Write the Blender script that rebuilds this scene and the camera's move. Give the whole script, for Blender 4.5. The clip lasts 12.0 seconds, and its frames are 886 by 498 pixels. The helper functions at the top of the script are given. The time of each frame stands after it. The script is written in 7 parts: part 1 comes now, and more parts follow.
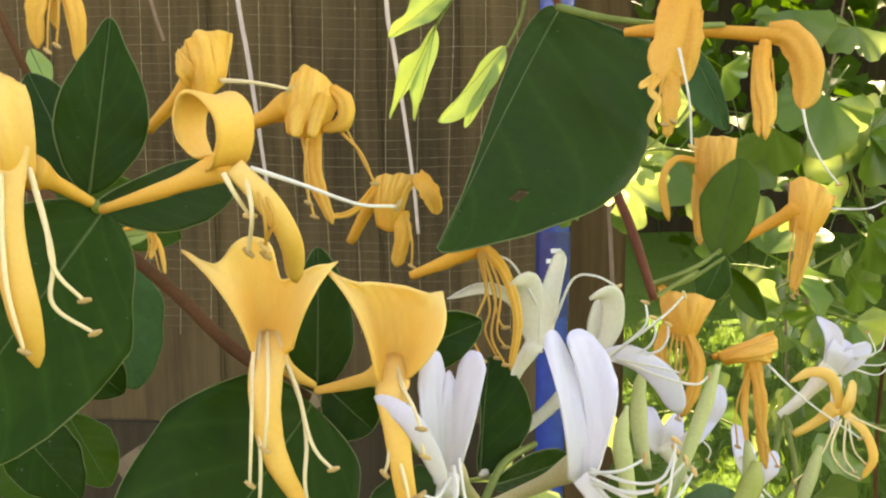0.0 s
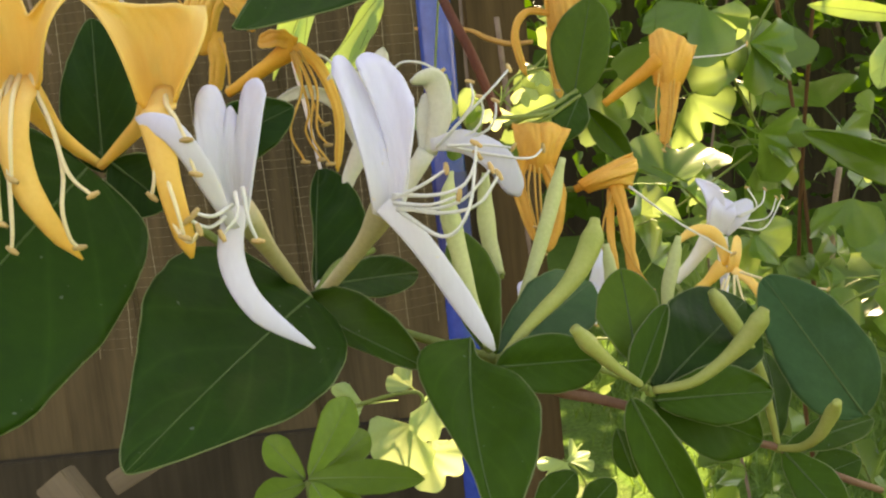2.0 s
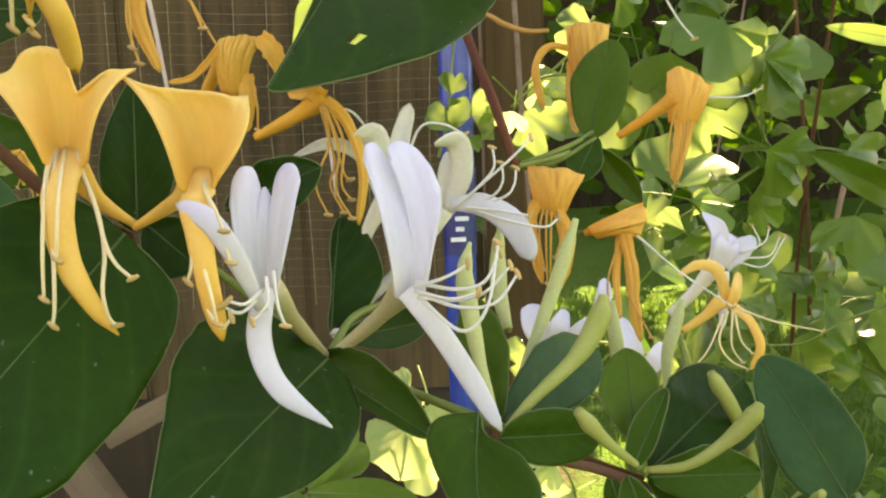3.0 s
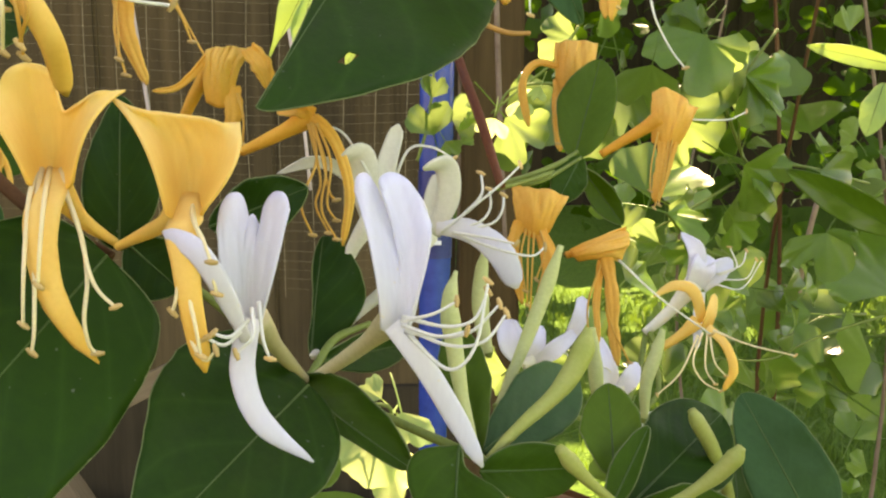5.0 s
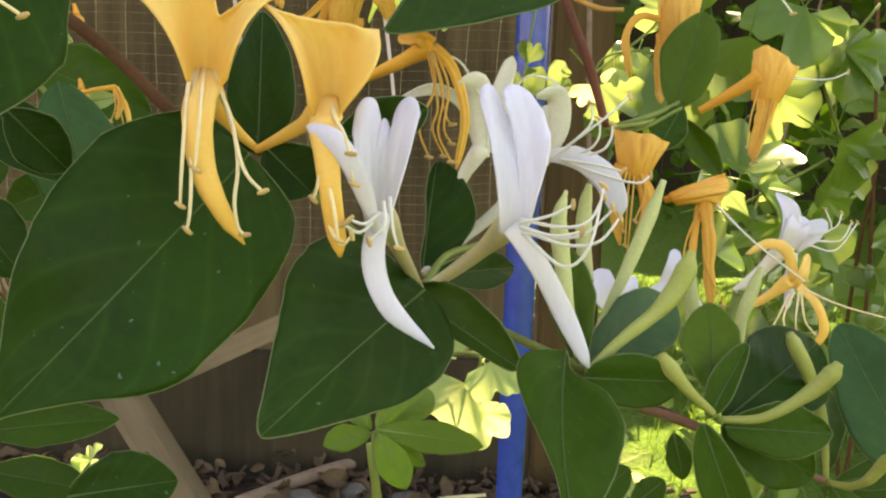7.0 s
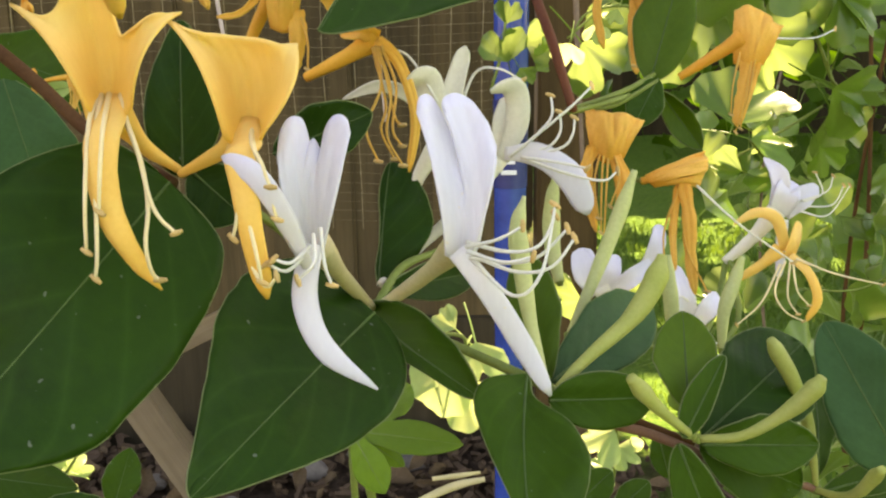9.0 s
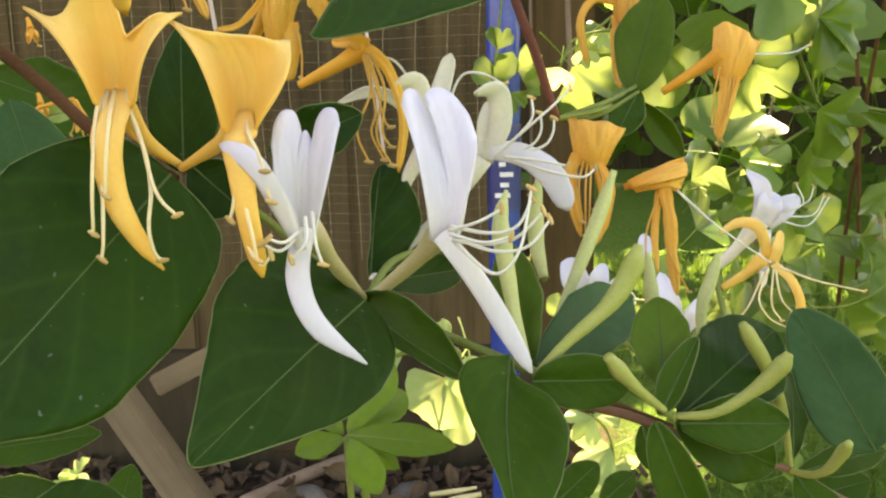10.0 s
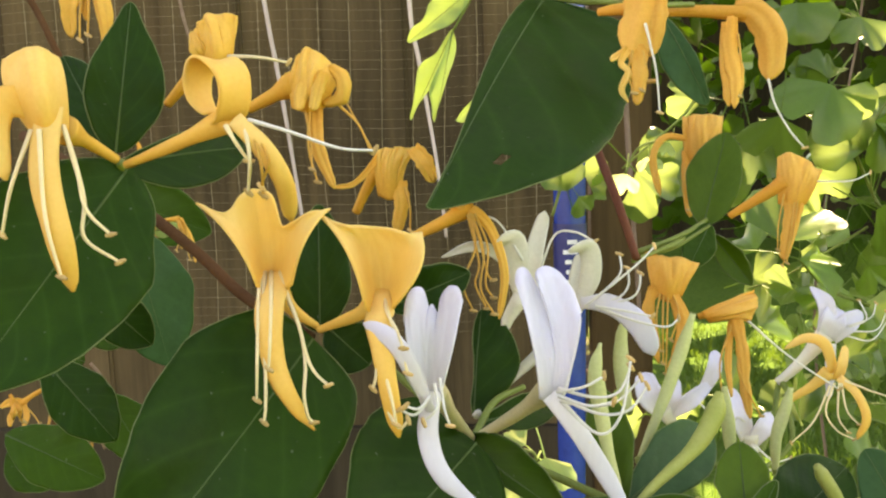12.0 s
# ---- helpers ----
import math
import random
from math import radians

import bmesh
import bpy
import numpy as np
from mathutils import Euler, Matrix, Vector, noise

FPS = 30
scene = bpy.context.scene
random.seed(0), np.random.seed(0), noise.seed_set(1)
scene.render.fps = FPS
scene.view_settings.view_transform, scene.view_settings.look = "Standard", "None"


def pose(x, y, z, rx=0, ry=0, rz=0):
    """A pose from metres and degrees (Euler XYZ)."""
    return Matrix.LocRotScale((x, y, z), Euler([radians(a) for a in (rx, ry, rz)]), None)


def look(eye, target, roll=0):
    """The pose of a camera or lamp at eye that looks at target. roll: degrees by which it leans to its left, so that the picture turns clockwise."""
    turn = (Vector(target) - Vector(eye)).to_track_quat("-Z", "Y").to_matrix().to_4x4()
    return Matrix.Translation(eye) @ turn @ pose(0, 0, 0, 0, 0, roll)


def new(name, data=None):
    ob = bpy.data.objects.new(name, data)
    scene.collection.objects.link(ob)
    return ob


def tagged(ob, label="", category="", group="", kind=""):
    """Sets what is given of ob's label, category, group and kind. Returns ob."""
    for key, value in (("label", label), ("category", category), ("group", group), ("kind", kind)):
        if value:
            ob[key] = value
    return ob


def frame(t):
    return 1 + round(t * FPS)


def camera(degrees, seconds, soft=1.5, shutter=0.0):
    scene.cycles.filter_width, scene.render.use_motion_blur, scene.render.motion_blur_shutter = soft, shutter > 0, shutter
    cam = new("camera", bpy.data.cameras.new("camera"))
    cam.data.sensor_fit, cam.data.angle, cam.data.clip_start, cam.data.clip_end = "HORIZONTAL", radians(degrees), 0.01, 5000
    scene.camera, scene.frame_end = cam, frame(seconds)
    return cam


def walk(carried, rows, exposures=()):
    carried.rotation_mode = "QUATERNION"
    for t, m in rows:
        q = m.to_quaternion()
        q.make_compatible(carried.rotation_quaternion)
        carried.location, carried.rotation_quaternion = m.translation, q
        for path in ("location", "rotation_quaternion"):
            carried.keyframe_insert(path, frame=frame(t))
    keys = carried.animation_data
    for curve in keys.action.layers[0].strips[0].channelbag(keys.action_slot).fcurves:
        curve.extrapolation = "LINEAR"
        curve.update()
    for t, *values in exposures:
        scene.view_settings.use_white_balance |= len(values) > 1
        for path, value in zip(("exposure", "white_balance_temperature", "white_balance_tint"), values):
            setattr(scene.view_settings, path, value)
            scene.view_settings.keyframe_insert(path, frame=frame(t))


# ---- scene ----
cam = camera(46.94, 12.0, soft=2.2)
ROWS = [
    (0, -0.0168, 0.0007, 0.5566, 81.16, 0.28, 2.25),
    (0.5, 0.0010, -0.0007, 0.5474, 79.87, 2.26, 0.23),
    (1, 0.0009, 0.0089, 0.5342, 79.74, 1.18, -1.54),
    (1.5, 0.0031, 0.0132, 0.5249, 80.86, 2.86, -1.95),
    (2, 0.0050, 0.0075, 0.5037, 82.82, 5.72, -1.89),
    (2.5, 0.0051, 0.0051, 0.5274, 80.19, 1.89, -1.80),
    (2.7, 0.0042, 0.0028, 0.5258, 80.40, 2.03, -1.42),
    (4.3, -0.0002, 0.0051, 0.5256, 80.64, 1.38, -2.21),
    (4.5, -0.0073, 0.0038, 0.5264, 80.33, 1.09, -2.52),
    (5, -0.0001, 0.0063, 0.5324, 80.00, -0.44, -2.76),
    (5.5, -0.0016, -0.0011, 0.5261, 81.17, 0.63, -1.92),
    (6, -0.0007, -0.0125, 0.5360, 80.80, -0.47, -0.19),
    (6.5, -0.0054, -0.0125, 0.5253, 80.43, -1.32, 0.99),
    (7, -0.0072, -0.0072, 0.5204, 79.21, -1.79, 1.85),
    (7.2, -0.0085, -0.0044, 0.5199, 78.44, -2.19, 2.16),
    (8.8, 0.0009, 0.0113, 0.5303, 75.92, -0.15, 1.30),
    (9, 0.0022, 0.0107, 0.5302, 76.23, 0.85, 1.49),
    (9.5, 0.0073, 0.0013, 0.5271, 78.25, 2.07, 1.18),
    (10, 0.0050, -0.0014, 0.5239, 78.31, 1.40, 1.38),
    (10.5, 0.0072, -0.0066, 0.5334, 78.20, 0.79, 1.46),
    (11, 0.0069, -0.0029, 0.5303, 78.61, 1.28, 1.34),
    (11.5, 0.0040, -0.0031, 0.5355, 79.67, 1.28, 2.17),
    (12, -0.0050, -0.0243, 0.5472, 82.05, 1.86, 4.18),
]
walk(cam, [(t, pose(*r)) for t, *r in ROWS], [(t, e, 11000, 23) for t, e in ((0.0, 2.78), (0.5, 2.70), (1.0, 2.60), (1.5, 2.52), (2.0, 2.54), (2.7, 2.66), (4.5, 2.70), (6.5, 2.67), (9.0, 2.74), (11.0, 2.80), (12.0, 2.76))])

# ---- daylight ----
SUN_ELEVATION, SUN_TURN = 48.0, -28.0
world = bpy.data.worlds.new("sky")
scene.world = world
world.use_nodes = True
wt = world.node_tree
sky = wt.nodes.new("ShaderNodeTexSky")
sky.sky_type, sky.sun_disc = "NISHITA", False
sky.sun_elevation, sky.sun_rotation = radians(SUN_ELEVATION), radians(-SUN_TURN)
wt.links.new(sky.outputs["Color"], wt.nodes["Background"].inputs["Color"])
wt.nodes["Background"].inputs["Strength"].default_value = 0.105
sun_data = bpy.data.lights.new("sun", "SUN")
sun_data.energy, sun_data.angle, sun_data.color = 5.0, radians(0.5), (1.0, 0.94, 0.82)
sun = new("sun", sun_data)
sun.matrix_basis = look((-2 * math.sin(radians(SUN_TURN)), 2 * math.cos(radians(SUN_TURN)), 2 * math.tan(radians(SUN_ELEVATION))), (0, 0, 0))


# ---- materials ----
def node_material(name):
    m = bpy.data.materials.new(name)
    m.use_nodes = True
    t = m.node_tree
    return m, t, t.nodes["Principled BSDF"]


def tex_noise(t, scale, detail=4.0, rough=0.6, stretch=None):
    n = t.nodes.new("ShaderNodeTexNoise")
    n.inputs["Scale"].default_value, n.inputs["Detail"].default_value, n.inputs["Roughness"].default_value = scale, detail, rough
    c = t.nodes.new("ShaderNodeTexCoord")
    if stretch:
        mp = t.nodes.new("ShaderNodeMapping")
        mp.inputs["Scale"].default_value = stretch
        t.links.new(c.outputs["Object"], mp.inputs["Vector"])
        t.links.new(mp.outputs["Vector"], n.inputs["Vector"])
    else:
        t.links.new(c.outputs["Object"], n.inputs["Vector"])
    return n.outputs["Fac"]


def ramp(t, fac, stops):
    r = t.nodes.new("ShaderNodeValToRGB")
    e = r.color_ramp.elements
    while len(e) < len(stops):
        e.new(0.5)
    for k, (p, c) in zip(e, stops):
        k.position, k.color = p, (*c, 1)
    t.links.new(fac, r.inputs["Fac"])
    return r.outputs["Color"]


def mixed(t, fac, a, b, mode="MIX"):
    m = t.nodes.new("ShaderNodeMix")
    m.data_type, m.blend_type = "RGBA", mode
    for sock, v in ((0, fac), (6, a), (7, b)):
        if hasattr(v, "is_output"):
            t.links.new(v, m.inputs[sock])
        else:
            m.inputs[sock].default_value = v if sock == 0 else (*v, 1)
    return m.outputs[2]


def bumped(t, p, height, strength, distance):
    b = t.nodes.new("ShaderNodeBump")
    b.inputs["Strength"].default_value, b.inputs["Distance"].default_value = strength, distance
    t.links.new(height, b.inputs["Height"])
    t.links.new(b.outputs["Normal"], p.inputs["Normal"])


def thin_material(name, dark, light, rough, through_amount, through_color, scale=400, spec=0.3, bump=0.3, vary=0.12, sheen=0.0, streak=None, deep=None, veins=0.0, mottle=0.35, specks=0.0, speck_color=(0.20, 0.24, 0.19)):
    """A petal or leaf: a soft surface that lets part of the light through."""
    m, t, p = node_material(name)
    big = tex_noise(t, scale * 0.25, 3)
    fine = tex_noise(t, scale * 4, 3, 0.6, streak)
    col = ramp(t, big, ((0.3, dark), (0.7, light)))
    if deep:
        # The pigment is deeper towards the throat of the flower.
        grow = t.nodes.new("ShaderNodeAttribute")
        grow.attribute_name = "grow"
        col = mixed(t, ramp(t, grow.outputs["Fac"], ((0.0, (0.85, 0.85, 0.85)), (0.35, (0.4, 0.4, 0.4)), (0.8, (0.0, 0.0, 0.0)))), col, deep)
    if veins:
        a, b = t.nodes.new("ShaderNodeAttribute"), t.nodes.new("ShaderNodeAttribute")
        a.attribute_name, b.attribute_name = "grow", "across"
        mul, sub, ping = (t.nodes.new("ShaderNodeMath") for _ in range(3))
        mul.operation, sub.operation, ping.operation = "MULTIPLY", "MULTIPLY_ADD", "PINGPONG"
        t.links.new(a.outputs["Fac"], mul.inputs[0])
        mul.inputs[1].default_value = 7.0
        t.links.new(b.outputs["Fac"], sub.inputs[0])
        sub.inputs[1].default_value = -1.9
        t.links.new(mul.outputs[0], sub.inputs[2])
        t.links.new(sub.outputs[0], ping.inputs[0])
        ping.inputs[1].default_value = 0.5
        line = ramp(t, ping.outputs[0], ((0.0, (veins, veins, veins)), (0.06, (veins * 0.4, veins * 0.4, veins * 0.4)), (0.14, (0, 0, 0))))
        col = mixed(t, line, col, tuple(min(1, 2.4 * v + 0.01) for v in light))
    col = mixed(t, mottle, col, ramp(t, fine, ((0.25, tuple(0.78 * v for v in dark)), (0.75, tuple(min(1, 1.12 * v) for v in light)))))
    if specks:
        dots = ramp(t, tex_noise(t, 620, 1.0, 0.4), ((0.76, (0, 0, 0)), (0.80, (specks, specks, specks))))
        col = mixed(t, dots, col, speck_color)
        patch = t.nodes.new("ShaderNodeMapRange")
        patch.inputs["From Min"].default_value, patch.inputs["From Max"].default_value = 0.3, 0.7
        patch.inputs["To Min"].default_value, patch.inputs["To Max"].default_value = rough - 0.16, rough + 0.16
        t.links.new(tex_noise(t, 45, 4, 0.6), patch.inputs["Value"])
        t.links.new(patch.outputs["Result"], p.inputs["Roughness"])
    info = t.nodes.new("ShaderNodeObjectInfo")
    hsv = t.nodes.new("ShaderNodeHueSaturation")
    rnd = t.nodes.new("ShaderNodeMapRange")
    rnd.inputs["To Min"].default_value, rnd.inputs["To Max"].default_value = 1 - vary, 1 + vary
    t.links.new(info.outputs["Random"], rnd.inputs["Value"])
    t.links.new(rnd.outputs["Result"], hsv.inputs["Value"])
    t.links.new(col, hsv.inputs["Color"])
    t.links.new(hsv.outputs["Color"], p.inputs["Base Color"])
    p.inputs["Roughness"].default_value, p.inputs["Specular IOR Level"].default_value = rough, spec
    p.inputs["Sheen Weight"].default_value = sheen
    bumped(t, p, fine, bump, 0.0003)
    tr = t.nodes.new("ShaderNodeBsdfTranslucent")
    tr.inputs["Color"].default_value = (*through_color, 1)
    mx = t.nodes.new("ShaderNodeMixShader")
    mx.inputs["Fac"].default_value = through_amount
    t.links.new(p.outputs["BSDF"], mx.inputs[1])
    t.links.new(tr.outputs["BSDF"], mx.inputs[2])
    t.links.new(mx.outputs["Shader"], t.nodes["Material Output"].inputs["Surface"])
    return m


MAT = {
    "yellow": thin_material("yellow_petal", (0.98, 0.70, 0.225), (0.99, 0.77, 0.31), 0.65, 0.36, (1.0, 0.76, 0.32), 300, 0.15, 0.2, 0.05, deep=(0.95, 0.60, 0.14), specks=0.45, speck_color=(0.62, 0.36, 0.08), mottle=0.22, streak=(1, 1, 0.15)),
    "amber": thin_material("amber_petal", (0.92, 0.55, 0.13), (0.95, 0.67, 0.23), 0.6, 0.16, (0.95, 0.55, 0.1), 300, 0.25, 0.12, 0.06, deep=(0.88, 0.46, 0.07), mottle=0.2),
    "lip": thin_material("lower_lip", (0.90, 0.50, 0.09), (0.94, 0.60, 0.16), 0.6, 0.16, (0.95, 0.55, 0.1), 300, 0.25, 0.12, 0.06, deep=(0.95, 0.70, 0.27), mottle=0.2),
    "gold": thin_material("gold_petal", (0.80, 0.44, 0.075), (0.88, 0.55, 0.13), 0.6, 0.16, (0.92, 0.45, 0.05), 300, 0.25, 0.2, 0.08, deep=(0.84, 0.40, 0.05), mottle=0.25),
    "orange": thin_material("orange_petal", (0.86, 0.44, 0.085), (0.94, 0.57, 0.15), 0.65, 0.22, (0.95, 0.5, 0.08), 300, 0.25, 0.25, 0.1, deep=(0.78, 0.32, 0.03), mottle=0.3),
    "white": thin_material("white_petal", (0.70, 0.715, 0.85), (0.76, 0.775, 0.91), 0.6, 0.28, (0.88, 0.90, 0.98), 300, 0.15, 0.1, 0.03, deep=(0.80, 0.77, 0.66), specks=0.35, speck_color=(0.85, 0.66, 0.30), mottle=0.2, streak=(1, 1, 0.12)),
    "cream": thin_material("cream_petal", (0.76, 0.75, 0.63), (0.87, 0.86, 0.77), 0.5, 0.28, (0.86, 0.87, 0.70), 300, 0.3, 0.25, 0.05),
    "cream_tube": thin_material("cream_tube", (0.52, 0.46, 0.24), (0.64, 0.57, 0.34), 0.5, 0.2, (0.6, 0.6, 0.3), 300, 0.3, 0.25, 0.05),
    "bud": thin_material("green_bud", (0.29, 0.345, 0.075), (0.41, 0.44, 0.15), 0.5, 0.2, (0.5, 0.6, 0.15), 300, 0.3, 0.25, 0.08),
    "pale_bud": thin_material("pale_bud", (0.44, 0.51, 0.20), (0.60, 0.63, 0.31), 0.5, 0.2, (0.6, 0.7, 0.3), 300, 0.3, 0.25, 0.06),
    "anther": thin_material("anther", (0.52, 0.33, 0.12), (0.72, 0.52, 0.24), 0.7, 0.1, (0.6, 0.4, 0.1), 900, 0.2, 0.5, 0.2),
    "filament": thin_material("filament", (0.88, 0.72, 0.40), (0.94, 0.82, 0.54), 0.5, 0.25, (0.85, 0.8, 0.5), 500, 0.3, 0.2, 0.05),
    "gold_filament": thin_material("gold_filament", (0.66, 0.36, 0.07), (0.80, 0.48, 0.12), 0.5, 0.25, (0.85, 0.5, 0.1), 500, 0.3, 0.2, 0.05),
    "white_filament": thin_material("white_filament", (0.76, 0.77, 0.70), (0.86, 0.87, 0.80), 0.5, 0.25, (0.85, 0.86, 0.78), 500, 0.3, 0.2, 0.04),
    "leaf": thin_material("dark_leaf", (0.0070, 0.0290, 0.0026), (0.0145, 0.0545, 0.0052), 0.50, 0.12, (0.09, 0.24, 0.008), 90, 0.11, 0.5, 0.15, 0.0, veins=0.2, specks=0.4),
    # Lighter copy of the dark leaf, carrying extra light in its colour.
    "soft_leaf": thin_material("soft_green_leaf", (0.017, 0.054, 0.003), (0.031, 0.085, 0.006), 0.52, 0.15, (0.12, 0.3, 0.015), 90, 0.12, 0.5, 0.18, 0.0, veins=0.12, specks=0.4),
    "mid_leaf": thin_material("mid_leaf", (0.040, 0.092, 0.006), (0.066, 0.135, 0.010), 0.5, 0.25, (0.20, 0.42, 0.03), 130, 0.2, 0.3, 0.15, veins=0.1),
    # The bluish cast of reflected sky is put into this base colour.
    "sky_tinted_leaf": thin_material("leaf_with_sky_tint", (0.018, 0.070, 0.021), (0.034, 0.108, 0.034), 0.58, 0.12, (0.10, 0.24, 0.03), 130, 0.18, 0.4, 0.1, 0.0, veins=0.06),
    # Lit copy of the leaf green, with full sun put into its colour.
    "sunlit_lime_leaf": thin_material("sunlit_lime_leaf", (0.24, 0.38, 0.11), (0.35, 0.50, 0.19), 0.4, 0.48, (0.70, 0.84, 0.36), 130, 0.4, 0.4, 0.15),
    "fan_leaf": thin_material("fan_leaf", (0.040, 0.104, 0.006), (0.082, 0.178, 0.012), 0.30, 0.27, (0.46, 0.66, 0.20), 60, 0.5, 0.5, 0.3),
    "low_leaf": thin_material("low_plant_leaf", (0.078, 0.165, 0.008), (0.125, 0.235, 0.014), 0.42, 0.25, (0.38, 0.58, 0.12), 90, 0.3, 0.4, 0.2),
    "rib": thin_material("leaf_rib", (0.045, 0.098, 0.020), (0.068, 0.130, 0.034), 0.5, 0.1, (0.2, 0.3, 0.1), 200, 0.3, 0.2, 0.1),
    "rim": thin_material("leaf_rim", (0.10, 0.145, 0.05), (0.15, 0.20, 0.075), 0.55, 0.2, (0.3, 0.4, 0.12), 200, 0.3, 0.2, 0.1),
    "stem_green": thin_material("green_stem", (0.11, 0.165, 0.03), (0.19, 0.25, 0.06), 0.5, 0.05, (0.3, 0.4, 0.1), 300, 0.3, 0.4, 0.1),
    "stem_red": thin_material("red_stem", (0.10, 0.022, 0.007), (0.155, 0.042, 0.012), 0.65, 0.02, (0.2, 0.05, 0.03), 300, 0.4, 0.4, 0.1),
    "stem_brown": thin_material("brown_stem", (0.080, 0.036, 0.014), (0.135, 0.064, 0.026), 0.7, 0.02, (0.2, 0.1, 0.05), 300, 0.12, 0.5, 0.1),
    "stem_pink": thin_material("pinkish_brown_stem", (0.15, 0.075, 0.045), (0.22, 0.12, 0.075), 0.6, 0.02, (0.2, 0.1, 0.05), 300, 0.2, 0.5, 0.1),
    "pale_rib": thin_material("pale_leaf_rib", (0.13, 0.21, 0.05), (0.18, 0.27, 0.08), 0.5, 0.1, (0.3, 0.4, 0.1), 200, 0.2, 0.2, 0.1),
    "twig": thin_material("dry_twig", (0.19, 0.125, 0.08), (0.34, 0.24, 0.17), 0.75, 0.0, (0.2, 0.1, 0.05), 200, 0.2, 0.6, 0.25),
    # Lit copy of the twig: sunlight put into a pinkish-white colour.
    "sunlit_twig": thin_material("sunlit_twig", (0.52, 0.42, 0.37), (0.66, 0.56, 0.50), 0.7, 0.0, (0.2, 0.1, 0.05), 200, 0.2, 0.4, 0.1),
    "tan_twig": thin_material("tan_twig", (0.50, 0.25, 0.07), (0.62, 0.33, 0.10), 0.6, 0.05, (0.4, 0.2, 0.05), 200, 0.2, 0.5, 0.1),
}


def wood_material(name, dark, light, along):
    m, t, p = node_material(name)
    grain = tex_noise(t, 60, 6, 0.65, (1, 1, 0.05) if along == "z" else (0.05, 1, 1))
    stain = tex_noise(t, 7, 4, 0.6, (1, 1, 0.4))
    col = ramp(t, grain, ((0.34, dark), (0.68, light)))
    col = mixed(t, 0.5, col, ramp(t, stain, ((0.3, tuple(0.55 * v for v in dark)), (0.7, tuple(1.05 * v for v in light)))))
    info = t.nodes.new("ShaderNodeObjectInfo")
    tint = ramp(t, info.outputs["Random"], ((0.0, (0.68, 0.68, 0.70)), (1.0, (1.2, 1.14, 1.06))))
    t.links.new(mixed(t, 1.0, col, tint, "MULTIPLY"), p.inputs["Base Color"])
    p.inputs["Roughness"].default_value, p.inputs["Specular IOR Level"].default_value = 0.85, 0.2
    bumped(t, p, grain, 0.7, 0.003)
    return m


MAT["board"] = wood_material("weathered_board", (0.043, 0.032, 0.015), (0.165, 0.120, 0.060), "z")
# Darker copy of the board wood, with shade put into its colour.
MAT["shaded_board"] = wood_material("shaded_board", (0.030, 0.025, 0.014), (0.075, 0.060, 0.036), "z")
MAT["brown_board"] = wood_material("brown_board", (0.042, 0.027, 0.010), (0.112, 0.074, 0.032), "z")
MAT["grey_wood"] = wood_material("grey_wood", (0.14, 0.108, 0.066), (0.26, 0.205, 0.132), "x")


def plain_material(name, color, rough, metallic=0.0, scale=80, amount=0.25, spec=0.5):
    m, t, p = node_material(name)
    n = tex_noise(t, scale, 5)
    t.links.new(ramp(t, n, ((0.3, tuple((1 - amount) * v for v in color)), (0.7, tuple(min(1, (1 + amount) * v) for v in color)))), p.inputs["Base Color"])
    p.inputs["Roughness"].default_value, p.inputs["Metallic"].default_value, p.inputs["Specular IOR Level"].default_value = rough, metallic, spec
    bumped(t, p, n, 0.15, 0.0005)
    return m


MAT["blue"] = plain_material("blue_plastic", (0.017, 0.060, 0.30), 0.25, 0, 90, 0.2)
MAT["navy"] = plain_material("navy_print", (0.015, 0.03, 0.16), 0.35, 0, 90, 0.2)
MAT["print"] = plain_material("white_print", (0.75, 0.78, 0.82), 0.5, 0, 200, 0.1)
MAT["net"] = plain_material("netting", (0.30, 0.245, 0.14), 0.55, 0, 300, 0.3)
MAT["chip"] = thin_material("bark_chip", (0.045, 0.027, 0.016), (0.13, 0.085, 0.055), 0.85, 0.0, (0, 0, 0), 60, 0.2, 0.7, 0.45)
MAT["litter"] = thin_material("leaf_litter", (0.085, 0.052, 0.028), (0.19, 0.13, 0.075), 0.85, 0.05, (0.3, 0.2, 0.1), 60, 0.2, 0.6, 0.3)
MAT["stone"] = plain_material("stone", (0.19, 0.165, 0.14), 0.85, 0, 60, 0.35, 0.2)
MAT["grass"] = thin_material("grass_blade", (0.04, 0.10, 0.012), (0.09, 0.18, 0.03), 0.5, 0.25, (0.2, 0.35, 0.04), 60, 0.3, 0.2, 0.3)


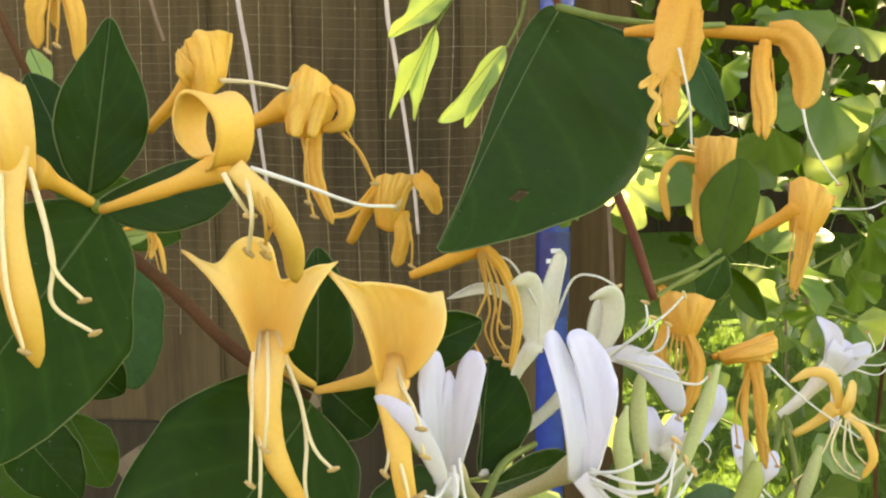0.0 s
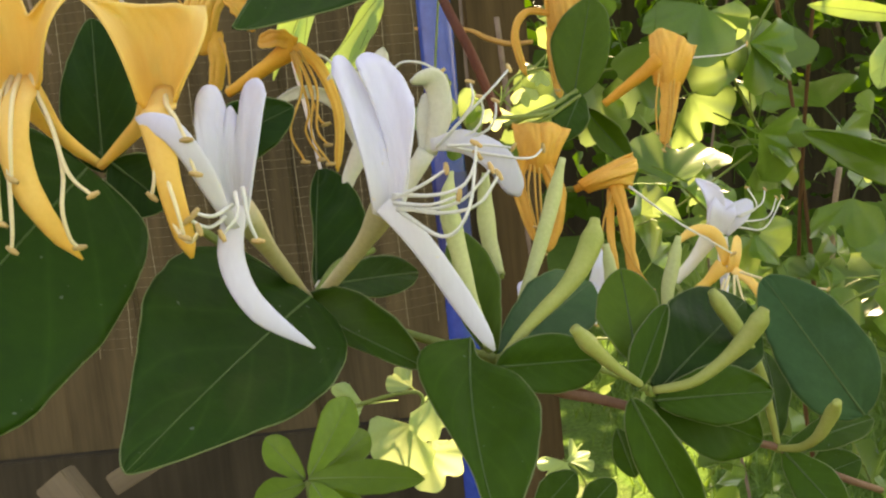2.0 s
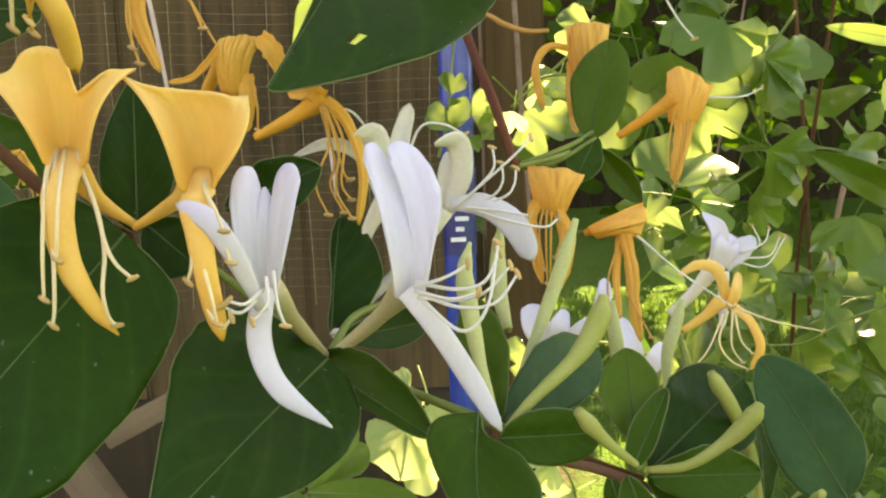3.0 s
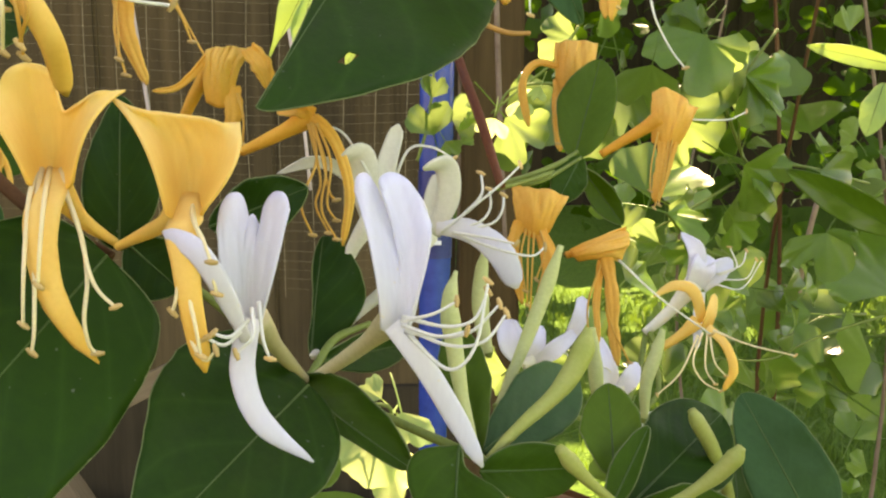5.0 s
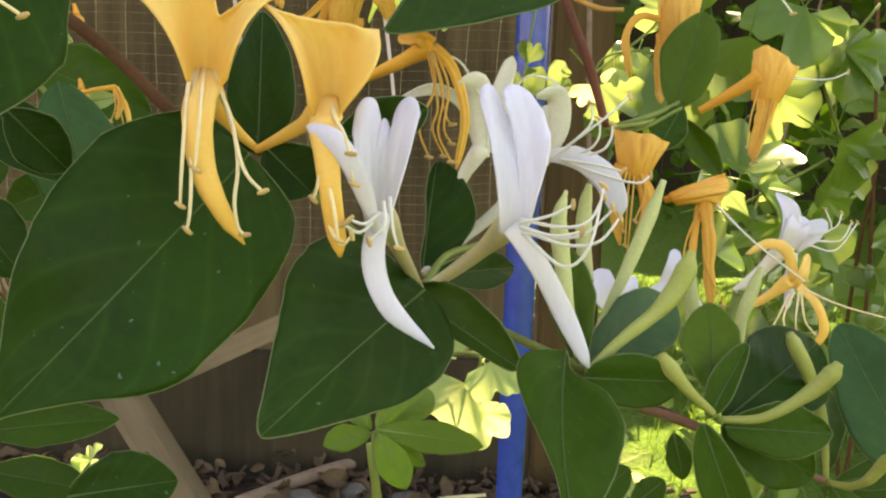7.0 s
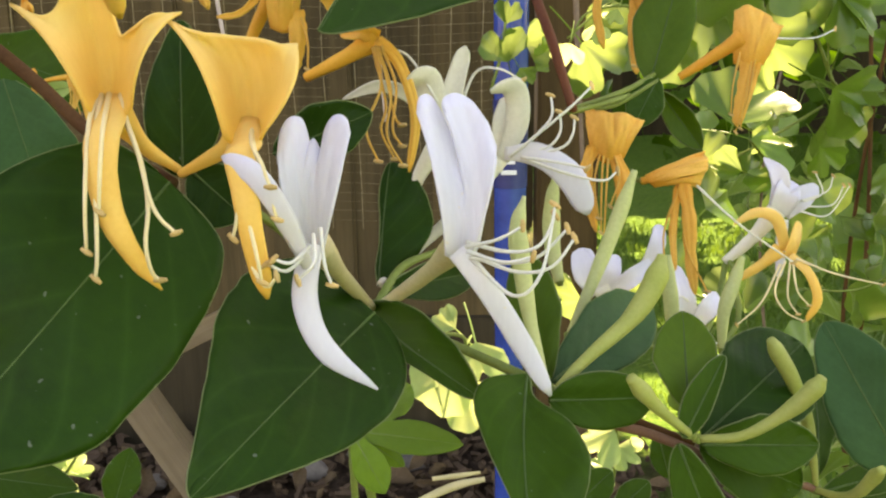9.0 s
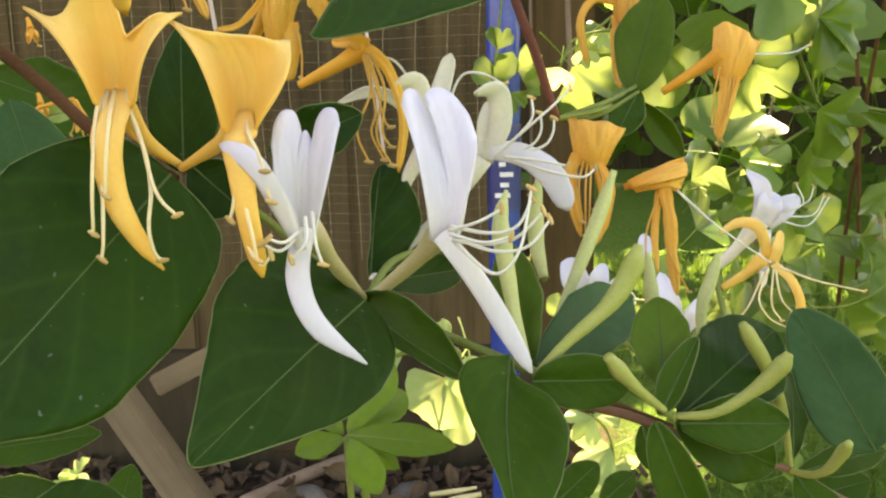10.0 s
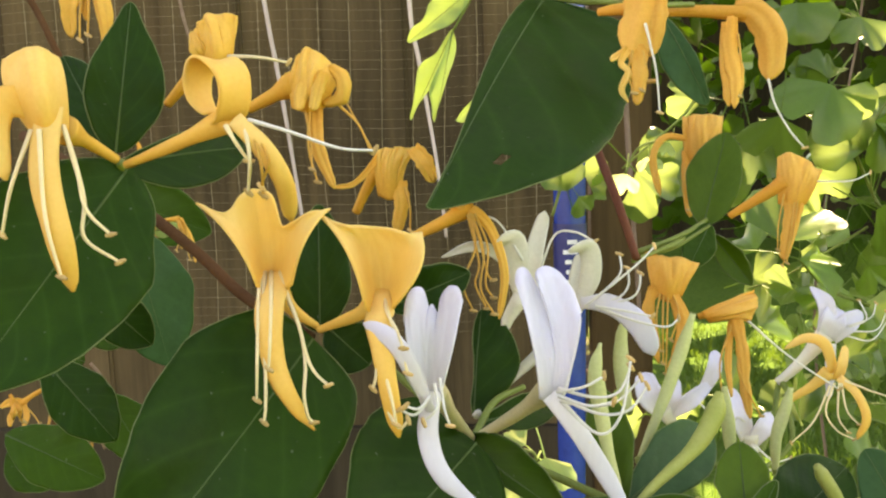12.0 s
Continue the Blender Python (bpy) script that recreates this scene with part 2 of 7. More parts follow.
def ground_material():
    m, t, p = node_material("ground_soil_and_lawn")
    n = tex_noise(t, 55, 6, 0.7)
    soil = ramp(t, n, ((0.3, (0.035, 0.022, 0.015)), (0.55, (0.10, 0.068, 0.048)), (0.75, (0.19, 0.14, 0.10))))
    lawn = ramp(t, tex_noise(t, 120, 5, 0.7), ((0.3, (0.05, 0.12, 0.016)), (0.7, (0.13, 0.25, 0.04))))
    c = t.nodes.new("ShaderNodeTexCoord")
    sep = t.nodes.new("ShaderNodeSeparateXYZ")
    t.links.new(c.outputs["Object"], sep.inputs[0])
    edge = t.nodes.new("ShaderNodeMath")
    edge.operation = "ADD"
    t.links.new(sep.outputs["X"], edge.inputs[0])
    wob = t.nodes.new("ShaderNodeMath")
    wob.operation = "MULTIPLY"
    wob.inputs[1].default_value = 0.3
    t.links.new(tex_noise(t, 6, 3), wob.inputs[0])
    t.links.new(wob.outputs[0], edge.inputs[1])
    t.links.new(mixed(t, ramp(t, edge.outputs[0], ((0.28, (0, 0, 0)), (0.36, (1, 1, 1)))), soil, lawn), p.inputs["Base Color"])
    p.inputs["Roughness"].default_value, p.inputs["Specular IOR Level"].default_value = 0.95, 0.1
    bumped(t, p, n, 1.0, 0.02)
    return m


MAT["ground"] = ground_material()


# ---- mesh helpers ----
def mesh_from(name, verts, faces, material, smooth=True, **fields):
    me = bpy.data.meshes.new(name)
    me.from_pydata([tuple(v) for v in verts], [], faces)
    me.materials.append(material)
    me.update()
    if smooth:
        me.polygons.foreach_set("use_smooth", [True] * len(me.polygons))
    for field, values in fields.items():
        me.attributes.new(field, "FLOAT", "POINT").data.foreach_set("value", values)
    return me


def part(name, data, parent, label=""):
    ob = new(name, data)
    ob.parent = parent
    ob.matrix_parent_inverse = parent.matrix_world.inverted() if parent else Matrix()
    return tagged(ob, label)


def thing(name, at, label, category, group="", kind=""):
    ob = new(name)
    ob.empty_display_size = 0.01
    ob.matrix_basis = Matrix.Translation(at)
    ob.matrix_world = Matrix.Translation(at)
    return tagged(ob, label, category, group, kind)


def smooth_line(points, count):
    """A Catmull-Rom line through the points."""
    p = [Vector(v) for v in points]
    if len(p) == 2:
        return [p[0].lerp(p[1], i / (count - 1)) for i in range(count)]
    p = [2 * p[0] - p[1], *p, 2 * p[-1] - p[-2]]
    out, spans = [], len(p) - 3
    for i in range(count):
        u = i / (count - 1) * spans
        k = min(int(u), spans - 1)
        u -= k
        a, b, c, d = p[k : k + 4]
        out.append(0.5 * (2 * b + (c - a) * u + (2 * a - 5 * b + 4 * c - d) * u * u + (3 * b - a - 3 * c + d) * u**3))
    return out


def along(values, s):
    u = s * (len(values) - 1)
    k = min(int(u), len(values) - 2)
    u -= k
    u = u * u * (3 - 2 * u)
    return values[k] * (1 - u) + values[k + 1] * u


def tangents(line):
    return [(line[min(i + 1, len(line) - 1)] - line[max(i - 1, 0)]).normalized() for i in range(len(line))]


def tube_mesh(name, points, radii, material, count=14, ring=8, cap=True):
    line = smooth_line(points, count)
    tan = tangents(line)
    verts, faces = [], []
    side = tan[0].orthogonal().normalized()
    for i, (p, t) in enumerate(zip(line, tan)):
        side = (side - t * side.dot(t)).normalized()
        other = t.cross(side)
        r = along(radii, i / (count - 1))
        for k in range(ring):
            a = 2 * math.pi * k / ring
            verts.append(p + side * (r * math.cos(a)) + other * (r * math.sin(a)))
    for i in range(count - 1):
        for k in range(ring):
            a, b = i * ring + k, i * ring + (k + 1) % ring
            faces.append((a, b, b + ring, a + ring))
    if cap:
        faces += [tuple(range(ring))[::-1], tuple(range((count - 1) * ring, count * ring))]
    return mesh_from(name, verts, faces, material)


def sheet_mesh(name, grid, thick, material, hole=None):
    """A thin closed sheet from a grid of points, thickened along its own normals."""
    rows, cols = len(grid), len(grid[0])
    front, back = [], []
    for i in range(rows):
        for j in range(cols):
            du = grid[min(i + 1, rows - 1)][j] - grid[max(i - 1, 0)][j]
            dv = grid[i][min(j + 1, cols - 1)] - grid[i][max(j - 1, 0)]
            n = du.cross(dv)
            n = n.normalized() if n.length > 1e-12 else Vector((0, -1, 0))
            front.append(grid[i][j] + n * thick / 2)
            back.append(grid[i][j] - n * thick / 2)
    off, faces = rows * cols, []
    for i in range(rows - 1):
        for j in range(cols - 1):
            if hole == (i, j):
                continue
            a, b, c, d = i * cols + j, i * cols + j + 1, (i + 1) * cols + j + 1, (i + 1) * cols + j
            faces += [(a, d, c, b), (off + a, off + b, off + c, off + d)]
    rim = [j for j in range(cols)] + [i * cols + cols - 1 for i in range(1, rows)] + [(rows - 1) * cols + j for j in range(cols - 2, -1, -1)] + [i * cols for i in range(rows - 2, 0, -1)]
    for a, b in zip(rim, rim[1:] + rim[:1]):
        faces.append((a, b, off + b, off + a))
    grow = [i / (rows - 1) for i in range(rows) for j in range(cols)] * 2
    across = [abs(2 * j / (cols - 1) - 1) for i in range(rows) for j in range(cols)] * 2
    return mesh_from(name, front + back, faces, material, grow=grow, across=across)


def strap_mesh(name, points, widths, facing, cup, material, thick=0.0005, tip=0.14, count=18, cols=9, ruffle=0.03, seed=0, crease=0.0):
    """A petal: a strap along a line, cupped across, with a rounded end."""
    line = smooth_line(points, count)
    tan = tangents(line)
    n = Vector(facing).normalized()
    grid = []
    for i, (p, t) in enumerate(zip(line, tan)):
        s = i / (count - 1)
        n = (n - t * n.dot(t)).normalized()
        side = t.cross(n)
        w = along(widths, s)
        if tip and s > 1 - tip:
            w *= max(0.12, math.sqrt(max(0.0, 1 - ((s - 1 + tip) / tip) ** 2)))
        if crease:
            w *= 1 + 0.3 * noise.noise(Vector((s * 7, seed * 1.9, 2.0)))
        row = []
        for j in range(cols):
            u = 2 * j / (cols - 1) - 1
            wave = noise.noise(Vector((seed * 3.1 + u * 1.7, s * 4.0, seed))) * ruffle * w + crease * w * math.cos(6.5 * u + seed + 1.5 * s)
            row.append(p + side * (u * w / 2) + n * (cup * w * (u * u - 0.4) + wave))
        grid.append(row)
    return sheet_mesh(name, grid, thick, material)


def fan_mesh(name, low, mid, high, material, thick=0.0005, rows=20, cols=51, ruffle=0.0006, seed=0, pleat=0.0):
    """A flaring lip: a sheet that opens from a narrow throat to a lobed rim."""
    a, b, c = (smooth_line(v, cols) for v in (low, mid, high))
    grid = []
    for i in range(rows):
        s = i / (rows - 1)
        row = []
        for j in range(cols):
            p = a[j] * ((1 - s) * (1 - 2 * s)) + b[j] * (4 * s * (1 - s)) + c[j] * (s * (2 * s - 1))
            row.append(p + Vector((0, ruffle * s * noise.noise(Vector((j * 0.25, s * 3, seed * 2.3))) + pleat * s * math.sin(j * 0.46 + seed), pleat * 0.6 * s * math.sin(j * 0.34 + 2 * seed))))
        grid.append(row)
    return sheet_mesh(name, grid, thick, material)


def roll_mesh(name, a, b, radii, start, sweep, material, thick=0.0005, rows=34, cols=9, seed=0):
    """A lip rolled up about the line from a to b."""
    a, b = Vector(a), Vector(b)
    t = (b - a).normalized()
    up = (Vector((0, 0, 1)) - t * t.z).normalized()
    side = t.cross(up)
    grid = []
    for i in range(rows):
        w = radians(start + sweep * i / (rows - 1))
        row = []
        for j in range(cols):
            s = 0.5 + (j / (cols - 1) - 0.5) * (1 - 0.35 * abs(2 * i / (rows - 1) - 0.8) ** 2.5) + 0.07 * noise.noise(Vector((i * 0.3, seed, 2.0)))
            r = (radii[0] * (1 - s) + radii[1] * s) * (1 - 0.12 * i / (rows - 1)) * (1 + 0.10 * 2 * noise.noise(Vector((i * 0.14, s * 1.2, seed * 3.3))) + 0.10 * (2 * s - 1) ** 2)
            row.append(a.lerp(b, s) + (up * math.cos(w) + side * math.sin(w)) * r)
        grid.append(row)
    return sheet_mesh(name, grid, thick, material)


SEED = [0]


def next_seed():
    SEED[0] += 1
    return SEED[0]


def flower(label, color, tube, radii, petals, stamens, filament="filament", group="honeysuckle flowers", tube_color="", flares=(), rolls=()):
    """A honeysuckle flower: a slender tube, strap lobes, and long stamens with anthers."""
    ob = thing("honeysuckle_flower", tube[0], label, "flower", group)
    part("tube", tube_mesh("tube", tube, radii, MAT[tube_color or color], 14, 10), ob)
    for name, points, widths, facing, cup, *own in petals:
        part(name, strap_mesh(name, points, widths, facing, cup, MAT[own[0] if own else "lip" if name == "lower_lip" and color in ("yellow", "amber") else color], cols=13 if color in ("orange", "gold") else 9, seed=next_seed(), crease=0.055 if color in ("orange", "gold") else 0.0), ob)
    for name, low, mid, high in flares:
        part(name, fan_mesh(name, low, mid, high, MAT[color], seed=next_seed(), pleat=0.00035 if color in ("orange", "gold") else 0.00015, ruffle=0.0016 if color in ("orange", "gold") else 0.0006), ob)
    for name, a, b, radii, start, sweep in rolls:
        part(name, roll_mesh(name, a, b, radii, start, sweep, MAT[color], seed=next_seed()), ob)
    for points in stamens:
        shade = filament
        if isinstance(points[0], str):
            shade, *points = points
        st = part("stamen", tube_mesh("stamen", points, (0.00046, 0.00034, 0.00027) if shade == "filament" else (0.00036, 0.00028, 0.00024), MAT[shade], 20, 7), ob)
        a, b = Vector(points[-1]), Vector(points[-2])
        d = (a - b).normalized()
        q = d.cross(Vector((0.2, 1, 0))).normalized() * 0.8 + d * 0.4
        part("anther", tube_mesh("anther", [a - q * 0.0010, a + q * 0.0001, a + q * 0.0012], (0.0003, 0.00048, 0.0003), MAT["anther"], 7, 7), st)
    return ob


def bud(label, color, points, radii, group="honeysuckle buds"):
    ob = thing("honeysuckle_bud", points[0], label, "flower bud", group)
    part("bud_body", tube_mesh("bud_body", points, radii, MAT[color], 22, 10), ob)
    p = Vector(points[0])
    part("calyx", tube_mesh("calyx", [p - (Vector(points[1]) - p).normalized() * 0.001, p, p.lerp(Vector(points[1]), 0.05)], (0.0006, 0.0011, 0.0008), MAT["stem_green"], 6, 8), ob)
    return ob


def outline(values, v):
    """A smooth run through the values, with nothing at either end."""
    p = [-values[0], 0.0, *values, 0.0, -values[-1]]
    u = v * (len(p) - 3)
    k = min(int(u), len(p) - 4)
    u -= k
    a, b, c, d = p[k : k + 4]
    return max(0.0, 0.5 * (2 * b + (c - a) * u + (2 * a - 5 * b + 4 * c - d) * u * u + (3 * b - a - 3 * c + d) * u**3))


def blade_grid(base, tip, width, facing, fold, curl, shape, wave, rows=36, cols=21, seed=0, skew=0.0, left=(), right=(), bend=0.0):
    base, tip, n = Vector(base), Vector(tip), Vector(facing)
    axis = tip - base
    length = axis.length
    t = axis.normalized()
    n = (n - t * n.dot(t)).normalized()
    side = t.cross(n)
    grid = []
    for i in range(rows):
        s = 0.5 - 0.5 * math.cos(math.pi * i / (rows - 1)) if left else i / (rows - 1)
        centre = base + axis * s + n * (curl * length * 4 * s * (1 - s)) + side * (bend * length * 4 * s * (1 - s))
        half = width / 2 * max(0.015, min(1, (s / shape) ** 0.55 if s < shape else (max(0.0, 1 - ((s - shape) / (1 - shape)) ** 2.2)) ** 0.75))
        row = []
        for j in range(cols):
            u = 2 * j / (cols - 1) - 1
            if left:
                # The outline of each side, given as half-widths from base to tip in parts of the length.
                half = length * max(0.004, outline(left if u < 0 else right, i / (rows - 1)) + (bend * 4 * s * (1 - s) if u < 0 else -bend * 4 * s * (1 - s)))
            lift = fold * abs(u) ** 1.25 * half
            ripple = wave * half * abs(u) * noise.noise(Vector((s * 4.5 + seed * 5.3, u * 1.2, seed * 1.7)))
            edge = 1 + (0.03 if left else 0.06) * noise.noise(Vector((s * 7 + seed, 3.3 * (u > 0), seed))) + 0.022 * noise.noise(Vector((s * 19 + seed, 5.1 * (u > 0), seed)))
            # Side veins sink into the blade.
            vein = -0.0005 * min(1.0, 5 * abs(u)) * max(0.0, math.cos((s * 7 - abs(u) * 1.6) * 2 * math.pi)) ** 6 * (1 - abs(u)) * min(1.0, length / 0.03)
            row.append(centre + side * (u * half * edge * (1 + skew * (1 if u > 0 else -1))) + n * (lift + ripple + vein))
        grid.append(row)
    return grid


def leaf(label, material, base, tip, width, facing, fold=0.18, curl=0.04, shape=0.38, wave=0.2, skew=0.0, stalk=None, hole=None, rim=True, group="honeysuckle leaves", name="honeysuckle_leaf", thick=0.0004, rib="rib", left=(), right=(), bend=0.0):
    """An oval leaf with its blade, rib, pale rim and stalk."""
    seed = next_seed()
    ob = thing(name, stalk[-1] if stalk else base, label, "leaf", group)
    g = blade_grid(base, tip, width, facing, fold, curl, shape, wave, seed=seed, skew=skew, left=left, right=right, bend=bend)
    part("blade", sheet_mesh("blade", g, thick, MAT[material], hole), ob)
    mid = len(g[0]) // 2
    line = []
    for i, row in enumerate(g):
        n = (row[mid + 1] - row[mid - 1]).cross(g[min(i + 1, len(g) - 1)][mid] - g[max(i - 1, 0)][mid]).normalized()
        line.append(row[mid] + n * (0.00024 if n.dot(Vector(facing)) > 0 else -0.00024))
    part("midrib", tube_mesh("midrib", line, (0.00028, 0.00016, 0.00005), MAT[rib], 40, 6), ob, "pale green midrib")
    if rim:
        edge = [row[0] for row in g[1:]] + [row[-1] for row in reversed(g[1:-1])]
        part("rim", tube_mesh("rim", edge, (0.00020, 0.00015), MAT["rim"], 110, 5), ob, "pale hairy leaf rim")
    if stalk:
        part("leaf_stalk", tube_mesh("leaf_stalk", [base, *stalk], (0.0005, 0.0006), MAT["stem_green"], 8, 7), ob)
    return ob


def stem(label, material, points, radii, name="vine_stem", category="stem", group="vine stems", count=24):
    ob = new(name, tube_mesh(name, points, radii, MAT[material], count, 9))
    return tagged(ob, label, category, group)

# ---- the ground ----
FENCE_Y = 1.2


def box_verts(cx, cy, cz, sx, sy, sz, bevel=0.0):
    bm = bmesh.new()
    bmesh.ops.create_cube(bm, size=1)
    bmesh.ops.transform(bm, matrix=Matrix.LocRotScale((cx, cy, cz), None, (sx, sy, sz)), verts=bm.verts)
    if bevel:
        bmesh.ops.bevel(bm, geom=bm.edges, offset=bevel, segments=2, affect="EDGES")
    return bm


def mesh_of(name, bm, material, smooth=False):
    me = bpy.data.meshes.new(name)
    bm.to_mesh(me)
    bm.free()
    me.materials.append(material)
    if smooth:
        me.polygons.foreach_set("use_smooth", [True] * len(me.polygons))
    return me


def build_ground():
    xs = [-400, -60, -10, -3] + [-1.5 + 0.05 * i for i in range(71)] + [3, 10, 60, 400]
    ys = [-400, -60, -10, -2] + [-0.5 + 0.05 * i for i in range(81)] + [5, 10, 60, 400]
    verts = [(x, y, 0.012 * noise.noise(Vector((x * 7, y * 7, 0))) if abs(x) < 2.1 and -0.6 < y < 3.6 else 0.0) for y in ys for x in xs]
    w = len(xs)
    faces = [(j * w + i, j * w + i + 1, (j + 1) * w + i + 1, (j + 1) * w + i) for j in range(len(ys) - 1) for i in range(w - 1)]
    tagged(new("ground", mesh_from("ground", verts, faces, MAT["ground"])), "brown mulched soil that turns into sunlit lawn", "ground", kind="structure")


build_ground()


# ---- the fences ----
def fence(at, x0, x1, y, height, label, seed, name, wood="board"):
    rnd = random.Random(seed)
    ob = thing(name, at, label, "fence", kind="structure")
    x, odd = x0, False
    while x < x1 - 0.03:
        w = min(rnd.uniform(0.092, 0.104), x1 - x)
        bm = box_verts(0, 0, height / 2 - 0.02, w, 0.018, height + 0.04 + rnd.uniform(-0.02, 0.02), 0.0035)
        board = part("board", mesh_of("board", bm, MAT[wood]), ob)
        board.matrix_basis = pose(x + w / 2, y + (0.0035 if (odd := not odd) else -0.0035), 0.0, rnd.uniform(-0.05, 0.05), rnd.uniform(-0.08, 0.08), 0)
        x += w - rnd.uniform(0.003, 0.005)
    # Added strip, no known board: shade low on the fence put into dark wood.
    if wood == "board":
        for x, length in ((x0, 1.3), (x0 + 1.302, x1 - x0 - 1.302)):
            part("kickboard", mesh_of("kickboard", box_verts(x + length / 2, y - 0.021, 0.07, length, 0.016, 0.18, 0.002), MAT["shaded_board"]), ob, "dark brown strip for the shade at the fence foot")
    for z in (0.3, height - 0.3):
        part("rail", mesh_of("rail", box_verts((x0 + x1) / 2, y + 0.034, z, x1 - x0, 0.04, 0.085, 0.003), MAT["board"]), ob)
    return ob


fence((-0.5, FENCE_Y, 0), -2.4, 0.075, FENCE_Y, 1.8, "weathered grey-brown board fence in shade behind the vine", 3, "wall_fence")
# The second one is an added backdrop, its boards darkened for deep shade.
fence((1.5, 4.0, 0), 0.1, 4.6, 4.0, 1.9, "added backdrop fence far behind the bush, its boards darkened for shade", 5, "wall_backdrop_fence", "shaded_board")
post = new("fence_post", mesh_of("fence_post", box_verts(0.112, FENCE_Y + 0.0, 0.92, 0.07, 0.07, 1.84, 0.004), MAT["brown_board"]))
tagged(post, "weathered square wooden fence post at the fence end", "post")


def netting():
    rnd = random.Random(8)
    verts, faces = [], []

    def strand(points, r):
        base = len(verts)
        for p in points:
            for a in (0.5, 2.6, 4.7):
                verts.append((p[0] + r * math.cos(a) * (1 if points[0][0] == points[-1][0] or abs(points[0][2] - points[-1][2]) > 0.2 else 0), p[1] - r * 0.6 * abs(math.sin(a)) - (r * 0.4 if a > 4 else 0), p[2] + r * math.sin(a) * (0 if abs(points[0][2] - points[-1][2]) > 0.2 else 1)))
        for i in range(len(points) - 1):
            for k in range(3):
                a, b = base + 3 * i + k, base + 3 * i + (k + 1) % 3
                faces.append((a, b, b + 3, a + 3))

    def sag(x, z):
        return x + 0.012 * noise.noise(Vector((x * 3, z * 4, 1))), FENCE_Y - 0.016 - 0.006 * noise.noise(Vector((x * 4, z * 4, 7))), z + 0.013 * noise.noise(Vector((x * 5, z * 3, 4)))

    x = -1.1
    while x < 0.075:
        strand([sag(x, 0.27 + 0.05 * i) for i in range(24)], 0.0004)
        x += 0.036
    z = 0.28
    while z < 1.4:
        strand([sag(-1.1 + 0.05 * i, z) for i in range(24)], rnd.uniform(0.00006, 0.00018))
        for k in range(33):
            if rnd.random() < 0.55:
                # A knot where two strands cross.
                p, r, n = Vector(sag(-1.1 + 0.036 * k, z)), rnd.uniform(0.0006, 0.0013), len(verts)
                verts.extend(p + Vector(d) * r for d in ((1, 0, 0), (-1, 0, 0), (0, 0, 1.4), (0, 0, -1.4), (0, -1, 0)))
                faces.extend((n + a, n + b, n + 4) for a, b in ((0, 2), (2, 1), (1, 3), (3, 0)))
        z += rnd.choice((0.0105, 0.0105, 0.012))
    me = mesh_from("netting", verts, faces, MAT["net"], False)
    tagged(new("garden_netting", me), "fine tan plastic garden netting hung over the fence boards", "netting", kind="stuff")


netting()


# ---- the blue pole ----
def blue_pole():
    foot, top = Vector((0.022, 0.60, 0.0)), Vector((0.028, 0.62, 0.86))
    ob = thing("garden_pole", foot, "glossy blue plastic pole with a navy printed band", "pole")
    part("pole", tube_mesh("pole", [foot, foot.lerp(top, 0.3), foot.lerp(top, 0.6), top], (0.0080, 0.0085, 0.0102, 0.0108), MAT["blue"], 20, 24), ob)
    a, b = foot.lerp(top, 0.49), foot.lerp(top, 0.55)
    part("label_band", tube_mesh("label_band", [a, b], (0.0101, 0.0104), MAT["navy"], 6, 24, False), ob, "navy printed band")
    for k, wide in enumerate((0.009, 0.005, 0.008, 0.004, 0.009, 0.006)):
        p = a + Vector((0, -0.0106, 0.010 + 0.0062 * k))
        bm = box_verts(p.x + 0.0012 * (k % 3 - 1), p.y, p.z, wide, 0.0008, 0.0026)
        part("print_bar", mesh_of("print_bar", bm, MAT["print"]), ob, "white printed bar")
    return ob


blue_pole()


# ---- the bush with fan leaves ----
def fan_leaf_mesh(name, radius, spread, notch, wave, seed, material, rings=6, spokes=34, lobed=0.0):
    """A fan-shaped blade with a notched wavy rim on a thin stalk."""
    rnd = random.Random(seed)
    verts, faces = [(0, 0, 0)], []
    for i in range(1, rings + 1):
        for k in range(spokes + 1):
            u = 2 * k / spokes - 1
            a = u * spread
            lobes = 1 - 0.8 * notch * math.exp(-((u * 8) ** 2)) - 0.07 * math.sin(u * 4 + seed) ** 2 - 0.022 * math.sin(u * 19 + seed) - 0.34 * abs(u) ** 6
            if lobed:
                lobes = 1 - lobed * (1 - abs(math.sin(1.5 * math.pi * (u + 1))) ** 0.55) - 0.04 * math.sin(u * 11 + seed)
            r = radius * i / rings * (lobes if i == rings else 1 - (1 - lobes) * (i / rings) ** 4)
            z = 1.5 * wave * radius * (i / rings) ** 2 * math.sin(u * 4.5 + seed) + 0.2 * radius * u * u * i / rings - 0.12 * radius * (i / rings) ** 2 + 0.035 * radius * (i / rings) ** 2 * math.sin(u * 14 + 2 * seed)
            verts.append((r * math.sin(a), r * math.cos(a), z))
    for k in range(spokes):
        faces.append((0, 2 + k, 1 + k))
    for i in range(rings - 1):
        for k in range(spokes):
            a = 1 + i * (spokes + 1) + k
            faces.append((a, a + 1, a + spokes + 2, a + spokes + 1))
    n = len(verts)
    length = radius * rnd.uniform(0.8, 1.1)
    for i in range(5):
        for a in (0, 2.1, 4.2):
            s = i / 4
            verts.append((0.0008 * math.cos(a), -length * s, 0.0008 * math.sin(a) - 0.25 * length * s * s))
    for i in range(4):
        for k in range(3):
            a, b = n + 3 * i + k, n + 3 * i + (k + 1) % 3
            faces.append((a, b, b + 3, a + 3))
    return mesh_from(name, verts, faces, material)


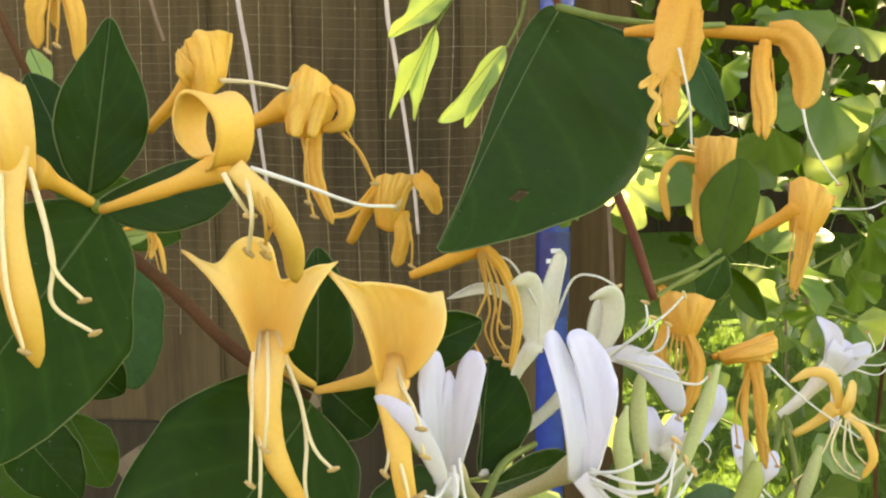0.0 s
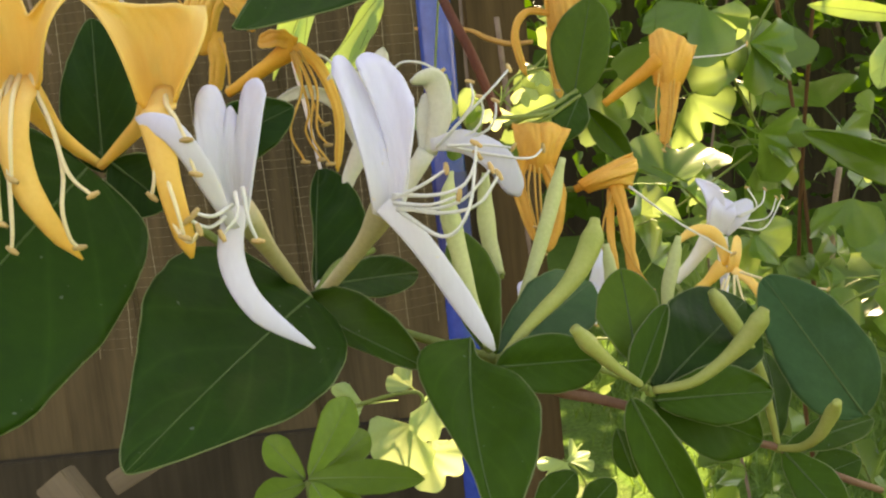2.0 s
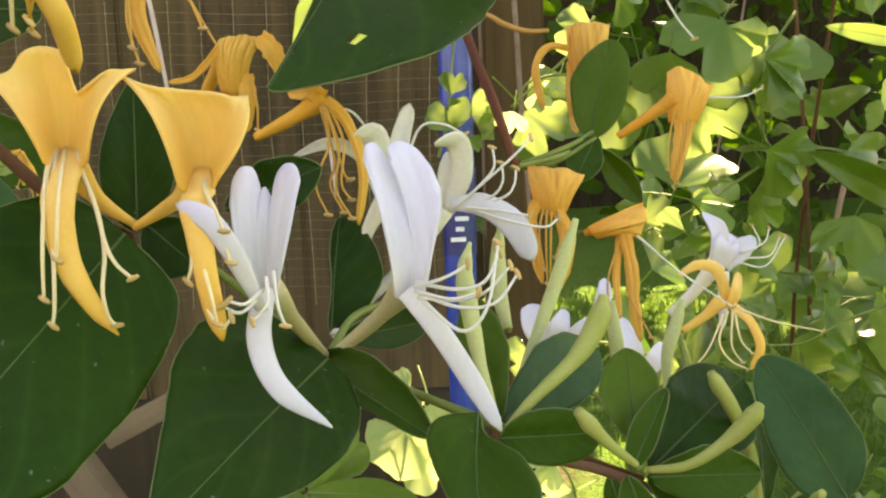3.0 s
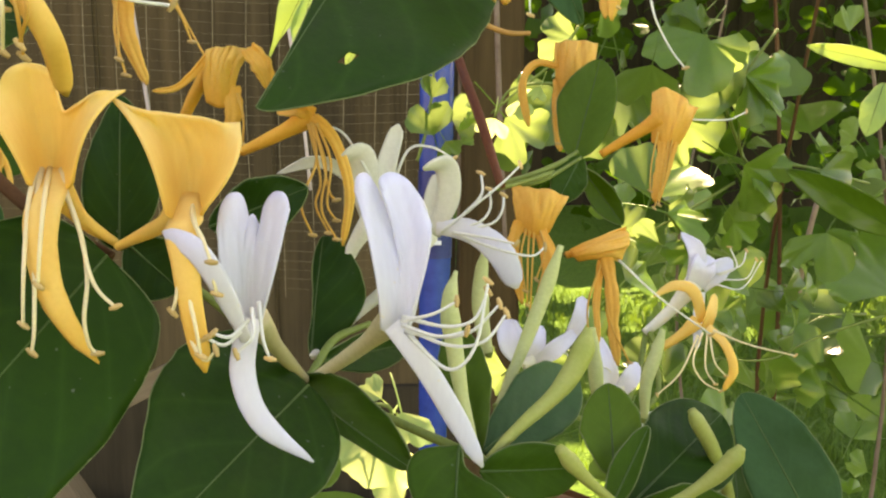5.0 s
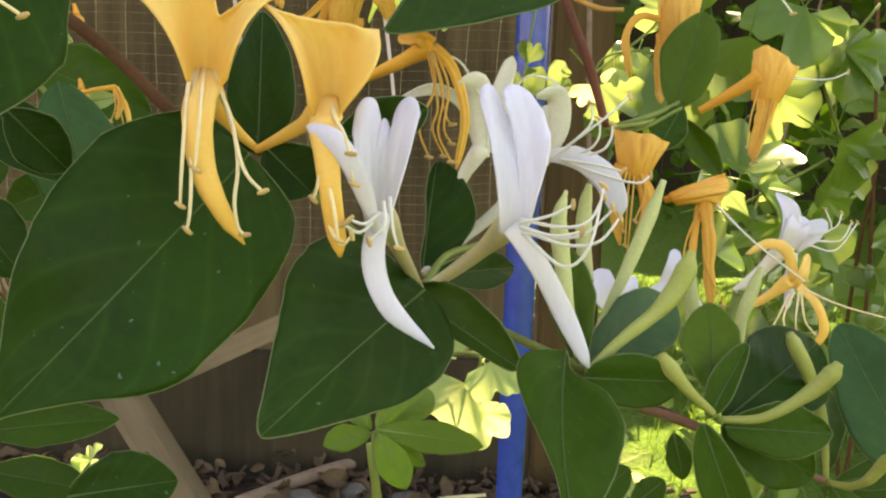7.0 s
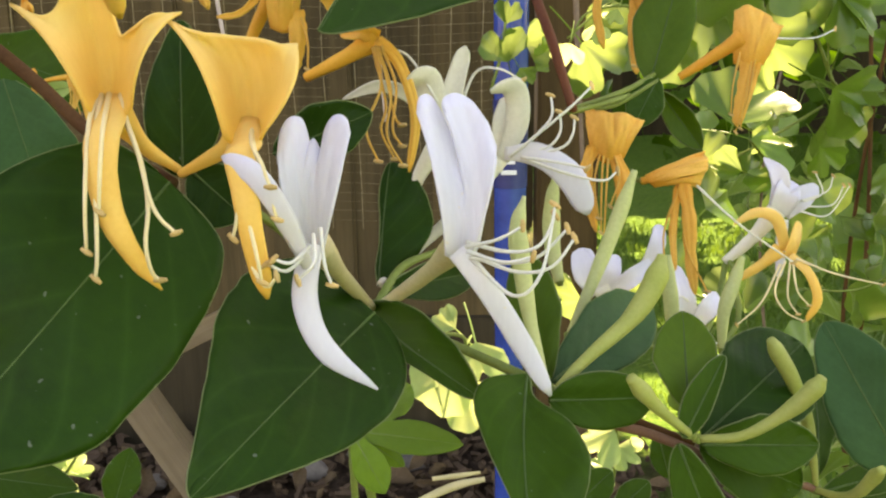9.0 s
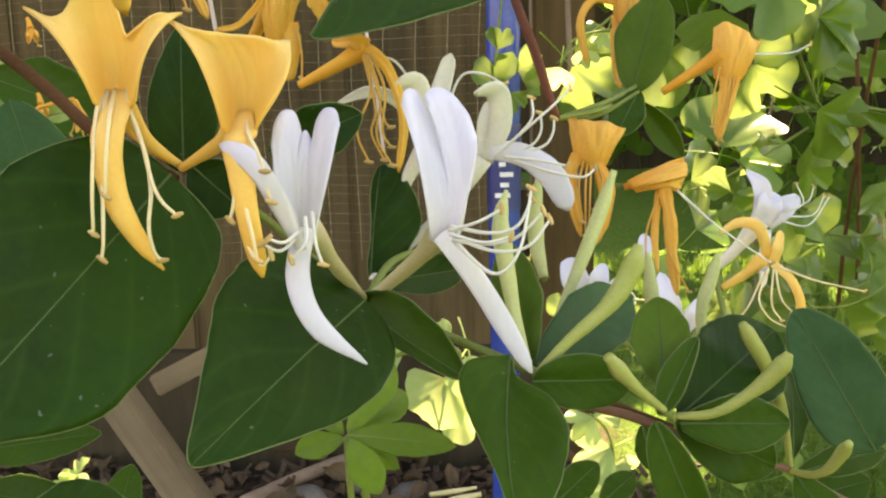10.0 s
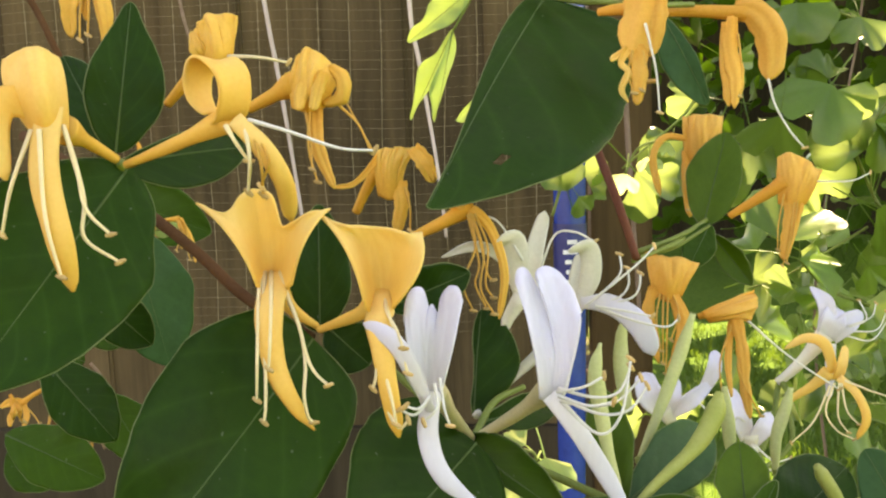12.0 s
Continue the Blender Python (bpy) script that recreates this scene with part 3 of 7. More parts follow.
FANS = [fan_leaf_mesh("fan_leaf", r, sp, no, wv, sd, MAT["fan_leaf"]) for r, sp, no, wv, sd in (
    (0.046, 1.15, 0.45, 0.10, 1), (0.040, 1.0, 0.25, 0.14, 2), (0.052, 1.25, 0.6, 0.08, 3), (0.036, 0.9, 0.5, 0.12, 4), (0.044, 1.3, 0.15, 0.16, 5), (0.030, 1.1, 0.35, 0.1, 6))]
FAR_FANS = [fan_leaf_mesh("far_fan_leaf", r, sp, no, 0.12, sd, MAT["fan_leaf"], 2, 10) for r, sp, no, sd in ((0.046, 1.15, 0.45, 1), (0.040, 1.0, 0.25, 2), (0.052, 1.25, 0.6, 3), (0.036, 0.9, 0.5, 4))]
LIME_FANS = [fan_leaf_mesh("lime_fan_leaf", 0.03, sp, no, wv, sd, MAT["sunlit_lime_leaf"], 7, 42, 0.38) for sp, no, wv, sd in ((1.25, 0.22, 0.10, 11), (1.1, 0.12, 0.12, 12), (1.0, 0.5, 0.1, 13))]

BROAD_LIME = [fan_leaf_mesh("broad_lime_leaf", 0.03, sp, no, 0.1, sd, MAT["sunlit_lime_leaf"], 7, 42) for sp, no, sd in ((1.15, 0.3, 15), (0.9, 0.2, 16), (1.3, 0.35, 17), (1.2, 0.15, 18), (1.0, 0.2, 19))]


def bush():
    rnd = random.Random(21)
    ob = thing("ginkgo_bush", (0.42, 0.95, 0), "leafy green bush with fan-shaped leaves in dappled sun", "bush")
    twigs = []
    for k in range(6):
        x, y = rnd.uniform(0.16, 0.85), rnd.uniform(0.75, 1.35)
        x += 0.35 * max(0, y - 0.9)
        z1 = rnd.uniform(0.75, 1.25)
        lean = rnd.uniform(-0.16, 0.12)
        pts = [Vector((x, y, -0.01)), Vector((x + lean * 0.2 + rnd.uniform(-0.04, 0.04), y + rnd.uniform(-0.04, 0.04), z1 * 0.3)), Vector((x + lean * 0.6 + rnd.uniform(-0.05, 0.05), y + rnd.uniform(-0.06, 0.06), z1 * 0.65)), Vector((x + lean, y + rnd.uniform(-0.12, 0.05), z1))]
        part("branch", tube_mesh("branch", pts, (0.0022, 0.0015, 0.0008), MAT["stem_brown" if k % 3 else "twig"], 18, 7), ob)
        twigs.append(smooth_line(pts, 24))
    for k in range(110):
        line = rnd.choice(twigs)
        p = line[rnd.randrange(5, 24)]
        q = p + Vector((rnd.gauss(0, 0.07), rnd.gauss(-0.03, 0.07), rnd.gauss(0, 0.05)))
        if k % 3 == 0:
            q = Vector((rnd.uniform(0.10, 0.50), rnd.uniform(0.52, 0.95), rnd.uniform(0.06, 0.50)))
        if q.x > 0.22 and q.z > 0.5 and k % 6:
            q.z -= 0.35
        q.y = max(q.y, 0.52)
        q.x = max(q.x, 0.10 + 0.08 * rnd.random(), 0.21 * q.y + 0.04 * rnd.random())
        lf = part("leaf", FANS[k % len(FANS)], ob)
        lf.matrix_basis = pose(*(q - ob.location), rnd.gauss(52, 32), rnd.gauss(0, 30), rnd.uniform(-180, 180)) @ Matrix.Scale(rnd.uniform(0.55, 1.1), 4)
        lf.matrix_parent_inverse = Matrix()
        if k % 2:
            d = (q - p)
            if d.length < 0.12:
                part("twiglet", tube_mesh("twiglet", [p, p.lerp(q, 0.5) + Vector((0, 0, 0.008)), q], (0.0011, 0.0007), MAT["stem_green"], 5, 5), ob)
    return ob


def leaf_mass(name, label, count, region, seed, material, size=1.0, shapes=FAR_FANS):
    """Many leaves that nobody could count, in one mesh."""
    rnd = random.Random(seed)
    verts, faces = [], []
    for k in range(count):
        src = shapes[k % len(shapes)]
        m = Matrix.Translation(region(rnd)) @ pose(0, 0, 0, rnd.gauss(60, 40), rnd.gauss(0, 40), rnd.uniform(-180, 180)) @ Matrix.Scale(size * rnd.uniform(0.7, 1.3), 4)
        n = len(verts)
        verts += [m @ v.co for v in src.vertices]
        faces += [tuple(n + i for i in f.vertices) for f in src.polygons]
    tagged(new(name, mesh_from(name, verts, faces, material)), label, "foliage", kind="stuff")


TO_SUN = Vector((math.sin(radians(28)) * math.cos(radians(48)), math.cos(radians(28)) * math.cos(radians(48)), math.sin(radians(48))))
# Gaps cut in the added crown: x, y, z of the spot to light, radius.
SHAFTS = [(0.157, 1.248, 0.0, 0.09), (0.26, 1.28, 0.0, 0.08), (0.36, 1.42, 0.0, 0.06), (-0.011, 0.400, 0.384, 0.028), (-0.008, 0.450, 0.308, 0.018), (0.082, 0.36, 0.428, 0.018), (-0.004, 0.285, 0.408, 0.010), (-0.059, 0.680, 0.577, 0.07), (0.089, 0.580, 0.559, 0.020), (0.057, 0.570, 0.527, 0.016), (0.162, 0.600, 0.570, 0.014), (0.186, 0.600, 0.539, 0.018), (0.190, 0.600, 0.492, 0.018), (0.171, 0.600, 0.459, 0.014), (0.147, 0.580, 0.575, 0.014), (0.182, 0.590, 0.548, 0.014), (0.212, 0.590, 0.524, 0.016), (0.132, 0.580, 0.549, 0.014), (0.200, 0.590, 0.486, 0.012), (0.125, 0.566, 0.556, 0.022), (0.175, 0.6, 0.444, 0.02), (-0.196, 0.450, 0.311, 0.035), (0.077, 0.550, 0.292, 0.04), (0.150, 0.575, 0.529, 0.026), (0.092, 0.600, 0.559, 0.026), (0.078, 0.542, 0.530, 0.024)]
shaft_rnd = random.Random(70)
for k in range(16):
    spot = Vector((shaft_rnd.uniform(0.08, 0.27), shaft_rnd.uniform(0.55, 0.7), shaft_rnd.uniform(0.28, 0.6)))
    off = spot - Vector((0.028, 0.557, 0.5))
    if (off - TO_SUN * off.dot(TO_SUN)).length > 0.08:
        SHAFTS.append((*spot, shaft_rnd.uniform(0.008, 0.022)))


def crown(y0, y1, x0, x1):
    """Places in the added crown overhead, kept out of the gaps cut to the sun."""
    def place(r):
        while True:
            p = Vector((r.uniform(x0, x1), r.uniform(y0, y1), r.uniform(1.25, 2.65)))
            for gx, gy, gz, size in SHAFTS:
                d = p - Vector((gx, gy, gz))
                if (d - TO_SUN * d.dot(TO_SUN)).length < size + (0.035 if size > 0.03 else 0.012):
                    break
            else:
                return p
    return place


def in_bush(r):
    """A place deeper in the bush, clear of the shaft that lights the lawn behind it."""
    while True:
        p = Vector((0.26 + 1.3 * r.random() ** 1.2, r.uniform(0.95, 1.9), 0.03 + 1.1 * r.random() ** 1.4))
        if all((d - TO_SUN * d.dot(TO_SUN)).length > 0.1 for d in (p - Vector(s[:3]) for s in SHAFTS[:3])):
            return p


bush()
leaf_mass("bush_foliage", "green fan-shaped leaves deeper in the bush", 130, in_bush, 31, MAT["fan_leaf"], 0.9, FANS)
leaf_mass("low_bush_foliage", "green fan-shaped leaves low in the bush", 90, lambda r: Vector((0.20 + 0.7 * r.random(), r.uniform(0.62, 1.2), 0.02 + 0.46 * r.random())), 32, MAT["fan_leaf"], 0.7, FANS)


# Canopy out of view, added to keep the sun off the vine.
leaf_mass("upper_foliage", "unseen leaf canopy overhead, added to block the sun", 6200, crown(1.0, 2.0, 0.08, 1.5), 33, MAT["fan_leaf"], 1.2)
leaf_mass("crown_foliage", "unseen leaf canopy beyond the bush, added to block the sun", 3600, crown(2.0, 3.3, 0.2, 2.4), 34, MAT["fan_leaf"], 1.7)
# Dark leaf colour here stands in for deep shade behind the bush.
leaf_mass("hedge_foliage", "distant hedge foliage darkened to stand for shade before the far fence", 1500, lambda r: Vector((r.uniform(0.4, 3.6), r.uniform(2.4, 3.7), 1.5 * r.random() ** 0.8)), 37, MAT["soft_leaf"], 1.5)


# ---- what lies on the soil ----
def scatter_chips():
    rnd = random.Random(12)
    verts, faces = [], []
    for k in range(3200):
        x, y = rnd.uniform(-1.0, 0.28), rnd.uniform(0.45, FENCE_Y - 0.02)
        length, w, h = rnd.uniform(0.008, 0.032), rnd.uniform(0.004, 0.010), rnd.uniform(0.002, 0.005)
        m = pose(x, y, 0.008 + rnd.uniform(0, 0.01), rnd.gauss(0, 22), rnd.gauss(0, 22), rnd.uniform(0, 360))
        n = len(verts)
        for sx, sy, sz in ((-1, -1, -1), (1, -0.7, -1), (1, 0.8, -1), (-0.9, 1, -1), (-0.8, -0.8, 1), (0.9, -0.6, 1), (0.8, 0.7, 1), (-0.9, 0.8, 1)):
            verts.append(m @ Vector((sx * length / 2, sy * w / 2, sz * h / 2)))
        faces += [tuple(n + i for i in f) for f in ((3, 2, 1, 0), (4, 5, 6, 7), (0, 1, 5, 4), (1, 2, 6, 5), (2, 3, 7, 6), (3, 0, 4, 7))]
    tagged(new("bark_mulch", mesh_from("bark_mulch", verts, faces, MAT["chip"], False)), "dark brown bark chips strewn over the soil", "mulch", kind="stuff")


def lawn():
    rnd = random.Random(14)
    verts, faces = [], []
    for k in range(9000):
        y = 0.9 + 1.5 * rnd.random()
        x = rnd.uniform(0.22, 1.2) + 0.1 * rnd.random()
        a, h, w = rnd.uniform(0, 6.3), rnd.uniform(0.012, 0.03), rnd.uniform(0.0012, 0.0022)
        bx, by = rnd.gauss(0, 0.015), rnd.gauss(0, 0.015)
        cx, cy = w * math.cos(a), w * math.sin(a)
        n = len(verts)
        verts += [(x - cx, y - cy, -0.01), (x + cx, y + cy, -0.01), (x + cx * 0.8 + bx * 0.4, y + cy * 0.8 + by * 0.4, h * 0.6), (x - cx * 0.8 + bx * 0.4, y - cy * 0.8 + by * 0.4, h * 0.6), (x + bx, y + by, h)]
        faces += [(n, n + 1, n + 2, n + 3), (n + 3, n + 2, n + 4)]
    tagged(new("lawn_grass", mesh_from("lawn_grass", verts, faces, MAT["grass"])), "short sunlit green lawn grass", "grass", kind="stuff")


scatter_chips()
lawn()


def litter():
    rnd = random.Random(44)
    verts, faces = [], []
    for k in range(260):
        x, y = rnd.uniform(-0.8, 0.2), rnd.uniform(0.75, FENCE_Y - 0.03)
        size = rnd.uniform(0.008, 0.021)
        m = pose(x, y, 0.02 + 0.012 * rnd.random(), rnd.gauss(15, 25), rnd.gauss(0, 25), rnd.uniform(0, 360))
        n = len(verts)
        for i in range(5):
            for j in range(4):
                u, w = i / 4 * 2 - 1, j / 3 * 2 - 1
                verts.append(m @ Vector((size * u, size * 0.55 * w * math.sqrt(max(0.05, 1 - u * u)), size * (0.35 * w * w - 0.2 * u * u + 0.12 * math.sin(5 * u + k)))))
        faces += [(n + 4 * i + j, n + 4 * i + j + 1, n + 4 * i + j + 5, n + 4 * i + j + 4) for i in range(4) for j in range(3)]
    tagged(new("leaf_litter", mesh_from("leaf_litter", verts, faces, MAT["litter"])), "dry curled tan leaves strewn along the fence foot", "leaf litter", kind="stuff")


litter()


def stone(at, size, seed):
    bm = bmesh.new()
    bmesh.ops.create_icosphere(bm, subdivisions=3, radius=1)
    for v in bm.verts:
        v.co *= 1 + 0.35 * noise.noise(v.co * 1.1 + Vector((seed, 0, 0))) + 0.1 * noise.noise(v.co * 3.5)
        v.co = Vector((v.co.x * size, v.co.y * size * 0.8, v.co.z * size * 0.55))
    ob = new("stone", mesh_of("stone", bm, MAT["stone"], True))
    ob.matrix_basis = Matrix.Translation(at)
    return tagged(ob, "rough pale grey-brown stone on the mulch", "stone", "stones on the soil")


for k, (sx, sy, sr) in enumerate(((-0.19, 1.08, 0.026), (-0.13, 1.12, 0.019), (-0.26, 1.0, 0.016), (-0.07, 1.1, 0.022), (-0.36, 1.05, 0.018))):
    stone((sx, sy, sr * 0.45), sr, k * 3.7)


def plank(name, label, a, b, wide, thick, facing, category="board"):
    """A loose length of timber from a to b."""
    a, b = Vector(a), Vector(b)
    t = (b - a).normalized()
    n = Vector(facing)
    n = (n - t * n.dot(t)).normalized()
    bm = box_verts(0, 0, 0, (b - a).length, wide, thick, 0.0015)
    ob = new(name, mesh_of(name, bm, MAT["grey_wood"]))
    m = Matrix((t, n.cross(t), n)).transposed().to_4x4()
    ob.matrix_basis = Matrix.Translation((a + b) / 2) @ m
    return tagged(ob, label, category)


def sprig(label, stalk, leaves, lime=True):
    """A twig of the fan-leaved plant with its leaves."""
    ob = thing("ginkgo_sprig", stalk[0], label, "sprig", "sprigs of fan leaves")
    part("stalk", tube_mesh("stalk", stalk, (0.0009, 0.0006), MAT["stem_green"], 14, 6), ob)
    for k, (at, turn, size) in enumerate(leaves):
        lf = part("leaf", (LIME_FANS if lime else FANS)[k % 3], ob)
        lf.matrix_parent_inverse = Matrix()
        lf.matrix_basis = pose(*(Vector(at) - Vector(stalk[0])), *turn) @ Matrix.Scale(size / (0.03 if lime else 0.046), 4)
    return ob


def fan_spray(label, stalk, leaves, shapes=None):
    """A shoot of the bush: a leaf is given by its base, the middle of its rim, the way it faces and its shape."""
    ob = thing("ginkgo_shoot", stalk[0], label, "shoot", "shoots of the bush")
    part("stalk", tube_mesh("stalk", stalk, (0.0011, 0.0007), MAT["stem_green"], 14, 6), ob)
    for base, rim, facing, k in leaves:
        base, rim, n = Vector(base), Vector(rim), Vector(facing)
        t = (rim - base).normalized()
        n = (n - t * n.dot(t)).normalized()
        src = (shapes or FANS)[k % len(shapes or FANS)]
        m = Matrix((t.cross(n), t, n)).transposed().to_4x4()
        lf = part("leaf", src, ob)
        lf.matrix_parent_inverse = Matrix()
        lf.matrix_basis = Matrix.Translation(base - Vector(stalk[0])) @ m @ Matrix.Scale(0.85 * (rim - base).length / max(v.co.length for v in src.vertices if v.co.y > 0), 4)
    return ob


# ---- the honeysuckle vine ----

# yellow and white flowers in front
flower("open pale yellow honeysuckle flower with a curved lower lip", "yellow", [(-0.0485, 0.184, 0.5023), (-0.0516, 0.1768, 0.5072), (-0.0533, 0.1669, 0.515)], (0.0008, 0.0013, 0.0027), [
    ("lower_lip", [(-0.0530, 0.1672, 0.5164), (-0.0520, 0.1605, 0.5135), (-0.0516, 0.1565, 0.5108), (-0.051, 0.1539, 0.5057), (-0.0496, 0.153, 0.4997), (-0.0466, 0.1533, 0.4937), (-0.0436, 0.1544, 0.4892)], (0.0040, 0.0060, 0.0056, 0.0047, 0.0040, 0.0028, 0.0008), (0, -1, 0.18), -0.2),
], [
    [(-0.055, 0.1665, 0.5167), (-0.054, 0.1598, 0.5137), (-0.0532, 0.1547, 0.5082), (-0.053, 0.152, 0.5018), (-0.0534, 0.152, 0.4956)],
    [(-0.0543, 0.1665, 0.5167), (-0.0533, 0.1608, 0.5137), (-0.0524, 0.1558, 0.5073), (-0.0516, 0.1522, 0.4997), (-0.0516, 0.151, 0.4945), (-0.0521, 0.151, 0.4918)],
    [(-0.0512, 0.1665, 0.5168), (-0.0491, 0.1614, 0.5134), (-0.0463, 0.157, 0.5092), (-0.0443, 0.154, 0.5033), (-0.0426, 0.1526, 0.5004), (-0.0402, 0.152, 0.4982)],
    [(-0.0514, 0.1665, 0.5166), (-0.0492, 0.1618, 0.5129), (-0.0459, 0.157, 0.5074), (-0.0447, 0.1545, 0.5015), (-0.0447, 0.152, 0.4965), (-0.0443, 0.1525, 0.4924), (-0.0434, 0.153, 0.491)],
    [(-0.0531, 0.1665, 0.5168), (-0.0508, 0.156, 0.5126), (-0.0502, 0.1515, 0.5068), (-0.0507, 0.1512, 0.5016)],
], "filament", flares=[("upper_lip", [(-0.0543, 0.1599, 0.5152), (-0.0539, 0.1636, 0.5133), (-0.053, 0.1665, 0.5123), (-0.0504, 0.1635, 0.5132), (-0.0476, 0.1597, 0.5154)], [(-0.0578, 0.1583, 0.5241), (-0.0562, 0.1672, 0.5229), (-0.0532, 0.169, 0.5222), (-0.0498, 0.1669, 0.5224), (-0.0441, 0.1579, 0.5241)], [(-0.0671, 0.1667, 0.5305), (-0.0608, 0.1642, 0.5288), (-0.0577, 0.1646, 0.5317), (-0.0554, 0.1667, 0.5329), (-0.0518, 0.1653, 0.5314), (-0.0507, 0.1664, 0.5257), (-0.0476, 0.1635, 0.5267), (-0.044, 0.1616, 0.5286), (-0.0407, 0.1656, 0.5287)])])
flower("open pale yellow honeysuckle flower with a frilled square lip", "yellow", [(-0.0474, 0.1819, 0.5019), (-0.0376, 0.1702, 0.5072), (-0.0327, 0.1645, 0.5105)], (0.0008, 0.0013, 0.0025), [
    ("lower_lip", [(-0.0322, 0.1660, 0.5128), (-0.0315, 0.1600, 0.5098), (-0.0315, 0.157, 0.5089), (-0.0304, 0.154, 0.5039), (-0.0295, 0.1527, 0.4979), (-0.0287, 0.1529, 0.4926), (-0.028, 0.154, 0.4878)], (0.0036, 0.0054, 0.0048, 0.0038, 0.0033, 0.0030, 0.0020), (0, -1, 0.18), -0.2),
], [
    [(-0.0313, 0.1655, 0.5121), (-0.0296, 0.1575, 0.5099), (-0.0277, 0.154, 0.5077), (-0.0265, 0.153, 0.5046)],
    [(-0.0339, 0.1655, 0.5115), (-0.0327, 0.1591, 0.5083), (-0.0315, 0.155, 0.5038), (-0.0316, 0.153, 0.4996), (-0.0323, 0.153, 0.4972)],
    [(-0.0333, 0.1655, 0.5116), (-0.0324, 0.1604, 0.5078), (-0.0316, 0.156, 0.5001), (-0.0298, 0.153, 0.4934), (-0.0276, 0.1516, 0.4903), (-0.0258, 0.151, 0.4919)],
    [(-0.0322, 0.1655, 0.5116), (-0.0309, 0.1591, 0.5079), (-0.0302, 0.154, 0.5013), (-0.0286, 0.151, 0.4955), (-0.028, 0.151, 0.4911)],
    [(-0.0314, 0.1655, 0.5119), (-0.0293, 0.157, 0.5095), (-0.0273, 0.154, 0.506), (-0.026, 0.154, 0.4997)],
], "filament", flares=[("upper_lip", [(-0.0339, 0.1586, 0.5109), (-0.0331, 0.1623, 0.5089), (-0.0321, 0.1651, 0.5079), (-0.0299, 0.1622, 0.5094), (-0.0281, 0.1585, 0.5117)], [(-0.0366, 0.1573, 0.5217), (-0.0348, 0.166, 0.5194), (-0.0315, 0.1678, 0.5185), (-0.0275, 0.1656, 0.5182), (-0.0233, 0.1574, 0.5186)], [(-0.0435, 0.1656, 0.528), (-0.0386, 0.1621, 0.5263), (-0.035, 0.1639, 0.5255), (-0.0312, 0.1647, 0.5251), (-0.0268, 0.1624, 0.5244), (-0.0235, 0.1643, 0.524)])])
flower("white honeysuckle flower with two upright lobes and a long lower lip", "white", [(-0.017, 0.1977, 0.4728), (-0.02, 0.1792, 0.484), (-0.0224, 0.1675, 0.4928)], (0.0009, 0.0014, 0.0024), [
    ("petal_lobe", [(-0.0224, 0.1591, 0.4908), (-0.0253, 0.1546, 0.5003), (-0.0287, 0.1536, 0.5062), (-0.034, 0.1572, 0.5084)], (0.0016, 0.0031, 0.0033, 0.0022), (0, -1, 0.18), -0.12),
    ("lower_lip", [(-0.0224, 0.1616, 0.494), (-0.0229, 0.1565, 0.4868), (-0.0199, 0.1552, 0.4793), (-0.0126, 0.1579, 0.472)], (0.0034, 0.0037, 0.0033, 0.0009), (0, -1, 0.18), -0.15),
], [
    [(-0.0208, 0.161, 0.4968), (-0.0198, 0.1572, 0.4921), (-0.0188, 0.1567, 0.489)],
    [(-0.0222, 0.1587, 0.4945), (-0.0239, 0.1525, 0.4936), (-0.0263, 0.1517, 0.4943)],
    [(-0.0226, 0.1595, 0.4935), (-0.0249, 0.1543, 0.4919), (-0.0275, 0.1526, 0.4934)],
    [(-0.0216, 0.1589, 0.4963), (-0.0209, 0.1544, 0.4932), (-0.0234, 0.154, 0.4906)],
], "white_filament", flares=[("upper_lip", [(-0.0249, 0.165, 0.4909), (-0.0236, 0.168, 0.4891), (-0.0216, 0.165, 0.4908)], [(-0.0269, 0.1635, 0.5015), (-0.0232, 0.1668, 0.5018), (-0.0188, 0.1635, 0.5005)], [(-0.0276, 0.1665, 0.5076), (-0.0272, 0.1679, 0.511), (-0.0259, 0.1693, 0.5128), (-0.0243, 0.17, 0.512), (-0.0233, 0.17, 0.5084), (-0.0226, 0.17, 0.5092), (-0.0215, 0.17, 0.5072), (-0.0207, 0.17, 0.5103), (-0.0192, 0.1693, 0.5126), (-0.0173, 0.1679, 0.5129), (-0.0163, 0.1665, 0.5106)])], tube_color="cream_tube")
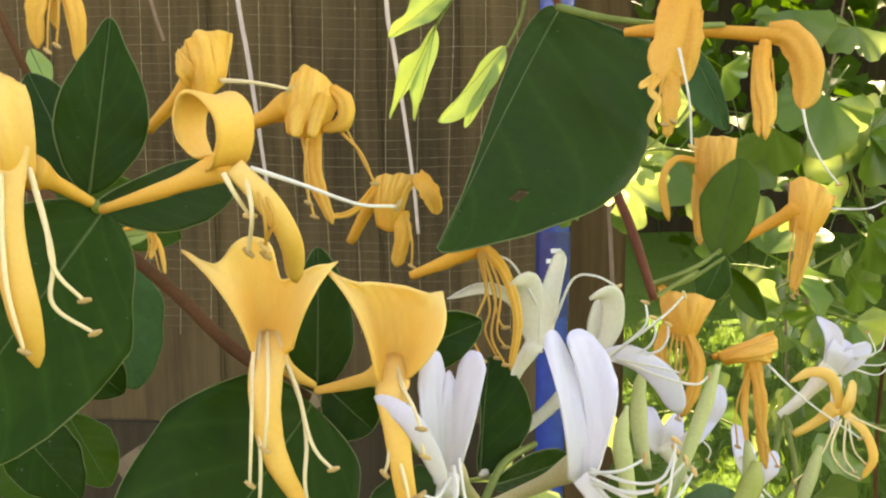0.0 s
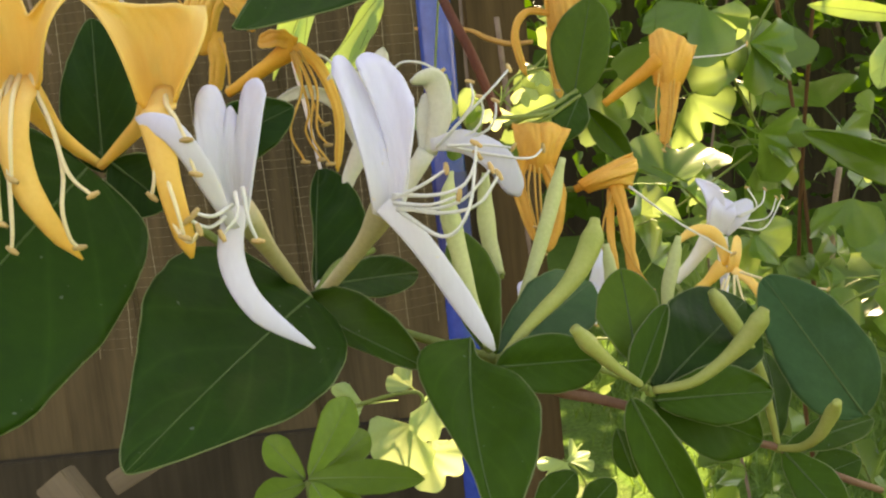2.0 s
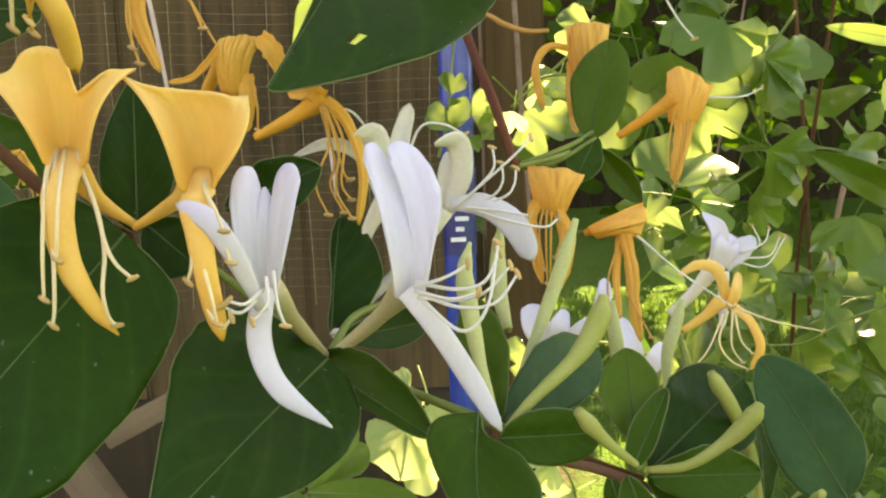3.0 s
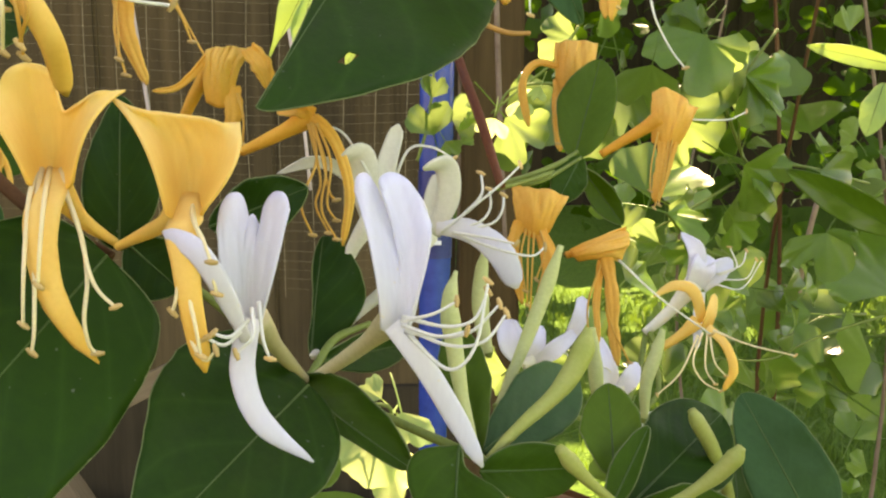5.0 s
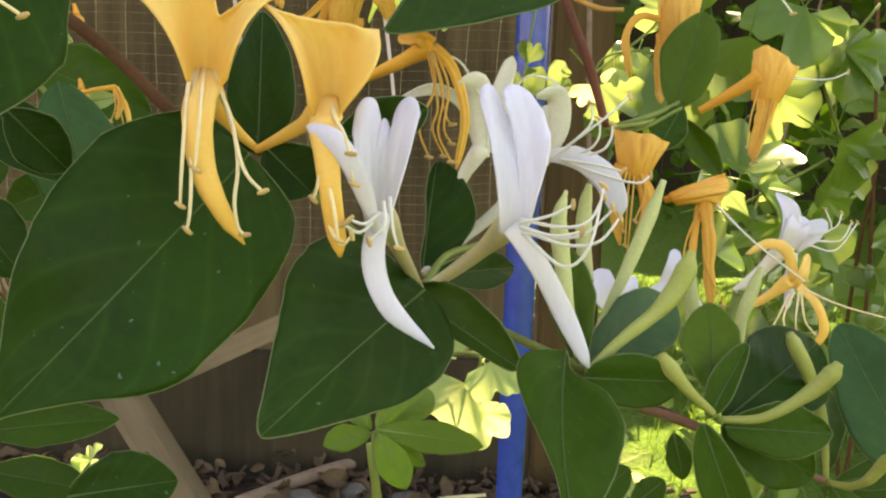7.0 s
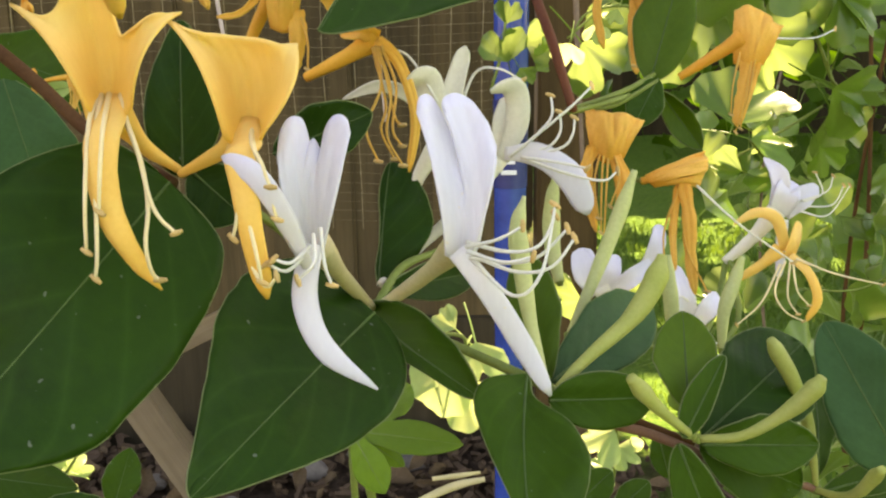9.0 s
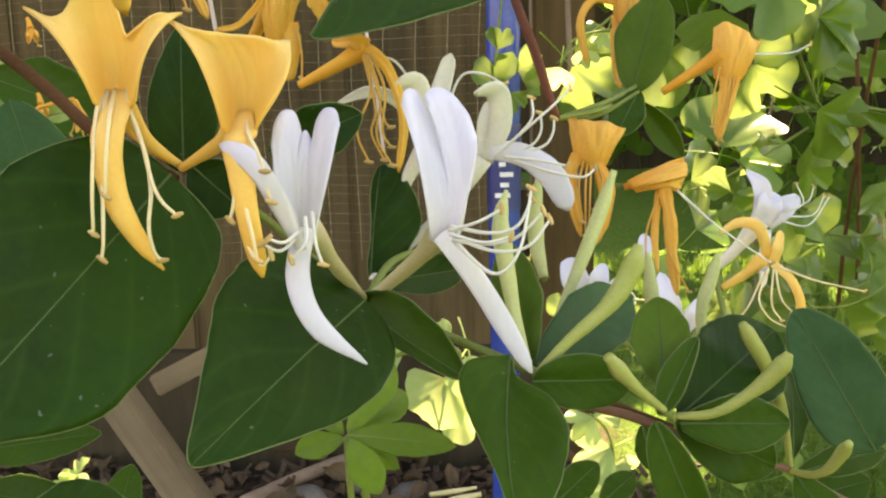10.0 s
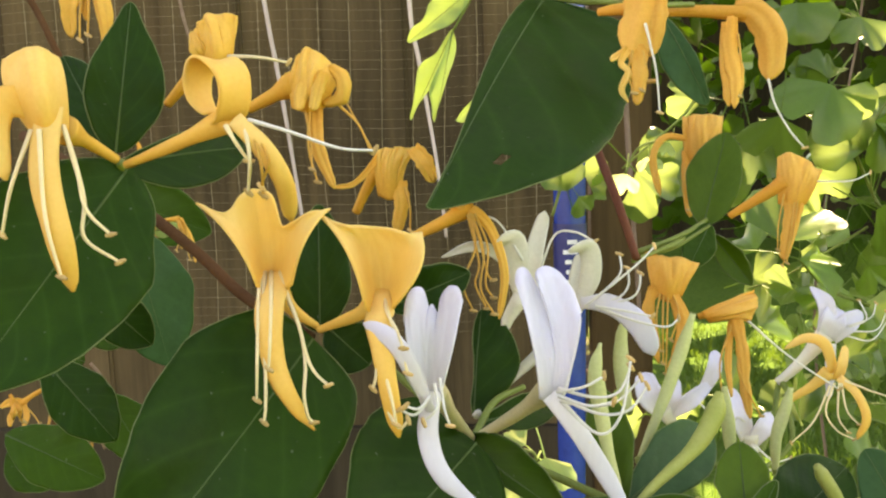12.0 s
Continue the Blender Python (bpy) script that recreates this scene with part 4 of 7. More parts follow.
flower("white honeysuckle flower with paired lobes and a spreading lower lip", "white", [(-0.0162, 0.1995, 0.4721), (-0.0059, 0.1847, 0.483), (0.0006, 0.1727, 0.4918)], (0.0011, 0.0015, 0.0027), [
    ("lower_lip", [(-0.0003, 0.1666, 0.4916), (0.0046, 0.1645, 0.4857), (0.0097, 0.167, 0.4766), (0.015, 0.1702, 0.4659)], (0.0029, 0.0034, 0.0035, 0.0022), (0, -1, 0.18), -0.12),
], [
    [(0.0014, 0.1668, 0.493), (0.0078, 0.1615, 0.4927), (0.0123, 0.1605, 0.4939), (0.0149, 0.1631, 0.4979)],
    [(0.0019, 0.1665, 0.4911), (0.0086, 0.16, 0.49), (0.014, 0.159, 0.4909), (0.0177, 0.1615, 0.4947)],
    [(0.0012, 0.1667, 0.4923), (0.006, 0.1628, 0.4943), (0.0099, 0.163, 0.4963)],
    [(0.0023, 0.1653, 0.4904), (0.0084, 0.1585, 0.4866), (0.0125, 0.1579, 0.4904), (0.0148, 0.1623, 0.4997)],
    [(0.0014, 0.1656, 0.4918), (0.0068, 0.1603, 0.4914), (0.0113, 0.1593, 0.4924)],
    [(0.0017, 0.1654, 0.4908), (0.0078, 0.1632, 0.4905), (0.0124, 0.1622, 0.4918), (0.0168, 0.1637, 0.4957)],
], "white_filament", flares=[("upper_lip", [(-0.0021, 0.169, 0.4902), (0.0005, 0.172, 0.4884), (0.0022, 0.169, 0.4904)], [(-0.0034, 0.168, 0.502), (0.0002, 0.1705, 0.497), (0.0031, 0.1705, 0.4971), (0.0055, 0.168, 0.5029)], [(-0.0064, 0.172, 0.5128), (-0.0058, 0.173, 0.5153), (-0.004, 0.174, 0.5148), (-0.0016, 0.1738, 0.5103), (0.001, 0.1724, 0.5023), (-0.0009, 0.171, 0.5102), (-0.0023, 0.1724, 0.5141), (-0.0011, 0.1738, 0.5157), (0.0017, 0.174, 0.5148), (0.0043, 0.173, 0.5117), (0.0058, 0.172, 0.5078)])], tube_color="cream_tube")
flower("cream honeysuckle flower turning back its lobes", "cream", [(-0.017, 0.2158, 0.4723), (-0.0136, 0.2247, 0.4779), (-0.0101, 0.2266, 0.4911), (-0.0051, 0.2258, 0.5001)], (0.0009, 0.0011, 0.0014, 0.0022), [
    ("petal_lobe", [(-0.0061, 0.2285, 0.5043), (-0.011, 0.2276, 0.5104), (-0.0171, 0.2261, 0.5126), (-0.025, 0.227, 0.5099)], (0.0024, 0.0028, 0.0026, 0.0010), (0, -1, 0.18), 0.12),
    ("upper_lip", [(-0.0049, 0.2264, 0.4975), (-0.006, 0.2268, 0.5064), (-0.0071, 0.225, 0.5138), (-0.0109, 0.2212, 0.5145)], (0.0030, 0.0060, 0.0062, 0.0040), (0, -1, 0.18), -0.15),
    ("petal_lobe", [(-0.003, 0.2265, 0.4987), (-0.0019, 0.2273, 0.5101), (0.0011, 0.2308, 0.5205)], (0.0030, 0.0044, 0.0032), (0, -1, 0.18), 0.12),
], [
    [(-0.001, 0.2245, 0.5052), (0.0029, 0.2229, 0.5152), (0.0078, 0.2218, 0.5162), (0.0127, 0.2223, 0.5137)],
    [(-0.0047, 0.2252, 0.509), (-0.0107, 0.2248, 0.5188), (-0.0169, 0.2263, 0.5203)],
], "white_filament", tube_color="cream")
flower("cream and white honeysuckle flower with a lilac-white lower lip", "cream", [(-0.0165, 0.2158, 0.4725), (-0.0097, 0.2245, 0.4779), (-0.0007, 0.2255, 0.486), (0.0079, 0.223, 0.4975)], (0.0009, 0.0012, 0.0015, 0.0021), [
    ("upper_lip", [(0.0087, 0.2239, 0.497), (0.0117, 0.223, 0.5052), (0.0109, 0.2211, 0.5122), (0.0061, 0.2172, 0.5123)], (0.0026, 0.0048, 0.0050, 0.0030), (0, -1, 0.18), -0.15),
    ("petal_lobe", [(0.0077, 0.225, 0.4975), (0.0085, 0.2261, 0.505), (0.0099, 0.2279, 0.5099)], (0.0026, 0.0036, 0.0028), (0, -1, 0.18), 0.1),
    ("lower_lip", [(0.0091, 0.2211, 0.4989), (0.0158, 0.2179, 0.499), (0.0221, 0.215, 0.4948), (0.026, 0.2167, 0.4868)], (0.0026, 0.0048, 0.0058, 0.0044), (0, -1, 0.18), -0.12, "white"),
], [
    [(0.0112, 0.2201, 0.499), (0.016, 0.2176, 0.5038), (0.0184, 0.217, 0.5071), (0.0183, 0.2187, 0.511)],
    [(0.0119, 0.22, 0.4988), (0.0178, 0.2171, 0.5008), (0.0201, 0.2165, 0.5039), (0.0201, 0.2181, 0.5077)],
    [(0.0125, 0.2199, 0.4985), (0.0201, 0.216, 0.5006), (0.0224, 0.2153, 0.5033), (0.023, 0.2168, 0.5066)],
    [(0.01, 0.22, 0.4983), (0.0172, 0.2167, 0.5047), (0.0226, 0.2162, 0.5093), (0.0264, 0.2177, 0.5128)],
    [(0.013, 0.2189, 0.4982), (0.0205, 0.2142, 0.496), (0.0282, 0.2127, 0.4945), (0.0314, 0.2139, 0.4961)],
    [(0.0124, 0.2189, 0.4984), (0.0194, 0.2146, 0.498), (0.0253, 0.2132, 0.4969)],
], "white_filament", tube_color="cream")

# golden flowers behind them
flower("golden spent honeysuckle flower with long hanging stamens", "gold", [(-0.0334, 0.233, 0.5142), (-0.0248, 0.2293, 0.5183), (-0.0172, 0.2277, 0.5225)], (0.0011, 0.0016, 0.0025), [
    ("upper_lip", [(-0.017, 0.2277, 0.5227), (-0.0204, 0.225, 0.524), (-0.025, 0.2281, 0.5238)], (0.0026, 0.0036, 0.0026), (0, -1, 0.18), 0.2, "orange"),
    ("lower_lip", [(-0.0171, 0.2256, 0.522), (-0.0124, 0.2226, 0.5172), (-0.0093, 0.2199, 0.507), (-0.0108, 0.2202, 0.4954)], (0.0026, 0.0024, 0.0020, 0.0014), (0, -1, 0.18), -0.2),
], [
    [(-0.0174, 0.2244, 0.521), (-0.0161, 0.2201, 0.5132), (-0.0192, 0.2179, 0.5049), (-0.017, 0.2178, 0.4981)],
    [(-0.0168, 0.2243, 0.5206), (-0.0141, 0.2198, 0.512), (-0.015, 0.2176, 0.5036), (-0.0119, 0.2175, 0.4972)],
    [(-0.0162, 0.2243, 0.5209), (-0.0131, 0.22, 0.5132), (-0.0138, 0.2177, 0.5048), (-0.012, 0.2181, 0.5011)],
    [(-0.017, 0.2244, 0.5208), (-0.0152, 0.2204, 0.5156), (-0.0134, 0.2191, 0.5071), (-0.012, 0.2187, 0.5053)],
    [(-0.018, 0.2244, 0.5208), (-0.0154, 0.2215, 0.5094), (-0.0164, 0.2207, 0.504), (-0.0137, 0.2197, 0.4982)],
], "gold_filament")
flower("golden honeysuckle flower with a folded lip and a thin arched lobe", "gold", [(-0.0498, 0.2505, 0.5194), (-0.0456, 0.2485, 0.527), (-0.0407, 0.2463, 0.5336)], (0.0012, 0.0015, 0.0027), [
    ("petal_lobe", [(-0.0326, 0.2425, 0.5368), (-0.0295, 0.24, 0.533), (-0.0276, 0.241, 0.5276)], (0.0034, 0.0042, 0.0026), (0, -1, 0.18), 0.2),
    ("petal_lobe", [(-0.0419, 0.2425, 0.5348), (-0.0454, 0.2408, 0.5304), (-0.049, 0.2403, 0.5277), (-0.054, 0.241, 0.5271)], (0.0014, 0.0014, 0.0012, 0.0010), (0, -1, 0.18), 0.3),
    ("lower_lip", [(-0.0368, 0.2413, 0.528), (-0.0358, 0.2394, 0.5228), (-0.0377, 0.2413, 0.5149)], (0.0045, 0.0038, 0.0030), (0, -1, 0.18), -0.2),
], [
    [(-0.035, 0.24, 0.5267), (-0.0336, 0.2381, 0.5215), (-0.0338, 0.2382, 0.5155)],
    [(-0.0422, 0.2474, 0.5334), (-0.0448, 0.2481, 0.5374), (-0.0511, 0.2501, 0.5492)],
], "gold_filament", flares=[("upper_lip", [(-0.0423, 0.2425, 0.5245), (-0.0388, 0.2405, 0.5234), (-0.0357, 0.2425, 0.525)], [(-0.0428, 0.2415, 0.5312), (-0.0386, 0.2395, 0.5318), (-0.0351, 0.2415, 0.531)], [(-0.0424, 0.2445, 0.5364), (-0.0373, 0.2425, 0.537), (-0.0313, 0.2445, 0.5366)])])

# flowers of the upper pair
flower("golden honeysuckle flower curled into a loop", "amber", [(-0.0757, 0.1553, 0.5386), (-0.063, 0.1488, 0.5427), (-0.0535, 0.1449, 0.5462)], (0.0008, 0.0013, 0.0023), [
    ("lower_lip", [(-0.0514, 0.1411, 0.5462), (-0.0464, 0.1397, 0.5412), (-0.0439, 0.1422, 0.5354), (-0.0449, 0.1502, 0.5284)], (0.0027, 0.0032, 0.0030, 0.0026), (0, -1, 0.18), -0.2),
], [
    [(-0.0498, 0.1411, 0.5458), (-0.0485, 0.1384, 0.5399), (-0.0499, 0.1415, 0.5342)],
    ["gold_filament", (-0.0489, 0.1412, 0.5458), (-0.0467, 0.1384, 0.539), (-0.0477, 0.1426, 0.5336)],
    ["white_filament", (-0.0491, 0.1412, 0.5461), (-0.0415, 0.1405, 0.5437), (-0.0344, 0.1417, 0.541), (-0.029, 0.145, 0.5403)],
    [(-0.0528, 0.1408, 0.5453), (-0.0511, 0.1396, 0.5427), (-0.0495, 0.1413, 0.5394)],
    ["gold_filament", (-0.0484, 0.141, 0.5444), (-0.0455, 0.1386, 0.5398), (-0.0475, 0.1408, 0.5351)],
], "filament", rolls=[("upper_lip", (-0.0575, 0.1425, 0.5510), (-0.0534, 0.1479, 0.5515), (0.0052, 0.0051), 168, -322)])
flower("golden honeysuckle flower crumpled at the lip", "gold", [(-0.0792, 0.1896, 0.5496), (-0.0735, 0.1865, 0.5543), (-0.0677, 0.1824, 0.5588)], (0.0010, 0.0013, 0.0024), [
    ("petal_lobe", [(-0.0672, 0.1811, 0.5568), (-0.0685, 0.1785, 0.5602), (-0.0706, 0.182, 0.5639)], (0.0024, 0.0027, 0.0013), (0, -1, 0.18), 0.2),
], [
    [(-0.0627, 0.1795, 0.5585), (-0.0566, 0.1786, 0.5581), (-0.0505, 0.1797, 0.5569)],
], "filament", flares=[("upper_lip", [(-0.0684, 0.1809, 0.5563), (-0.0649, 0.1779, 0.5556), (-0.0628, 0.1814, 0.5578)], [(-0.0698, 0.1816, 0.5612), (-0.0646, 0.1778, 0.5614), (-0.0617, 0.182, 0.5617)], [(-0.07, 0.1821, 0.5642), (-0.0666, 0.1806, 0.5669), (-0.061, 0.1829, 0.5668)])])
flower("dull gold spent honeysuckle flower with a broad folded lip", "gold", [(-0.0701, 0.2219, 0.5483), (-0.0636, 0.2188, 0.551), (-0.0573, 0.2156, 0.5537)], (0.0013, 0.0017, 0.0032), [
    ("petal_lobe", [(-0.0483, 0.214, 0.5573), (-0.0452, 0.2115, 0.5545), (-0.0457, 0.2115, 0.5501), (-0.0503, 0.213, 0.5485)], (0.0024, 0.0034, 0.0032, 0.0020), (0.3, -1, 0.18), -0.3),
    ("petal_lobe", [(-0.052, 0.2125, 0.5567), (-0.0545, 0.2105, 0.5521), (-0.0553, 0.2085, 0.5474)], (0.0030, 0.0033, 0.0024), (-0.2, -1, 0.2), -0.2),
    ("petal_lobe", [(-0.0493, 0.2105, 0.556), (-0.0507, 0.209, 0.5517), (-0.0518, 0.2075, 0.5473)], (0.0026, 0.0028, 0.0018), (0.1, -1, 0.2), -0.2),
    ("lower_lip", [(-0.0528, 0.2142, 0.5487), (-0.0519, 0.2119, 0.5388), (-0.0486, 0.2128, 0.5289)], (0.0038, 0.0032, 0.0017), (0, -1, 0.18), -0.2, "orange"),
], [
    [(-0.0533, 0.2121, 0.548), (-0.0536, 0.2098, 0.539), (-0.0519, 0.2098, 0.5308)],
    [(-0.0467, 0.2136, 0.5483), (-0.0423, 0.2133, 0.5437), (-0.0397, 0.2136, 0.5373)],
    [(-0.0544, 0.2119, 0.5474), (-0.0531, 0.21, 0.5403), (-0.0529, 0.2091, 0.5338)],
], "gold_filament", flares=[("upper_lip", [(-0.0579, 0.2147, 0.5479), (-0.0537, 0.2118, 0.547), (-0.0504, 0.215, 0.548)], [(-0.058, 0.214, 0.5537), (-0.0521, 0.21, 0.5544), (-0.0473, 0.214, 0.5528)], [(-0.0566, 0.2165, 0.5603), (-0.0541, 0.2152, 0.5617), (-0.0517, 0.214, 0.561), (-0.0486, 0.2152, 0.5581), (-0.0466, 0.2165, 0.556)])])
flower("amber-yellow honeysuckle flower with a broad hood", "amber", [(-0.0783, 0.1573, 0.5396), (-0.0804, 0.1505, 0.543), (-0.082, 0.1447, 0.5455)], (0.0009, 0.0012, 0.0027), [
    ("petal_lobe", [(-0.085, 0.1429, 0.5493), (-0.0892, 0.1397, 0.5503), (-0.0901, 0.137, 0.5458), (-0.0889, 0.1369, 0.5375)], (0.0046, 0.0053, 0.0053, 0.0030), (0, -1, 0.18), -0.1),
    ("lower_lip", [(-0.0826, 0.1411, 0.5492), (-0.0819, 0.1357, 0.5392), (-0.0787, 0.1324, 0.5285), (-0.0778, 0.1342, 0.5194)], (0.0046, 0.0050, 0.0044, 0.0026), (0, -1, 0.18), -0.2),
], [
    [(-0.0802, 0.1408, 0.5461), (-0.0768, 0.1371, 0.539), (-0.0751, 0.1353, 0.5327), (-0.0716, 0.136, 0.5283)],
    [(-0.0797, 0.1406, 0.5445), (-0.0758, 0.1365, 0.5344), (-0.0754, 0.1346, 0.5281), (-0.0702, 0.1355, 0.5238)],
    [(-0.085, 0.1394, 0.5456), (-0.087, 0.1349, 0.5367), (-0.0892, 0.1347, 0.5289)],
    [(-0.0828, 0.1375, 0.5456), (-0.0803, 0.1318, 0.5322), (-0.0784, 0.1316, 0.5222)],
], "filament", flares=[("upper_lip", [(-0.0867, 0.1432, 0.5451), (-0.0827, 0.1403, 0.5438), (-0.0808, 0.1437, 0.5449)], [(-0.0909, 0.1438, 0.5518), (-0.0821, 0.1374, 0.5519), (-0.0809, 0.1446, 0.5515)], [(-0.0914, 0.1446, 0.5575), (-0.0848, 0.1423, 0.5592), (-0.0821, 0.1453, 0.5575)])])
flower("golden spent honeysuckle flower hanging in strips", "gold", [(-0.1057, 0.2167, 0.5939), (-0.1041, 0.2126, 0.5866), (-0.1028, 0.2085, 0.5794)], (0.0009, 0.0014, 0.0023), [
    ("upper_lip", [(-0.1035, 0.2086, 0.5805), (-0.1053, 0.2044, 0.5736), (-0.1058, 0.2051, 0.5653)], (0.0036, 0.0042, 0.0022), (0, -1, 0.18), 0.2),
    ("lower_lip", [(-0.1014, 0.2087, 0.5805), (-0.0977, 0.2044, 0.5713), (-0.0976, 0.205, 0.5623)], (0.0036, 0.0036, 0.0020), (0, -1, 0.18), -0.2),
    ("petal_lobe", [(-0.1032, 0.2097, 0.5807), (-0.1031, 0.2078, 0.5749), (-0.1028, 0.2069, 0.5693)], (0.0027, 0.0027, 0.0013), (0, -1, 0.18), 0.2),
], [
    [(-0.1017, 0.2065, 0.5792), (-0.1005, 0.2034, 0.5724), (-0.1013, 0.2034, 0.5658)],
    [(-0.1022, 0.2064, 0.5792), (-0.1025, 0.2032, 0.5713), (-0.1031, 0.2031, 0.5647)],
], "gold_filament")

# orange flowers farther back
flower("orange honeysuckle flower with a folded lip, hanging", "orange", [(0.0339, 0.2955, 0.5005), (0.0377, 0.2927, 0.4964), (0.0401, 0.2866, 0.49)], (0.0011, 0.0016, 0.0032), [
    ("petal_lobe", [(0.0345, 0.2809, 0.4916), (0.0324, 0.2788, 0.484), (0.0354, 0.2784, 0.4689)], (0.0033, 0.0033, 0.0020), (0, -1, 0.18), -0.2),
    ("lower_lip", [(0.0397, 0.2805, 0.49), (0.0424, 0.2771, 0.4817), (0.041, 0.2758, 0.4732), (0.0384, 0.2769, 0.4663)], (0.0038, 0.0041, 0.0036, 0.0023), (0, -1, 0.18), -0.2),
], [
    [(0.037, 0.2795, 0.4894), (0.0363, 0.2762, 0.4811), (0.0363, 0.2754, 0.4694)],
    [(0.0383, 0.2795, 0.4893), (0.0376, 0.2762, 0.4811), (0.037, 0.2749, 0.4663)],
    [(0.0399, 0.2794, 0.4893), (0.041, 0.2765, 0.4842), (0.0386, 0.2754, 0.4765)],
    [(0.0361, 0.2796, 0.4898), (0.0345, 0.2765, 0.4827), (0.0356, 0.275, 0.4734)],
], "gold_filament", flares=[("upper_lip", [(0.0343, 0.2826, 0.4895), (0.0381, 0.2801, 0.4872), (0.0428, 0.2822, 0.4884)], [(0.033, 0.2826, 0.4954), (0.0389, 0.2782, 0.4944), (0.0453, 0.2819, 0.4937)], [(0.0328, 0.2855, 0.501), (0.037, 0.2823, 0.5006), (0.0426, 0.282, 0.5001), (0.0484, 0.2845, 0.4977)])])
flower("orange trumpet honeysuckle flower with a long drooping lip", "orange", [(0.048, 0.284, 0.4816), (0.0557, 0.2821, 0.4841), (0.0596, 0.2813, 0.4857)], (0.0010, 0.0016, 0.0021), [
    ("lower_lip", [(0.058, 0.2778, 0.4828), (0.0593, 0.2743, 0.4732), (0.0598, 0.2738, 0.4637), (0.0615, 0.274, 0.4526)], (0.0036, 0.0034, 0.0031, 0.0020), (0, -1, 0.18), -0.2),
    ("petal_lobe", [(0.0569, 0.2786, 0.4811), (0.0551, 0.2749, 0.4699), (0.056, 0.2742, 0.4592)], (0.0018, 0.0019, 0.0010), (0, -1, 0.18), -0.2),
], [
    [(0.057, 0.2776, 0.4812), (0.0527, 0.274, 0.4701), (0.0533, 0.2733, 0.4591)],
    [(0.0583, 0.2776, 0.4812), (0.0582, 0.2733, 0.467), (0.0642, 0.2721, 0.454)],
    ["white_filament", (0.0614, 0.2775, 0.4815), (0.0723, 0.2746, 0.4716), (0.0878, 0.2765, 0.4606)],
], "gold_filament", flares=[("upper_lip", [(0.0483, 0.2803, 0.4838), (0.0494, 0.279, 0.4821), (0.0508, 0.2797, 0.4807)], [(0.055, 0.2796, 0.487), (0.0557, 0.2752, 0.4849), (0.058, 0.2786, 0.4817)], [(0.0638, 0.2818, 0.4901), (0.0642, 0.2782, 0.4867), (0.0621, 0.2803, 0.4801)])])
flower("orange honeysuckle flower with pleated lobes and hanging stamens", "orange", [(0.0716, 0.3564, 0.5037), (0.0786, 0.3549, 0.5083), (0.0851, 0.3535, 0.5126), (0.0907, 0.352, 0.5166)], (0.0013, 0.0017, 0.0022, 0.0030), [
    ("lower_lip", [(0.0926, 0.351, 0.5114), (0.0908, 0.3473, 0.5004), (0.0891, 0.3475, 0.4883)], (0.0050, 0.0047, 0.0035), (0, -1, 0.18), -0.2),
    ("petal_lobe", [(0.0958, 0.351, 0.5086), (0.0932, 0.348, 0.5003), (0.0911, 0.348, 0.4915)], (0.0026, 0.0024, 0.0014), (0, -1, 0.18), -0.2),
], [
    [(0.0897, 0.3502, 0.5119), (0.087, 0.3466, 0.5014), (0.0867, 0.3462, 0.4923)],
    [(0.0935, 0.3499, 0.5107), (0.0912, 0.346, 0.4985), (0.0898, 0.3454, 0.4877)],
    ["white_filament", (0.1017, 0.3515, 0.5161), (0.1131, 0.3501, 0.5162), (0.1201, 0.3513, 0.5188)],
    [(0.0947, 0.3498, 0.5107), (0.0916, 0.3457, 0.4966), (0.0882, 0.3453, 0.4866)],
], "gold_filament", flares=[("upper_lip", [(0.0885, 0.3532, 0.5082), (0.0921, 0.3497, 0.5072), (0.0978, 0.3524, 0.5077)], [(0.0877, 0.3523, 0.5172), (0.0937, 0.3489, 0.5165), (0.1012, 0.3513, 0.5151)], [(0.0887, 0.3554, 0.5249), (0.0901, 0.3536, 0.5263), (0.0926, 0.3525, 0.5266), (0.0975, 0.3528, 0.5245), (0.1009, 0.3534, 0.5213), (0.1039, 0.3541, 0.5201)])])
flower("orange honeysuckle flower behind a leaf with an arched lobe", "orange", [(0.0597, 0.3394, 0.5275), (0.0592, 0.3383, 0.5201), (0.058, 0.3328, 0.5111)], (0.0026, 0.0018, 0.0013), [
    ("petal_lobe", [(0.0532, 0.3324, 0.5333), (0.0449, 0.3308, 0.5344), (0.0405, 0.3289, 0.5277), (0.0427, 0.3288, 0.5147)], (0.0016, 0.0019, 0.0026, 0.0018), (0, -1, 0.18), -0.2),
    ("lower_lip", [(0.053, 0.3328, 0.5294), (0.0519, 0.3301, 0.5185), (0.053, 0.3293, 0.5069)], (0.0038, 0.0032, 0.0024), (0, -1, 0.18), -0.2),
], [
    [(0.0516, 0.331, 0.5239), (0.0506, 0.3286, 0.515), (0.0519, 0.3277, 0.5095)],
], "gold_filament", flares=[("upper_lip", [(0.052, 0.3333, 0.5258), (0.0563, 0.3306, 0.5225), (0.0623, 0.3331, 0.5265)], [(0.0511, 0.3326, 0.5344), (0.056, 0.3293, 0.5336), (0.0639, 0.3323, 0.535)], [(0.0515, 0.3356, 0.5407), (0.0565, 0.3326, 0.5417), (0.0654, 0.3352, 0.5409)])])
